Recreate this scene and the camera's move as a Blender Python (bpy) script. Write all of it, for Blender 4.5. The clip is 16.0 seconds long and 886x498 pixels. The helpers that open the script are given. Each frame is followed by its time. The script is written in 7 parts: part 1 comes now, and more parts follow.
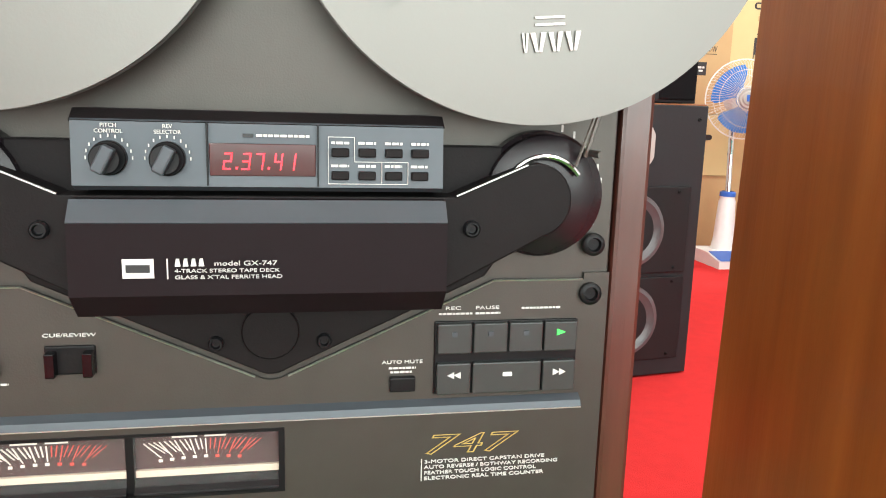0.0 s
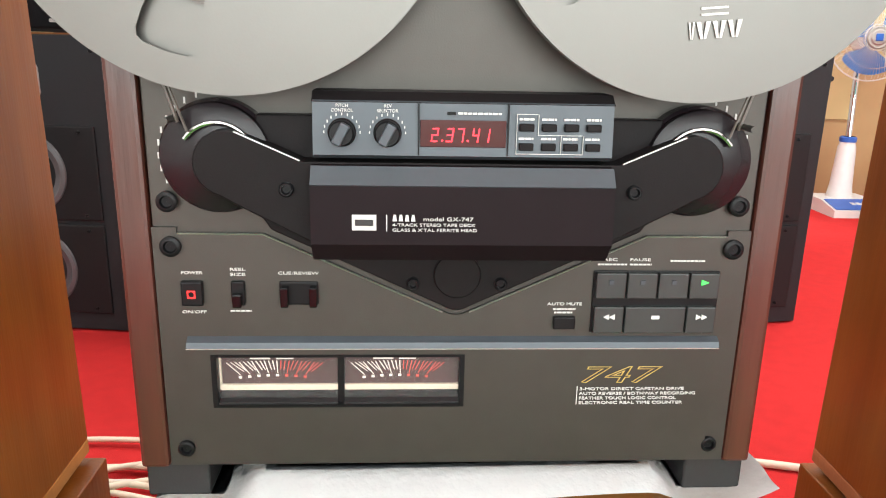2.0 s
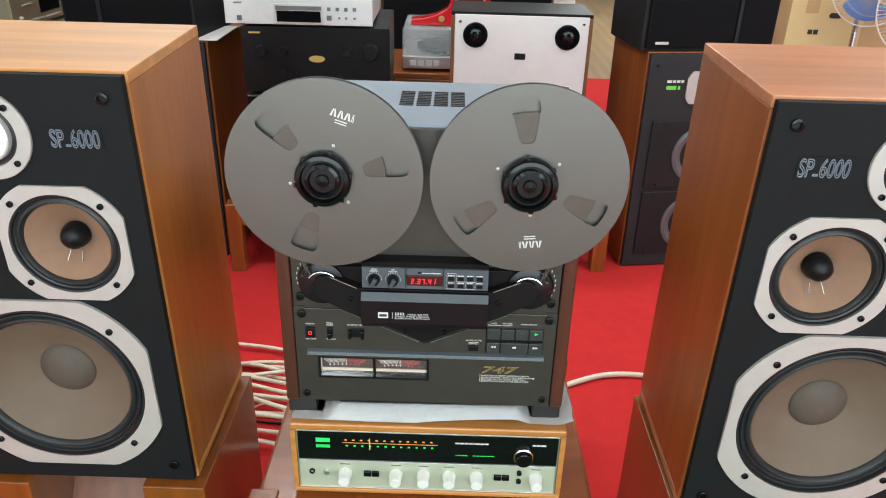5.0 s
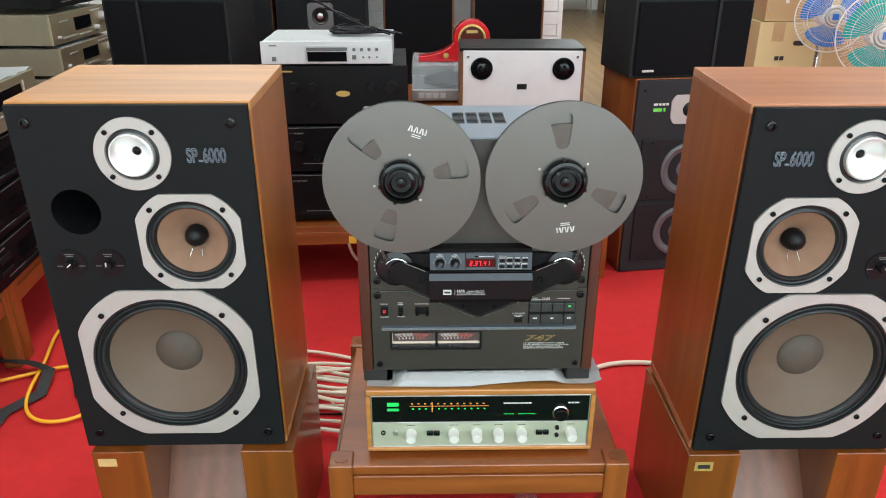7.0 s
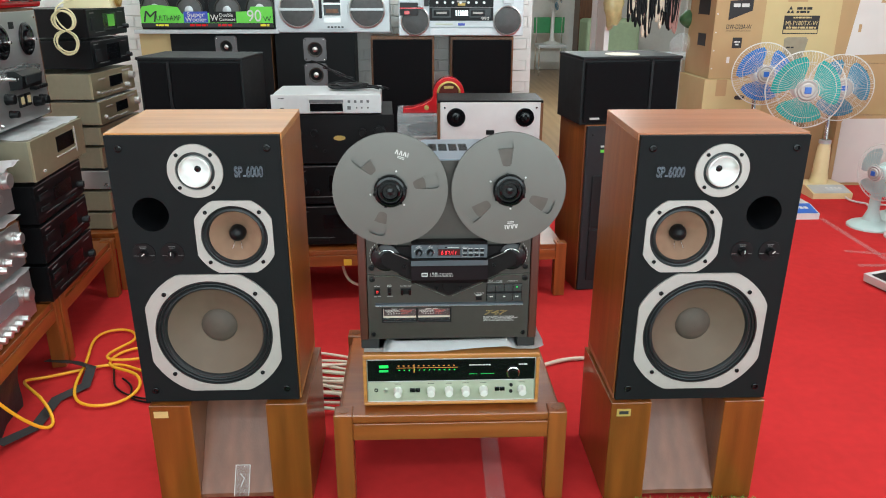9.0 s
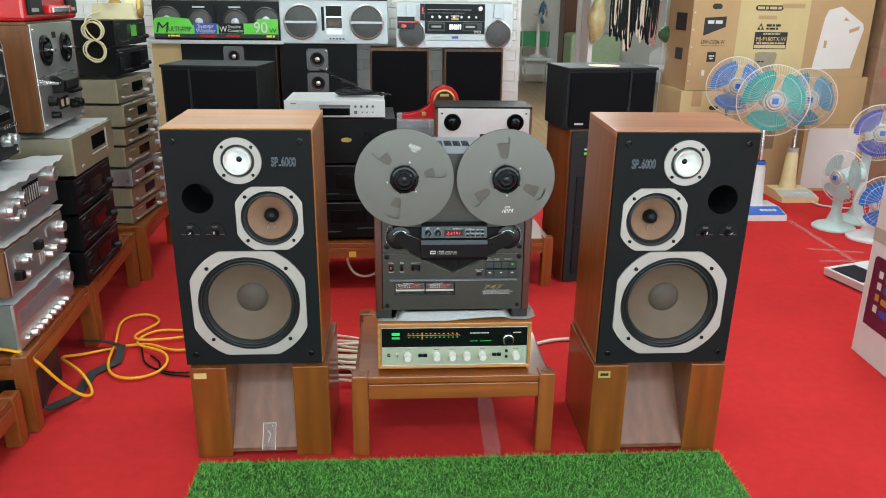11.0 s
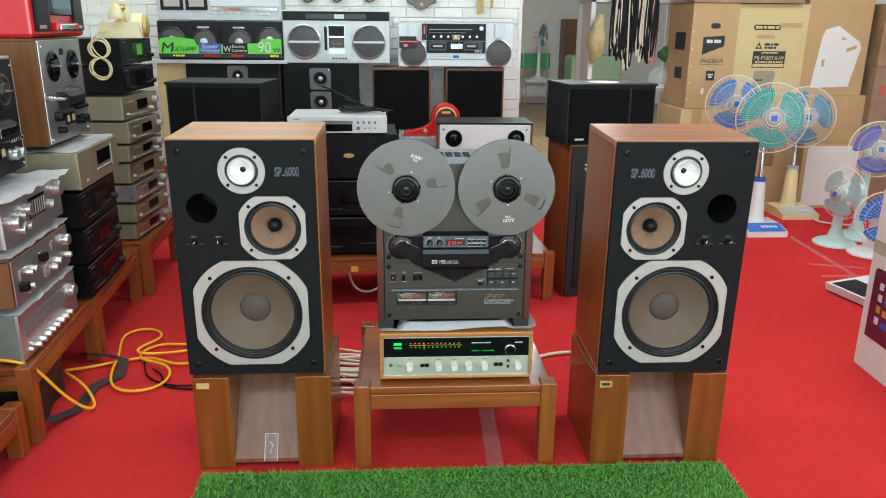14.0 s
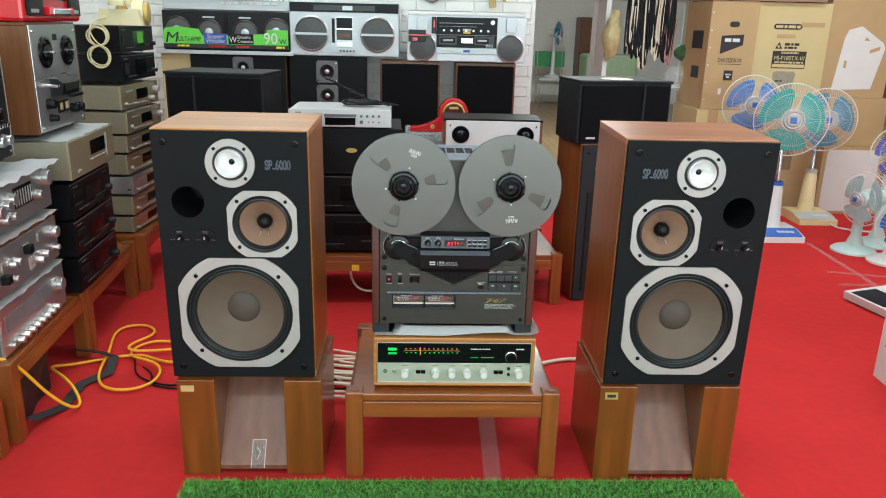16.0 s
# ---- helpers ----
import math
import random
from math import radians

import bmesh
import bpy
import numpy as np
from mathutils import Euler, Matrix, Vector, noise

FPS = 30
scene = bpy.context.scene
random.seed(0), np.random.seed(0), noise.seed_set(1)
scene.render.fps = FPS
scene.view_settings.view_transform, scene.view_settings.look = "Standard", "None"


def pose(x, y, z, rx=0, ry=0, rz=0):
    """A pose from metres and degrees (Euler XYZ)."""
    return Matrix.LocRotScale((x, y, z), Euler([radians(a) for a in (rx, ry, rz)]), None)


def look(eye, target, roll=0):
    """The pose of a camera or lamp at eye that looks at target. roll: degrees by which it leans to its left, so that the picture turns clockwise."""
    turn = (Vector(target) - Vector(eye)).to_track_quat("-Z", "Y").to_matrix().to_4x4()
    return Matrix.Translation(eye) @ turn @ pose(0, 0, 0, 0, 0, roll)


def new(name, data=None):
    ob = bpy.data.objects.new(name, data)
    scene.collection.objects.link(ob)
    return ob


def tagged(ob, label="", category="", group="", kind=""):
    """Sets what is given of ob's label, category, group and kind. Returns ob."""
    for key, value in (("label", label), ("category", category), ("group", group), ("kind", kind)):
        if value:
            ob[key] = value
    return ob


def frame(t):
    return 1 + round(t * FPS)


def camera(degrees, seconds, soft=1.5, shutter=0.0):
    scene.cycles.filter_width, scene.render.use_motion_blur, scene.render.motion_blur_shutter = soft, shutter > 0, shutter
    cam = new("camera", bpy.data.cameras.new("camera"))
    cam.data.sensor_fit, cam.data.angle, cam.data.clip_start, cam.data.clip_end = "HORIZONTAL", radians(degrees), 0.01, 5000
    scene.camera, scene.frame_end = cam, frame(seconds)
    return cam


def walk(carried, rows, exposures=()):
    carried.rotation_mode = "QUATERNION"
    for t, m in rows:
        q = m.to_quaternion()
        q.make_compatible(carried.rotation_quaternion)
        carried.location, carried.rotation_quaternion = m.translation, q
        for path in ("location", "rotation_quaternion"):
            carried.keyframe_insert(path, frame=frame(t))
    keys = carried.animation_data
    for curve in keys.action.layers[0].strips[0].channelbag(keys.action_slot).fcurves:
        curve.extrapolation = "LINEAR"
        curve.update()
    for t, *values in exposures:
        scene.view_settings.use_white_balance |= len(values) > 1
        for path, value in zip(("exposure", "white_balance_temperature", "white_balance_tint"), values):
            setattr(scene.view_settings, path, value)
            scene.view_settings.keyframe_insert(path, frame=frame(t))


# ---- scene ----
cam = camera(61.6, 16.0, soft=1.05)
PATH = [
    (0, (0.021, -0.416, 0.72), (0.378, 1.516, 0.344), 1.6),
    (0.4, (-0.011, -0.459, 0.75), (0.321, 1.465, 0.317), 1.3),
    (0.5, (-0.012, -0.47, 0.749), (0.286, 1.464, 0.338), 1.4),
    (1, (-0.031, -0.516, 0.746), (0.208, 1.427, 0.336), 1.1),
    (1.5, (-0.05, -0.527, 0.738), (0.132, 1.41, 0.276), 1.0),
    (2, (-0.037, -0.48, 0.745), (0.073, 1.443, 0.205), 1.2),
    (2.5, (-0.036, -0.446, 0.794), (0.017, 1.431, 0.105), 2.5),
    (3, (-0.039, -0.5, 0.935), (0.032, 1.315, 0.098), 2.2),
    (3.2, (-0.043, -0.54, 1.006), (0.046, 1.259, 0.137), 2.0),
    (5.3, (0.041, -0.998, 1.214), (0.016, 0.794, 0.326), 1.3),
    (5.5, (0.043, -1.007, 1.22), (0.015, 0.79, 0.341), 1.2),
    (6, (0.013, -1.035, 1.221), (-0.015, 0.77, 0.362), 0.8),
    (6.5, (-0.033, -1.114, 1.234), (-0.036, 0.703, 0.399), 0.5),
    (7, (-0.089, -1.229, 1.242), (-0.056, 0.602, 0.44), 0.1),
    (7.5, (-0.087, -1.312, 1.23), (0.007, 0.538, 0.475), -0.2),
    (8, (-0.083, -1.383, 1.224), (0.002, 0.49, 0.527), -0.0),
    (8.5, (-0.082, -1.519, 1.231), (-0.009, 0.365, 0.564), 0.2),
    (9, (-0.08, -1.701, 1.286), (-0.007, 0.185, 0.623), 0.1),
    (9.2, (-0.128, -1.767, 1.292), (-0.014, 0.122, 0.645), 0.1),
    (11.3, (-0.15, -1.994, 1.299), (-0.036, -0.098, 0.673), 0.7),
    (11.5, (-0.145, -1.996, 1.284), (-0.031, -0.094, 0.677), 0.7),
    (12, (-0.155, -2.009, 1.281), (-0.033, -0.101, 0.693), 1.0),
    (12.5, (-0.151, -2.014, 1.268), (-0.032, -0.101, 0.697), 0.8),
    (13, (-0.146, -2.015, 1.271), (-0.022, -0.102, 0.701), 0.7),
    (13.5, (-0.148, -2.018, 1.269), (-0.028, -0.104, 0.7), 0.5),
    (14, (-0.15, -2.017, 1.268), (-0.04, -0.104, 0.694), 0.5),
    (14.5, (-0.144, -2.013, 1.262), (-0.058, -0.097, 0.694), 0.7),
    (15, (-0.138, -1.977, 1.261), (-0.069, -0.06, 0.697), 0.9),
    (15.5, (-0.113, -1.941, 1.257), (-0.043, -0.024, 0.688), 1.2),
    (16, (-0.11, -1.911, 1.245), (-0.031, 0.001, 0.665), 1.4),
]
walk(cam, [(t, look(eye, target, roll)) for t, eye, target, roll in PATH],
     [(0, 0.70, 6500, 7), (1.5, 0.68, 6500, 8), (2.5, 0.66, 6500, 11), (3.2, 0.58, 6300, 9), (5.3, 0.20, 5900, 1), (7.0, 0.12, 5850, 1), (9.2, -0.04, 5850, 0), (11.3, -0.08, 5800, -2), (16.0, -0.10, 5800, -2)])

# ---- world and light ----
world = bpy.data.worlds.new("world")
scene.world = world
world.use_nodes = True
world.node_tree.nodes["Background"].inputs[0].default_value = (0.75, 0.85, 1.0, 1)
world.node_tree.nodes["Background"].inputs[1].default_value = 0.25
LAMPS = [(-1.0, -2.2), (1.2, -2.2), (-1.0, 0.5), (1.7, 0.5), (-1.0, 2.2), (2.3, 2.0), (1.5, 6.0)]
CEILING = 2.85
for i, (lx, ly) in enumerate(LAMPS):
    lamp = bpy.data.lights.new("tube_light", "AREA")
    lamp.shape, lamp.size, lamp.size_y, lamp.energy = "RECTANGLE", 1.2, 0.22, 120 if ly > 5 else 30 if lx > 1.5 else 18 if ly > 2 else 17
    lamp.color = (1.0, 0.985, 0.94)
    ob = new("tube_light", lamp)
    ob.matrix_world = pose(lx, ly, CEILING - 0.09)

# daylight through the shop window behind the walk
lamp = bpy.data.lights.new("window_daylight", "AREA")
lamp.shape, lamp.size, lamp.size_y, lamp.energy = "RECTANGLE", 5.6, 2.1, 180
lamp.color = (0.94, 1.0, 0.97)
ob = new("window_daylight", lamp)
ob.matrix_world = pose(1.0, -4.26, 1.5, 90, 0, 0)

# ---- materials ----


def srgb(r, g, b):
    f = lambda c: (c / 255 / 12.92) if c < 10.3 else ((c / 255 + 0.055) / 1.055) ** 2.4
    return (f(r), f(g), f(b))


def mat(name, color, rough=0.5, metal=0.0, vary=0.12, scale=30.0, bump=0.0, bscale=200.0, emit=0.0, stretch=(1, 1, 1), coat=0.0, alpha=1.0, trans=0.0, color2=None, spec=0.5, detail=4.0):
    """A surface with fine variation at two scales, relief and wear in its gloss."""
    m = bpy.data.materials.new(name)
    m.use_nodes = True
    nt = m.node_tree
    p = nt.nodes["Principled BSDF"]
    co = nt.nodes.new("ShaderNodeTexCoord")
    mp = nt.nodes.new("ShaderNodeMapping")
    mp.inputs["Scale"].default_value = stretch
    nt.links.new(co.outputs["Object"], mp.inputs[0])
    n1 = nt.nodes.new("ShaderNodeTexNoise")
    n1.inputs["Scale"].default_value, n1.inputs["Detail"].default_value = scale, detail
    nt.links.new(mp.outputs[0], n1.inputs["Vector"])
    n2 = nt.nodes.new("ShaderNodeTexNoise")
    n2.inputs["Scale"].default_value, n2.inputs["Detail"].default_value = scale * 0.13, 3.0
    nt.links.new(mp.outputs[0], n2.inputs["Vector"])
    add = nt.nodes.new("ShaderNodeMath")
    add.operation = "ADD"
    nt.links.new(n1.outputs["Fac"], add.inputs[0])
    nt.links.new(n2.outputs["Fac"], add.inputs[1])
    ramp = nt.nodes.new("ShaderNodeMapRange")
    ramp.inputs["From Min"].default_value, ramp.inputs["From Max"].default_value = 0.65, 1.35
    nt.links.new(add.outputs[0], ramp.inputs["Value"])
    mix = nt.nodes.new("ShaderNodeMix")
    mix.data_type = "RGBA"
    if color2 is None:
        a, b = [c * (1 - vary) for c in color], [min(1, c * (1 + vary)) for c in color]
    else:
        a, b = color, color2
    mix.inputs[6].default_value, mix.inputs[7].default_value = (*a, 1), (*b, 1)
    nt.links.new(ramp.outputs[0], mix.inputs[0])
    nt.links.new(mix.outputs[2], p.inputs["Base Color"])
    rr = nt.nodes.new("ShaderNodeMapRange")
    rr.inputs["To Min"].default_value, rr.inputs["To Max"].default_value = max(0, rough - 0.06), min(1, rough + 0.08)
    nt.links.new(n2.outputs["Fac"], rr.inputs["Value"])
    nt.links.new(rr.outputs[0], p.inputs["Roughness"])
    p.inputs["Metallic"].default_value = metal
    p.inputs["Coat Weight"].default_value = coat
    p.inputs["Coat Roughness"].default_value = 0.15
    p.inputs["Specular IOR Level"].default_value = spec
    p.inputs["Transmission Weight"].default_value = trans
    p.inputs["Alpha"].default_value = alpha
    if bump:
        n3 = nt.nodes.new("ShaderNodeTexNoise")
        n3.inputs["Scale"].default_value = bscale
        nt.links.new(mp.outputs[0], n3.inputs["Vector"])
        bp = nt.nodes.new("ShaderNodeBump")
        bp.inputs["Strength"].default_value, bp.inputs["Distance"].default_value = bump, 0.002
        nt.links.new(n3.outputs["Fac"], bp.inputs["Height"])
        nt.links.new(bp.outputs[0], p.inputs["Normal"])
    if emit:
        p.inputs["Emission Color"].default_value = (*color, 1)
        p.inputs["Emission Strength"].default_value = emit
    return m


def wood(name, dark, light, along="z", rough=0.35, coat=0.3, scale=16.0):
    """Veneer: streaks and cathedral bands along one axis, fine pores, some gloss."""
    s = {"x": (0.09, 1, 1), "y": (1, 0.09, 1), "z": (1, 1, 0.09)}[along]
    m = mat(name, dark, rough, 0, 0.1, scale * 3.2, 0.15, 260, stretch=s, coat=coat, color2=light, detail=8.0)
    nt = m.node_tree
    mix = [n for n in nt.nodes if n.type == "MIX"][0]
    mp = [n for n in nt.nodes if n.type == "MAPPING"][0]
    wv = nt.nodes.new("ShaderNodeTexWave")
    wv.bands_direction = "X" if along != "x" else "Z"
    wv.inputs["Scale"].default_value, wv.inputs["Distortion"].default_value = scale * 0.55, 7.0
    wv.inputs["Detail"].default_value, wv.inputs["Detail Scale"].default_value = 3.0, 1.4
    nt.links.new(mp.outputs[0], wv.inputs["Vector"])
    ov = nt.nodes.new("ShaderNodeMix")
    ov.data_type, ov.blend_type = "RGBA", "MULTIPLY"
    ov.inputs[0].default_value = 0.2
    p = nt.nodes["Principled BSDF"]
    nt.links.new(mix.outputs[2], ov.inputs[6])
    nt.links.new(wv.outputs["Color"], ov.inputs[7])
    nt.links.new(ov.outputs[2], p.inputs["Base Color"])
    return m


# the across veneers are paler: light falling on the tops is in their colour
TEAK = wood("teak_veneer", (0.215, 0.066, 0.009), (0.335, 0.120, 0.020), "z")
TEAK_X_LIT = wood("teak_veneer_across_lit", (0.40, 0.165, 0.04), (0.56, 0.26, 0.075), "x")
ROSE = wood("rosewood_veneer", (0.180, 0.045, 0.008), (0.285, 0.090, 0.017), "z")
ROSE_X_LIT = wood("rosewood_veneer_across_lit", (0.34, 0.12, 0.05), (0.46, 0.19, 0.085), "x")
STAND = wood("varnished_stand_wood", (0.135, 0.036, 0.005), (0.26, 0.078, 0.011), "z", 0.3, 0.4, 9)
RAMP = wood("pale_red_board", (0.15, 0.055, 0.030), (0.215, 0.088, 0.052), "z", 0.35, 0.2, 12)
BENCH = wood("bench_wood", (0.215, 0.054, 0.01), (0.32, 0.095, 0.02), "x", 0.3, 0.45, 12)
BENCH_Z = wood("bench_post_wood", (0.21, 0.052, 0.009), (0.31, 0.092, 0.018), "z", 0.3, 0.45, 12)
CASE = wood("receiver_case_wood", (0.36, 0.14, 0.03), (0.52, 0.24, 0.06), "x", 0.35, 0.3, 20)
DARKWOOD = wood("dark_red_wood", (0.045, 0.013, 0.009), (0.10, 0.029, 0.019), "z", 0.3, 0.4, 22)
WALNUT = wood("walnut_case", (0.10, 0.036, 0.008), (0.20, 0.075, 0.019), "z", 0.4, 0.1, 20)
GUNMETAL = mat("gunmetal_paint", (0.064, 0.059, 0.053), 0.42, 0.66, 0.06, 60, 0.05, 900)
GUNMETAL_TOP = mat("steel_blue_cover", (0.20, 0.24, 0.29), 0.4, 0.4, 0.05, 40)
CHARCOAL = mat("charcoal_plastic", (0.0095, 0.0080, 0.0085), 0.42, 0, 0.1, 60, 0.06, 800, spec=0.1)
COVER = mat("head_cover_metal", (0.010, 0.0058, 0.0072), 0.5, 0.0, 0.08, 60, spec=0.09)
PANELGREY = mat("slate_grey_panel", (0.055, 0.066, 0.078), 0.42, 0.25, 0.06, 60)
GLOSS = mat("gloss_black", (0.004, 0.004, 0.005), 0.12, 0, 0.1, 30, spec=0.3)
BLACK = mat("satin_black", (0.006, 0.006, 0.007), 0.36, 0, 0.15, 40, 0.04, 500, spec=0.2)
RUBBER = mat("black_rubber", (0.012, 0.012, 0.012), 0.6, 0, 0.15, 80, 0.08, 500)
BAFFLE = mat("grey_black_baffle", (0.0076, 0.0088, 0.0098), 0.62, 0, 0.08, 120, 0.12, 700, spec=0.14)
CLOTH_BLACK = mat("black_grille_cloth", (0.005, 0.005, 0.006), 0.9, 0, 0.25, 500, 0.4, 900, spec=0.12)
BOXGREY = mat("black_vinyl", (0.010, 0.011, 0.0125), 0.5, 0, 0.12, 150, 0.1, 600, spec=0.25)
ALU = mat("brushed_aluminium", (0.62, 0.62, 0.61), 0.32, 0.9, 0.06, 60, 0.04, 700, stretch=(0.1, 1, 1))
RING = mat("matt_aluminium_ring", (0.43, 0.412, 0.39), 0.5, 0.3, 0.04, 60, 0.03, 600)
CHROME = mat("chrome", (0.75, 0.75, 0.75), 0.12, 1.0, 0.04, 20)
REEL = mat("anodised_reel_metal", (0.145, 0.139, 0.130), 0.38, 0.85, 0.03, 15, 0.02, 600)
SILVER = mat("silver_face", (0.54, 0.54, 0.535), 0.28, 0.82, 0.05, 60, 0.03, 600, stretch=(0.1, 1, 1))
CHAMP = mat("champagne_metal", (0.42, 0.365, 0.235), 0.34, 0.6, 0.06, 40)
CHAMP_D = mat("champagne_cover", (0.29, 0.265, 0.185), 0.45, 0.35, 0.08, 40)
KNOBW = mat("pale_knob_metal", (0.80, 0.80, 0.76), 0.3, 0.25, 0.04, 40)
HORN = mat("bright_horn_metal", (0.78, 0.78, 0.77), 0.33, 0.5, 0.05, 12)
GREENISH = mat("pale_green_face", (0.45, 0.485, 0.375), 0.34, 0.3, 0.05, 50, 0.03, 600, stretch=(0.1, 1, 1))
WHITE = mat("white_plastic", (0.70, 0.70, 0.69), 0.4, 0, 0.05, 30)
WHITEPAINT = mat("white_paint", (0.78, 0.78, 0.77), 0.65, 0, 0.04, 8, 0.1, 150)
INK = mat("white_print", (0.62, 0.62, 0.60), 0.6, 0, 0.05, 60)
DIMPRINT = mat("dim_grey_print", (0.16, 0.16, 0.16), 0.6, 0, 0.05, 60)
GOLD = mat("gold_print", (0.55, 0.40, 0.12), 0.45, 0.5, 0.05, 60)
BLACKINK = mat("black_print", (0.02, 0.02, 0.022), 0.6, 0, 0.1, 60)
CONE = mat("brown_paper_cone", (0.215, 0.125, 0.078), 0.8, 0, 0.12, 40, 0.15, 400)
WCONE = mat("grey_brown_woofer_cone", (0.122, 0.087, 0.060), 0.7, 0, 0.10, 20, 0.12, 350)
DOME = mat("dust_dome", (0.074, 0.058, 0.045), 0.7, 0, 0.10, 60, 0.1, 400)
SURROUND = mat("rubber_surround", (0.014, 0.016, 0.0175), 0.36, 0, 0.12, 60, 0.05, 300, spec=0.35)
CLOTH = mat("white_foam_cloth", (0.74, 0.755, 0.77), 0.85, 0, 0.03, 60, 0.4, 160)
TAPE = mat("brown_magnetic_tape", (0.075, 0.062, 0.052), 0.3, 0, 0.15, 60)
RED_LED = mat("red_led", (1.0, 0.02, 0.04), 0.4, emit=1.5)
GREEN_LED = mat("green_led", (0.06, 0.75, 0.10), 0.4, emit=0.40)
AMBER = mat("amber_glow", (0.62, 0.25, 0.05), 0.4, emit=0.30)
WINDOW_DARK = mat("smoked_window", (0.05, 0.010, 0.010), 0.12, 0, 0.1, 30)
VU = mat("lit_meter_card", (0.06, 0.026, 0.026), 0.5, 0, 0.2, 20)
VU_TICK = mat("meter_white_scale", (0.75, 0.68, 0.62), 0.5, emit=0.2)
VU_RED = mat("meter_red_scale", (0.6, 0.07, 0.05), 0.5, emit=0.18)
VU_SILL = mat("meter_lit_sill", (0.6, 0.5, 0.4), 0.5, emit=0.15)
CARPET = mat("red_carpet", (0.50, 0.026, 0.027), 0.95, 0, 0.10, 26, 0.5, 420, spec=0.1)
YELLOW = mat("yellow_cable", (0.85, 0.42, 0.015), 0.5, 0, 0.05, 30)
CREAM = mat("cream_cable", (0.72, 0.63, 0.50), 0.5, 0, 0.06, 30)
CREAMP = mat("cream_plastic", (0.72, 0.66, 0.40), 0.4, 0, 0.05, 20)
CARTON = mat("brown_carton", (0.45, 0.305, 0.15), 0.85, 0, 0.06, 8, 0.1, 120)
CARTON_L = mat("pale_carton", (0.56, 0.45, 0.225), 0.85, 0, 0.05, 8, 0.1, 120)
CARTON_W = mat("white_carton_print", (0.68, 0.66, 0.63), 0.7, 0, 0.04, 8)
RED = mat("red_plastic", (0.55, 0.012, 0.018), 0.2, 0, 0.06, 20, coat=0.4)
BRICKW = mat("white_brick_paint", (0.80, 0.80, 0.77), 0.6, 0, 0.05, 20, 0.5, 60)
MORTAR = mat("white_mortar", (0.79, 0.79, 0.76), 0.8, 0, 0.06, 20, 0.2, 100)
BLUEPRINT = mat("blue_print", (0.04, 0.07, 0.42), 0.5, 0, 0.1, 20)
GREENPRINT = mat("bright_green_print", (0.16, 0.62, 0.06), 0.5, 0, 0.1, 20)
BLUEP = mat("blue_plastic", (0.03, 0.12, 0.48), 0.35, 0, 0.1, 20)
PLANKS = wood("brown_plank_floor", (0.22, 0.13, 0.06), (0.34, 0.22, 0.11), "y", 0.4, 0.2, 6)


def glass(name, color, rough=0.02, alpha=0.18):
    m = mat(name, color, rough, 0, 0.04, 20, alpha=alpha, spec=0.8)
    return m


def blade(name, color):
    """Tinted fan plastic that lets a little light through."""
    return mat(name, color, 0.3, 0, 0.06, 20, alpha=0.93, spec=0.35)


BLACKFACE = mat("black_unit_face", (0.006, 0.006, 0.007), 0.3, 0, 0.12, 40, spec=0.13)
DISC = mat("dark_guide_disc", (0.011, 0.008, 0.010), 0.24, 0, 0.1, 40, spec=0.3)
PLATEGREY = mat("grey_metal_plate", (0.13, 0.13, 0.135), 0.45, 0.3, 0.1, 60)
SILVER_L = mat("light_silver_paint", (0.60, 0.61, 0.615), 0.36, 0.35, 0.04, 50, 0.02, 600)
CLEAR = glass("clear_plastic", (0.8, 0.85, 0.88), 0.05, 0.22)
FILM = glass("clear_tape", (0.72, 0.66, 0.66), 0.16, 0.15)
METER_GLASS = glass("meter_glass", (0.3, 0.3, 0.3), 0.03, 0.06)
BLADE_B = blade("translucent_blue_blade", (0.02, 0.24, 0.78))
BLADE_T = blade("translucent_teal_blade", (0.02, 0.52, 0.48))
BLADE_I = blade("translucent_indigo_blade", (0.015, 0.025, 0.60))
BLADE_S = blade("translucent_sky_blade", (0.05, 0.30, 0.52))

# ---- building helpers ----
PLACE = {}


def thing(name, m, label, category, group="", kind=""):
    """An Empty at the thing's base, at the pose m."""
    ob = new(name)
    ob.empty_display_size = 0.05
    ob.matrix_basis = m
    PLACE[ob.name] = m.copy()
    return tagged(ob, label, category, group, kind)


def part(name, bm, material, parent=None, label="", smooth=False, world=False):
    """Links a bmesh as one mesh object, under a thing or a part."""
    if world and parent is not None:
        bm.transform(PLACE[parent.name].inverted())
    bmesh.ops.recalc_face_normals(bm, faces=bm.faces[:])
    me = bpy.data.meshes.new(name)
    bm.to_mesh(me)
    bm.free()
    me.materials.append(material)
    if smooth:
        me.shade_smooth()
        me.set_sharp_from_angle(angle=radians(38))
    ob = new(name, me)
    if parent is not None:
        ob.parent = parent
        PLACE[ob.name] = PLACE.get(parent.name, Matrix())
    if label:
        ob["label"] = label
    return ob


def box(x0, x1, y0, y1, z0, z1, bevel=0.0, bm=None, seg=2):
    own = bmesh.new()
    bmesh.ops.create_cube(own, size=1)
    for v in own.verts:
        v.co = Vector(((x0 + x1) / 2 + v.co.x * (x1 - x0), (y0 + y1) / 2 + v.co.y * (y1 - y0), (z0 + z1) / 2 + v.co.z * (z1 - z0)))
    if bevel:
        bmesh.ops.bevel(own, geom=own.edges[:], offset=bevel, segments=seg, affect="EDGES", profile=0.5)
    return merge(bm, own)


def merge(bm, own):
    if bm is None:
        return own
    me = bpy.data.meshes.new("tmp")
    own.to_mesh(me)
    own.free()
    bm.from_mesh(me)
    bpy.data.meshes.remove(me)
    return bm


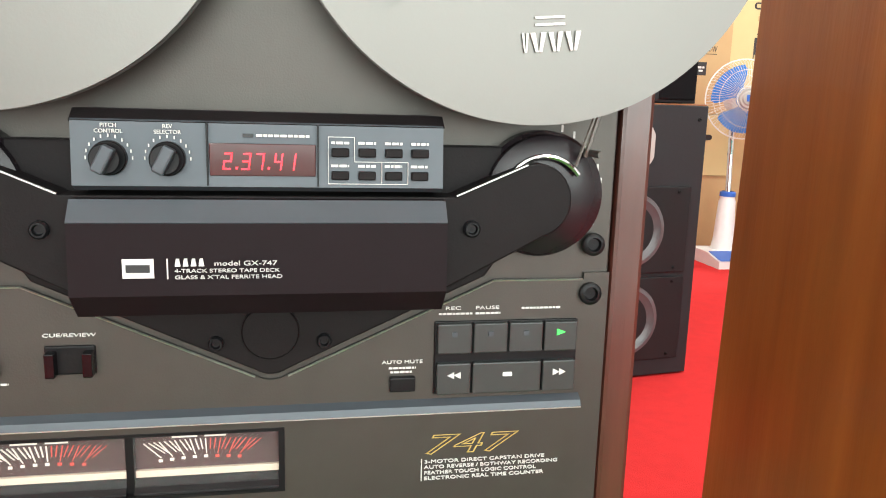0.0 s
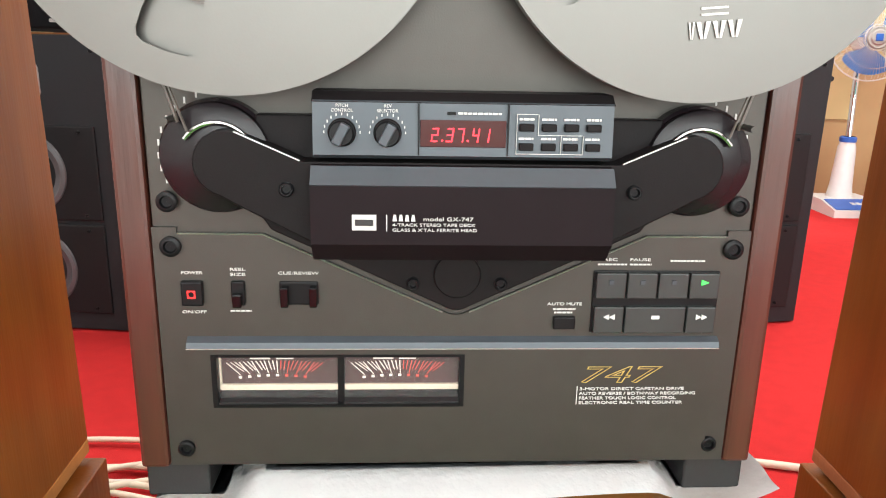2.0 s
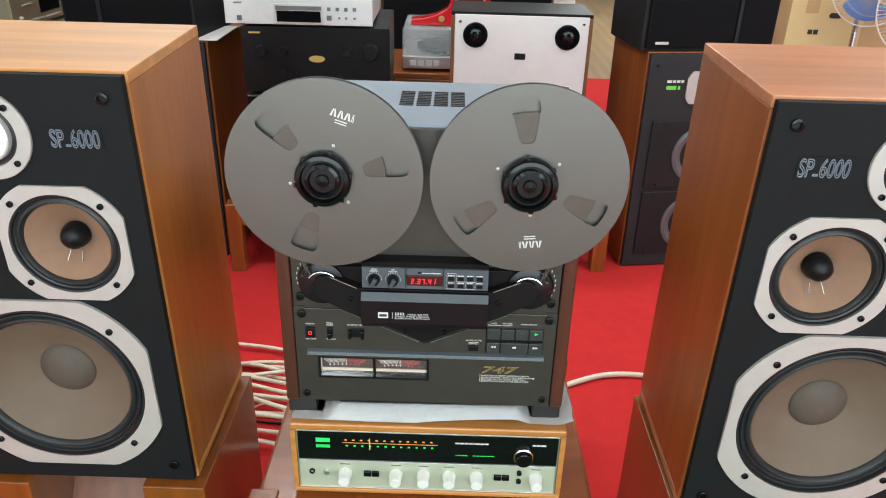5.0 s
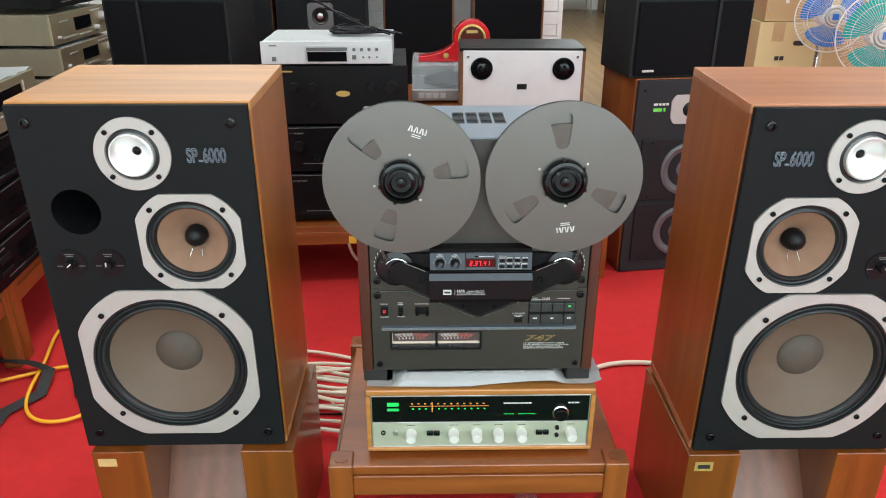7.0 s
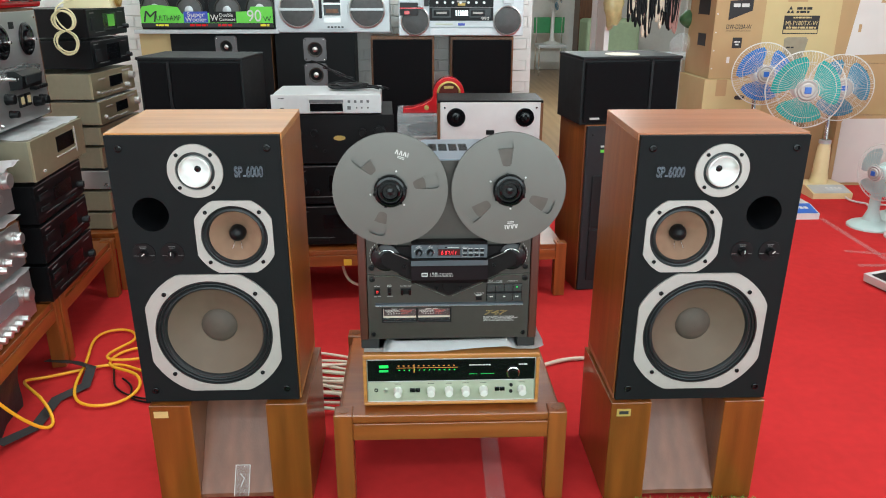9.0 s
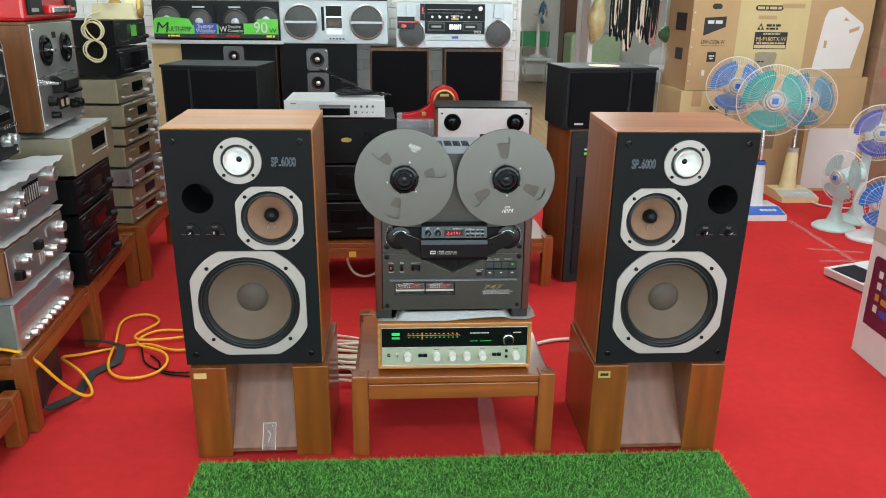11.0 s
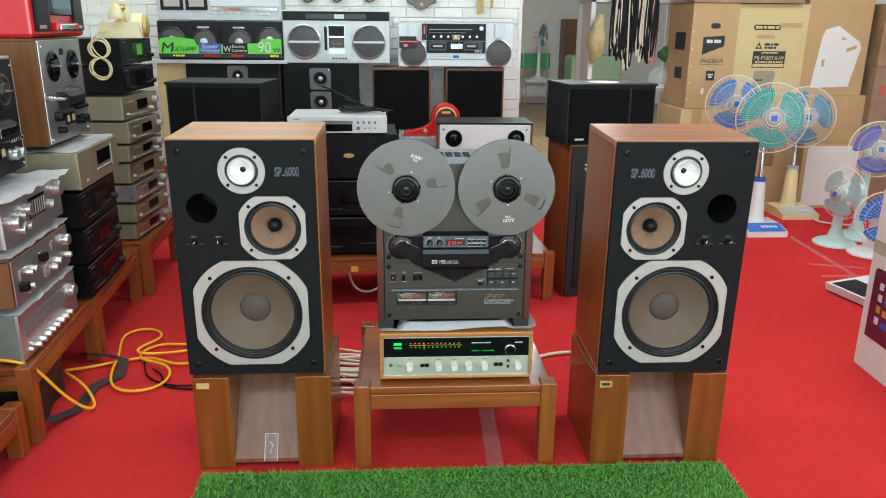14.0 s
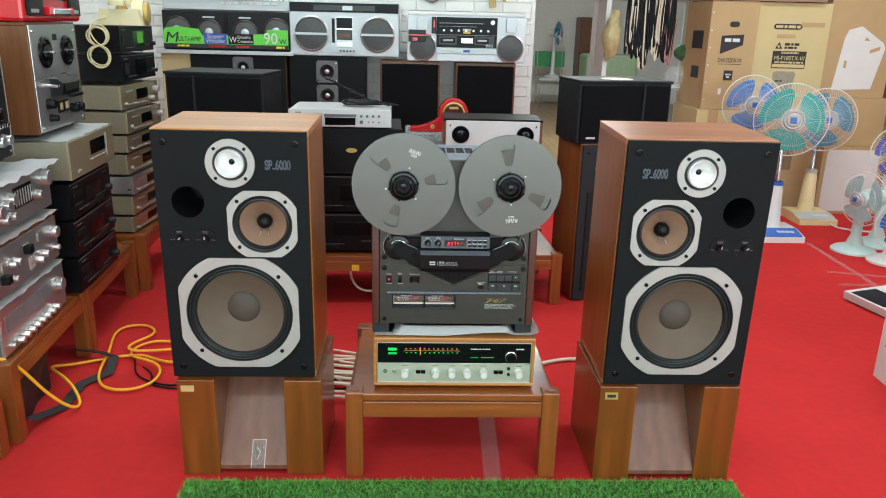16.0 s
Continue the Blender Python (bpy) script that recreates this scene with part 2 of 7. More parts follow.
def lathe(profile, cx=0, cy=0, cz=0, axis="y", seg=40, bm=None):
    """Turns a profile of (radius, height) round an axis; heights run along +axis."""
    bm = bm or bmesh.new()
    rings = []
    for r, h in profile:
        ring = []
        for i in range(seg):
            a = 2 * math.pi * i / seg
            c, s = r * math.cos(a), r * math.sin(a)
            p = {"y": (c, h, s), "z": (c, s, h), "x": (h, c, s)}[axis]
            ring.append(bm.verts.new((cx + p[0], cy + p[1], cz + p[2])))
        rings.append(ring)
    for a, b in zip(rings, rings[1:]):
        for i in range(seg):
            bm.faces.new((a[i], a[(i + 1) % seg], b[(i + 1) % seg], b[i]))
    for ring, (r, h) in ((rings[0], profile[0]), (rings[-1], profile[-1])):
        if r > 0.0005 and len(profile) == 2:
            bm.faces.new(ring)
    return bm


def rod(p0, p1, r, seg=8, bm=None):
    own = bmesh.new()
    d = Vector(p1) - Vector(p0)
    bmesh.ops.create_cone(own, cap_ends=True, segments=seg, radius1=r, radius2=r, depth=d.length)
    own.transform(Matrix.Translation((Vector(p0) + Vector(p1)) / 2) @ d.to_track_quat("Z", "Y").to_matrix().to_4x4())
    return merge(bm, own)


def prism(points, y0, y1, bm=None, bevel=0.0):
    """A polygon of (x, z) points, drawn out along y."""
    own = bmesh.new()
    a = [own.verts.new((x, y0, z)) for x, z in points]
    b = [own.verts.new((x, y1, z)) for x, z in points]
    own.faces.new(a)
    own.faces.new(b[::-1])
    for i in range(len(points)):
        j = (i + 1) % len(points)
        own.faces.new((a[i], b[i], b[j], a[j]))
    bmesh.ops.recalc_face_normals(own, faces=own.faces[:])
    if bevel:
        front = [e for e in own.edges if abs(e.verts[0].co.y - y0) < 1e-6 and abs(e.verts[1].co.y - y0) < 1e-6]
        bmesh.ops.bevel(own, geom=front, offset=bevel, segments=2, affect="EDGES", profile=0.5)
    return merge(bm, own)


def ring_plate(outer, inner, y0, y1, cx=0, cz=0, seg=96):
    """A plate round a circular hole; outer gives its radius by angle."""
    bm = bmesh.new()
    loops = []
    for y, f in ((y0, outer), (y1, outer), (y1, lambda a: inner), (y0, lambda a: inner)):
        loops.append([bm.verts.new((cx + f(2 * math.pi * i / seg) * math.cos(2 * math.pi * i / seg), y, cz + f(2 * math.pi * i / seg) * math.sin(2 * math.pi * i / seg))) for i in range(seg)])
    for a, b in zip(loops, loops[1:] + loops[:1]):
        for i in range(seg):
            bm.faces.new((a[i], a[(i + 1) % seg], b[(i + 1) % seg], b[i]))
    return bm


def plate(x0, x1, z0, z1, y, t=0.0008, bm=None):
    """A thin print or inlay on a front that faces -y."""
    return box(x0, x1, y - t, y, z0, z1, 0, bm)


def lettering(name, body, size, x, y, z, material, parent, rot=(90, 0, 0), width=None, align="LEFT", shear=0.0, outline=False, label="", thin=0.014):
    cu = bpy.data.curves.new("tmp_text", "FONT")
    cu.body, cu.size, cu.align_x, cu.shear, cu.extrude = body, size, align, shear, 0.0004
    if outline:
        cu.fill_mode, cu.bevel_depth, cu.extrude = "NONE", size * thin, 0.0
    tmp = bpy.data.objects.new("tmp_text", cu)
    scene.collection.objects.link(tmp)
    bpy.context.view_layer.update()
    me = bpy.data.meshes.new_from_object(tmp.evaluated_get(bpy.context.evaluated_depsgraph_get()))
    me.name = name
    bpy.data.objects.remove(tmp)
    bpy.data.curves.remove(cu)
    me.materials.clear()
    me.materials.append(material)
    sx = 1.0
    if width:
        xs = [v.co.x for v in me.vertices]
        sx = width / (max(xs) - min(xs))
    me.transform(pose(x, y, z, *rot) @ Matrix.Diagonal((sx, 1, 1, 1)))
    ob = new(name, me)
    ob.parent = parent
    PLACE[ob.name] = PLACE[parent.name]
    if label:
        ob["label"] = label
    return ob


def bars(rows, y, material, parent, name="fine_print"):
    """Unreadable print: thin bars of (x0, x1, z, height)."""
    bm = bmesh.new()
    for x0, x1, z, h in rows:
        x = x0
        while x < x1:
            w = random.uniform(0.6, 1.8) * h * 1.6
            plate(x, min(x1, x + w), z - h / 2, z + h / 2, y, 0.0005, bm)
            x += w + h * 0.45
    ob = part(name, bm, material, parent)
    ob["kind"] = "stuff"
    return ob


def cable(name, points, r, material, label, category="cable", cyclic=False, parent=None):
    cu = bpy.data.curves.new("tmp_cable", "CURVE")
    cu.dimensions, cu.bevel_depth, cu.bevel_resolution, cu.resolution_u = "3D", r, 2, 8
    sp = cu.splines.new("NURBS")
    sp.points.add(len(points) - 1)
    for p, co in zip(sp.points, points):
        p.co = (*co, 1)
    sp.order_u, sp.use_endpoint_u, sp.use_cyclic_u = 4, not cyclic, cyclic
    tmp = bpy.data.objects.new("tmp_cable", cu)
    scene.collection.objects.link(tmp)
    bpy.context.view_layer.update()
    me = bpy.data.meshes.new_from_object(tmp.evaluated_get(bpy.context.evaluated_depsgraph_get()))
    me.name = name
    bpy.data.objects.remove(tmp)
    bpy.data.curves.remove(cu)
    me.materials.clear()
    me.materials.append(material)
    me.shade_smooth()
    ob = new(name, me)
    if parent is not None:
        ob.parent = parent
        return ob
    return tagged(ob, label, category)


def screw(parent, x, y, z, r=0.006, material=None):
    bm = lathe([(r, 0), (r, -0.0025), (r * 0.8, -0.0035), (r * 0.62, -0.0035), (r * 0.5, -0.0012), (0.0004, -0.0012)], x, y, z, seg=20)
    return part("screw", bm, material or BLACK, parent, smooth=True)


def knob(parent, x, y, z, r, depth, material, name="knob", cap=None, pointer=None):
    bm = lathe([(r * 1.08, 0), (r * 1.08, -depth * 0.25), (r, -depth * 0.3), (r * 0.94, -depth * 0.92), (r * 0.86, -depth), (0.0004, -depth)], x, y, z, seg=28)
    k = part(name, bm, material, parent, smooth=True)
    if cap:
        part("cap", lathe([(r * 0.8, -depth), (r * 0.78, -depth - 0.001), (0.0004, -depth - 0.001)], x, y, z, seg=24), cap, k, smooth=True)
    if pointer is not None:
        bm = box(-r * 0.1, r * 0.1, y - depth - 0.002, y - depth, 0, r * 0.9)
        bm.transform(Matrix.Translation((x, 0, z)) @ pose(0, 0, 0, 0, pointer, 0))
        part("pointer", bm, INK, k)
    return k


# ---- structure ----
def setting(name, bm, material, label, category):
    return tagged(part(name, bm, material), label, category, kind="structure")


XL, XR, YB, YF, YW = -2.3, 5.0, -4.2, 11.0, 3.1
floor = setting("floor", box(XL - 0.1, XR + 0.1, -2.1, 4.2, -0.1, 0.0), CARPET, "red short-pile carpet over the shop floor", "floor")
# unseen pale floor, added to keep red out of the deck's reflections
setting("floor_unseen_pale", box(XL - 0.1, XR + 0.1, YB - 0.1, -2.1, -0.1, -0.004), mat("pale_unseen_floor", (0.50, 0.49, 0.46), 0.35, 0, 0.06, 5, 0.05, 60), "pale grey floor added out of view for the metal to reflect", "floor")
setting("floor_back_room", box(XL - 0.1, XR + 0.1, 4.2, YF + 0.1, -0.1, -0.004), PLANKS, "brown plank floor of the back room", "floor")
setting("ceiling", box(XL - 0.1, XR + 0.1, YB - 0.1, YF + 0.1, CEILING, CEILING + 0.1), WHITEPAINT, "plain white painted ceiling", "ceiling")
setting("wall_west", box(XL - 0.15, XL, YB, YF, 0, CEILING), BRICKW, "white painted shop wall", "wall")
setting("wall_east", box(XR, XR + 0.15, YB, YF, 0, CEILING), WHITEPAINT, "white painted shop wall", "wall")
bm = box(XL - 0.15, XR + 0.15, YB - 0.15, YB, 0, 0.4)
box(XL - 0.15, XR + 0.15, YB - 0.15, YB, 2.6, CEILING, 0, bm)
box(XL - 0.15, -1.9, YB - 0.15, YB, 0.4, 2.6, 0, bm)
box(3.9, XR + 0.15, YB - 0.15, YB, 0.4, 2.6, 0, bm)
setting("wall_south", bm, WHITEPAINT, "white painted shop front with a wide window", "wall")
win = thing("window_1", pose(1.0, YB - 0.1, 0.4), "wide shop window in a white frame", "window", kind="structure")
for x in (-2.9, -1.45, 0.0, 1.45, 2.86):
    part("window_frame", box(x - 0.02, x + 0.06, -0.03, 0.03, 0, 2.2, 0.004), WHITE, win)
wall_north = setting("wall_north", box(XL, 0.655, YW, YW + 0.14, 0, CEILING), MORTAR, "white relief brick wall behind the shelf", "wall")
wall_far = setting("wall_far", box(XL, XR, YF, YF + 0.15, 0, CEILING), BRICKW, "grey-white brick wall of the back room", "wall")
for lx, ly in LAMPS:
    fx = thing("ceiling_light", pose(lx, ly, CEILING), "white fluorescent batten on the ceiling", "ceiling light", "ceiling lights")
    part("housing", box(-0.62, 0.62, -0.12, 0.12, -0.05, 0, 0.006), WHITE, fx)
    part("tube", lathe([(0.013, -0.58), (0.013, 0.58)], 0, -0.06, -0.066, "x", 12), mat("lit_tube", (1, 1, 0.96), 0.5, emit=6.0), fx)
    part("tube", lathe([(0.013, -0.58), (0.013, 0.58)], 0, 0.06, -0.066, "x", 12), bpy.data.materials["lit_tube"], fx)


def xprism(points, x0, x1, bm=None):
    """A polygon of (y, z) points, drawn out along x."""
    own = prism([(y, z) for y, z in points], x0, x1)
    for v in own.verts:
        v.co = Vector((v.co.y, v.co.x, v.co.z))
    bmesh.ops.recalc_face_normals(own, faces=own.faces[:])
    return merge(bm, own)


def arc(cx, cz, r, a0, a1, n):
    return [(cx + r * math.cos(radians(a0 + (a1 - a0) * i / n)), cz + r * math.sin(radians(a0 + (a1 - a0) * i / n))) for i in range(n + 1)]


SEGMENTS = {"0": "abcdef", "1": "bc", "2": "abged", "3": "abgcd", "4": "fgbc", "5": "afgcd", "6": "afgedc", "7": "abc", "8": "abcdefg", "9": "abcdfg"}


def seven_segment(parent, text, x, z, y, w, h, gap, material):
    """Lit digits out of bars, slightly slanted; a colon or point is a small square."""
    bm = bmesh.new()
    t = h * 0.12
    for ch in text:
        if ch == ":":
            plate(x, x + t, z + h * 0.05, z + h * 0.05 + t, y, 0.0004, bm)
            x += gap * 1.2
            continue
        spots = {"a": (0, w, h - t, h), "g": (0, w, h / 2 - t / 2, h / 2 + t / 2), "d": (0, w, 0, t), "f": (0, t, h / 2, h), "b": (w - t, w, h / 2, h), "e": (0, t, 0, h / 2), "c": (w - t, w, 0, h / 2)}
        for s in SEGMENTS[ch]:
            x0, x1, z0, z1 = spots[s]
            plate(x + x0 + t * 0.15, x + x1 - t * 0.15, z + z0 + t * 0.15, z + z1 - t * 0.15, y, 0.0004, bm)
        x += w + gap
    for v in bm.verts:
        v.co.x += (v.co.z - z) * 0.14
    return part("digits", bm, material, parent, "lit red digits")


def inside_polygon(p, poly):
    hit = False
    for (x0, z0), (x1, z1) in zip(poly, poly[1:] + poly[:1]):
        if (z0 > p[1]) != (z1 > p[1]) and p[0] < x0 + (p[1] - z0) * (x1 - x0) / (z1 - z0):
            hit = not hit
    return hit


def cut_board(loops, y0, y1):
    """A board with the outline loops[0] and the openings loops[1:], all of (x, z) points."""
    bm = bmesh.new()
    for loop in loops:
        vs = [bm.verts.new((x, y0, z)) for x, z in loop]
        for i in range(len(vs)):
            bm.edges.new((vs[i], vs[(i + 1) % len(vs)]))
    bmesh.ops.triangle_fill(bm, use_beauty=True, use_dissolve=False, edges=bm.edges[:])
    gone = []
    for f in bm.faces:
        c = f.calc_center_median()
        if any(inside_polygon((c.x, c.z), loop) for loop in loops[1:]):
            gone.append(f)
    bmesh.ops.delete(bm, geom=gone, context="FACES_ONLY")
    out = bmesh.ops.extrude_face_region(bm, geom=bm.faces[:])
    for v in out["geom"]:
        if isinstance(v, bmesh.types.BMVert):
            v.co.y = y1
    return bm


def reel_flange(r, inner, y, turn, thick=0.0012):
    """A reel side with three rounded window openings."""
    half = [(0.415, 0.045), (0.43, 0.066), (0.47, 0.083), (0.72, 0.132), (0.80, 0.138), (0.835, 0.125), (0.85, 0.095)]
    shape = half + [(0.858, 0.0)] + [(q, -w) for q, w in half[::-1]] + [(0.41, 0.0)]
    loops = [arc(0, 0, r, 0, 357, 119), arc(0, 0, inner, 0, 352.5, 47)]
    for k in range(3):
        c, s = math.cos(radians(turn + 120 * k)), math.sin(radians(turn + 120 * k))
        loops.append([(r * (q * c - w * s), r * (q * s + w * c)) for q, w in shape])
    return cut_board(loops, y, y + thick)


def holed(outer, holes, y0, y1):
    """A board of (x, z) outline with round openings."""
    return cut_board([outer] + [arc(cx, cz, r, 0, 360 - 360 / 64, 63) for cx, cz, r in holes], y0, y1)


def tape_reel(x, z, y, turn, tape_r, name_angle):
    t = thing("tape_reel", pose(x, y, z), "grey anodised metal tape reel with three windows", "tape reel", "reels on the big tape deck")
    part("front_flange", reel_flange(0.1333, 0.030, 0.0, turn), REEL, t)
    part("back_flange", reel_flange(0.1333, 0.030, 0.0085, turn + 60), REEL, t)
    part("tape_pack", lathe([(tape_r, 0.0018), (tape_r, 0.0078), (0.031, 0.0078), (0.031, 0.0018), (tape_r, 0.0018)], seg=72), TAPE, t, "dark brown wound tape")
    hub = part("hub_clamp", lathe([(0.030, 0.008), (0.034, -0.001), (0.038, -0.004), (0.038, -0.012), (0.035, -0.017), (0.030, -0.018), (0.028, -0.010), (0.024, -0.010), (0.0235, -0.016), (0.019, -0.018), (0.017, -0.012), (0.009, -0.012), (0.008, -0.016), (0.0004, -0.017)], seg=48), GLOSS, t, "black plastic reel clamp", smooth=True)
    for i in range(6):
        a = radians(60 * i + turn)
        part("lug", box(0.037 * math.cos(a) - 0.003, 0.037 * math.cos(a) + 0.003, -0.014, -0.004, 0.037 * math.sin(a) - 0.003, 0.037 * math.sin(a) + 0.003, 0.001), GLOSS, hub)
    for i in range(3):
        a = radians(120 * i + turn + 60)
        part("rivet", lathe([(0.0024, 0), (0.0021, -0.0009), (0.0004, -0.0011)], 0.047 * math.cos(a), 0, 0.047 * math.sin(a), seg=14), SILVER, t, smooth=True)
    # maker's mark as plain pale blocks
    bm = bmesh.new()
    for i, w in enumerate((0.0086, 0.0080, 0.0086, 0.0036)):
        x0 = (-0.0185, -0.0088, 0.0003, 0.0098)[i]
        for q in (-1, 1):
            prism([(x0 + w / 2 + q * w * 0.5, 0), (x0 + w / 2 + q * w * 0.18, 0), (x0 + w / 2 + q * w * 0.02, 0.0098), (x0 + w / 2 + q * w * 0.20, 0.0098)][::q], -0.0008, 0.0, bm)
    for i in range(2):
        plate(-0.010, 0.006, -0.0045 - 0.0035 * i, -0.0032 - 0.0035 * i, 0.0, 0.0006, bm)
    bm.transform(pose(0, 0, 0, 0, 90 - name_angle, 0) @ Matrix.Translation((0.0025, -0.0007, 0.086)))
    part("print_mark", bm, INK, t, "pale printed mark")
    return t


def tape_deck():
    d = thing("tape_deck", pose(0, 0, 0.42), "large gunmetal reel-to-reel tape deck with dark red wooden sides", "tape deck")
    P = lambda name, bm, m, lab="", smooth=False, par=None: part(name, bm, m, par or d, lab, smooth, world=True)
    P("chassis", box(-0.2, 0.2, 0.004, 0.25, 0.45, 0.903, 0.002), BLACK)
    P("top_cover", box(-0.2, 0.2, 0.006, 0.25, 0.904, 0.908, 0.0015), GUNMETAL_TOP, "steel-blue metal top cover")
    for i in range(4):
        x0 = -0.047 + i * 0.0255
        bm = bmesh.new()
        for k in range(9):
            box(x0, x0 + 0.021, 0.105 + 0.0095 * k, 0.105 + 0.0095 * k + 0.005, 0.9081, 0.9089, 0, bm)
        P("vent_grille", bm, BLACK)
    for s in (-1, 1):
        P("side_panel", box(min(s * 0.2015, s * 0.222), max(s * 0.2015, s * 0.222), -0.002, 0.25, 0.447, 0.908, 0.003), DARKWOOD, "dark red glossy wooden side")
        P("foot", box(min(s * 0.176, s * 0.221), max(s * 0.176, s * 0.221), 0.005, 0.05, 0.42, 0.449, 0.002), RUBBER, "black rubber foot")
        P("foot", box(min(s * 0.176, s * 0.221), max(s * 0.176, s * 0.221), 0.19, 0.24, 0.42, 0.449, 0.002), RUBBER, "black rubber foot")
    P("upper_plate", box(-0.2, 0.2, 0.0, 0.004, 0.56, 0.906, 0.001), GUNMETAL, "gunmetal front plate")
    v = arc(0, 0.580, 0.016, 235, 305, 8)
    meter_hole = [(-0.1668, 0.4965), (0.0068, 0.4965), (0.0068, 0.5360), (-0.1668, 0.5360)]
    P("lower_plate", cut_board([[(-0.2, 0.45), (0.2, 0.45), (0.2, 0.6245), (0.184, 0.6245), (0.184, 0.6205), (0.128, 0.6205)] + v[::-1] + [(-0.128, 0.6205), (-0.184, 0.6205), (-0.184, 0.6245), (-0.2, 0.6245)], meter_hole], -0.0025, 0.0), GUNMETAL, "gunmetal lower front plate")
    seam = bmesh.new()
    for p, q in (((-0.1835, 0.6205), (-0.1285, 0.6205)), ((-0.1285, 0.6205), (-0.0092, 0.5662)), ((0.1285, 0.6205), (0.0092, 0.5662)), ((0.1285, 0.6205), (0.1835, 0.6205))):
        rod((p[0], -0.0026, p[1]), (q[0], -0.0026, q[1]), 0.0006, 5, seam)
    P("plate_edge", seam, ALU, "bright thin plate edge")
    # dark plate in the V, and the arms
    v2 = arc(0, 0.584, 0.0155, 235, 305, 8)
    P("head_base", prism([(-0.133, 0.640)] + [(-0.122, 0.624)] + v2 + [(0.122, 0.624), (0.133, 0.640)], -0.006, 0.0, bevel=0.001), CHARCOAL, "charcoal plate under the heads")
    left = arc(-0.143, 0.671, 0.0205, 75, 255, 16)
    right = arc(0.143, 0.671, 0.0205, -75, 105, 16)
    P("arm_plate", prism(left + [(-0.138, 0.6455), (-0.094, 0.6225), (-0.07, 0.6135), (0.07, 0.6135), (0.094, 0.6225), (0.138, 0.6455)] + right + [(0.098, 0.673), (-0.098, 0.673)], -0.030, -0.004, bevel=0.0012), CHARCOAL, "charcoal arm plate of the head block")
    P("head_cover", xprism([(-0.028, 0.672), (-0.036, 0.671), (-0.044, 0.661), (-0.046, 0.6255), (-0.034, 0.6125), (-0.002, 0.6125), (-0.002, 0.672)], -0.0918, 0.0918), COVER, "dark satin metal head cover")
    # paler grey strip holds the highlight along the top of the cover
    P("cover_highlight", xprism([(-0.0366, 0.6718), (-0.0446, 0.6615), (-0.0441, 0.6609), (-0.0360, 0.6708)], -0.0918, 0.0918), PANELGREY)
    for s in (-1, 1):
        # thin bright rod modelled in place of the highlight along the arm
        P("arm_highlight", rod((s * 0.099, -0.0301, 0.6735), (s * 0.1375, -0.0301, 0.6905), 0.0006, 6), ALU, "bright line drawn as the highlight on the edge")
        P("rear_wing", box(min(s * 0.088, s * 0.128), max(s * 0.088, s * 0.128), -0.012, 0, 0.672, 0.699, 0.001), CHARCOAL)
        roller = P("tension_roller", lathe([(0.036, 0), (0.036, -0.010), (0.034, -0.012), (0.0335, -0.017), (0.024, -0.021), (0.0004, -0.021)], s * 0.1525, 0, 0.6725, seg=64), DISC, "dark round tape guide", True)
        # only the upper arc of the rim is built, shaped like its highlight
        rim = bmesh.new()
        crest = arc(s * 0.1495, 0.6715, 0.0232, 35, 145, 14)
        for (x0, z0), (x1, z1) in zip(crest, crest[1:]):
            rod((x0, -0.0235, z0), (x1, -0.0235, z1), 0.0016, 8, rim)
        P("rim_highlight", rim, CHROME, "chrome crescent drawn as the highlight on the rim", True)
        P("guide_pin", rod((s * 0.1745, -0.004, 0.697), (s * 0.1745, -0.040, 0.697), 0.002, 14), GUNMETAL, "chrome guide pin", True)
        P("tape_strand", rod((s * 0.180, -0.026, 0.7265), (s * 0.171, -0.026, 0.695), 0.0012, 6), TAPE)
        P("tape_strand", rod((s * 0.178, -0.026, 0.7255), (s * 0.166, -0.026, 0.690), 0.0009, 6), TAPE)
        for zz, rr in ((0.642, 0.0068), (0.612, 0.0068)):
            screw(d, s * 0.188, -0.003, zz - 0.42, rr)
        screw(d, s * 0.188, -0.003, 0.464 - 0.42, 0.0058)
        screw(d, s * 0.1075, -0.030, 0.656 - 0.42, 0.0046)
        screw(d, s * 0.0295, -0.006, 0.588 - 0.42, 0.0042)
        bm = bmesh.new()
        for i in range(9):
            a = radians(70 - i * 12) if s > 0 else radians(110 + i * 12)
            plate(s * 0.1525 + 0.0395 * math.cos(a) - 0.0006, s * 0.1525 + 0.0395 * math.cos(a) + 0.0006, 0.6725 + 0.0395 * math.sin(a) - 0.002, 0.6725 + 0.0395 * math.sin(a) + 0.002, 0.0, 0.0004, bm)
        P("print_arc", bm, INK)
    P("capstan_cap", lathe([(0.0158, -0.006), (0.0158, -0.0078), (0.015, -0.0086), (0.0004, -0.0086)], 0.0, 0, 0.594, seg=48), CHARCOAL, "round charcoal cap", True)
    # badge and print on the cover
    P("badge", plate(-0.067, -0.0525, 0.6345, 0.6440, -0.0454), INK, "white printed badge")
    P("badge_mark", plate(-0.0652, -0.0543, 0.6375, 0.6412, -0.0464), BLACKINK)
    P("print_rule", plate(-0.0466, -0.0460, 0.634, 0.644, -0.0454), INK)
    bm = bmesh.new()
    for i in range(4):
        prism([(-0.0428 + 0.0037 * i, 0.6402), (-0.0402 + 0.0037 * i, 0.6402), (-0.0408 + 0.0037 * i, 0.6440), (-0.0422 + 0.0037 * i, 0.6440)], -0.0462, -0.0445, bm)
    P("maker_mark", bm, INK, "white maker's mark")
    zo = -0.42
    lettering("model_print", "model GX-747", 0.0034, -0.0245, -0.0462, 0.6405 + zo, INK, d, width=0.030)
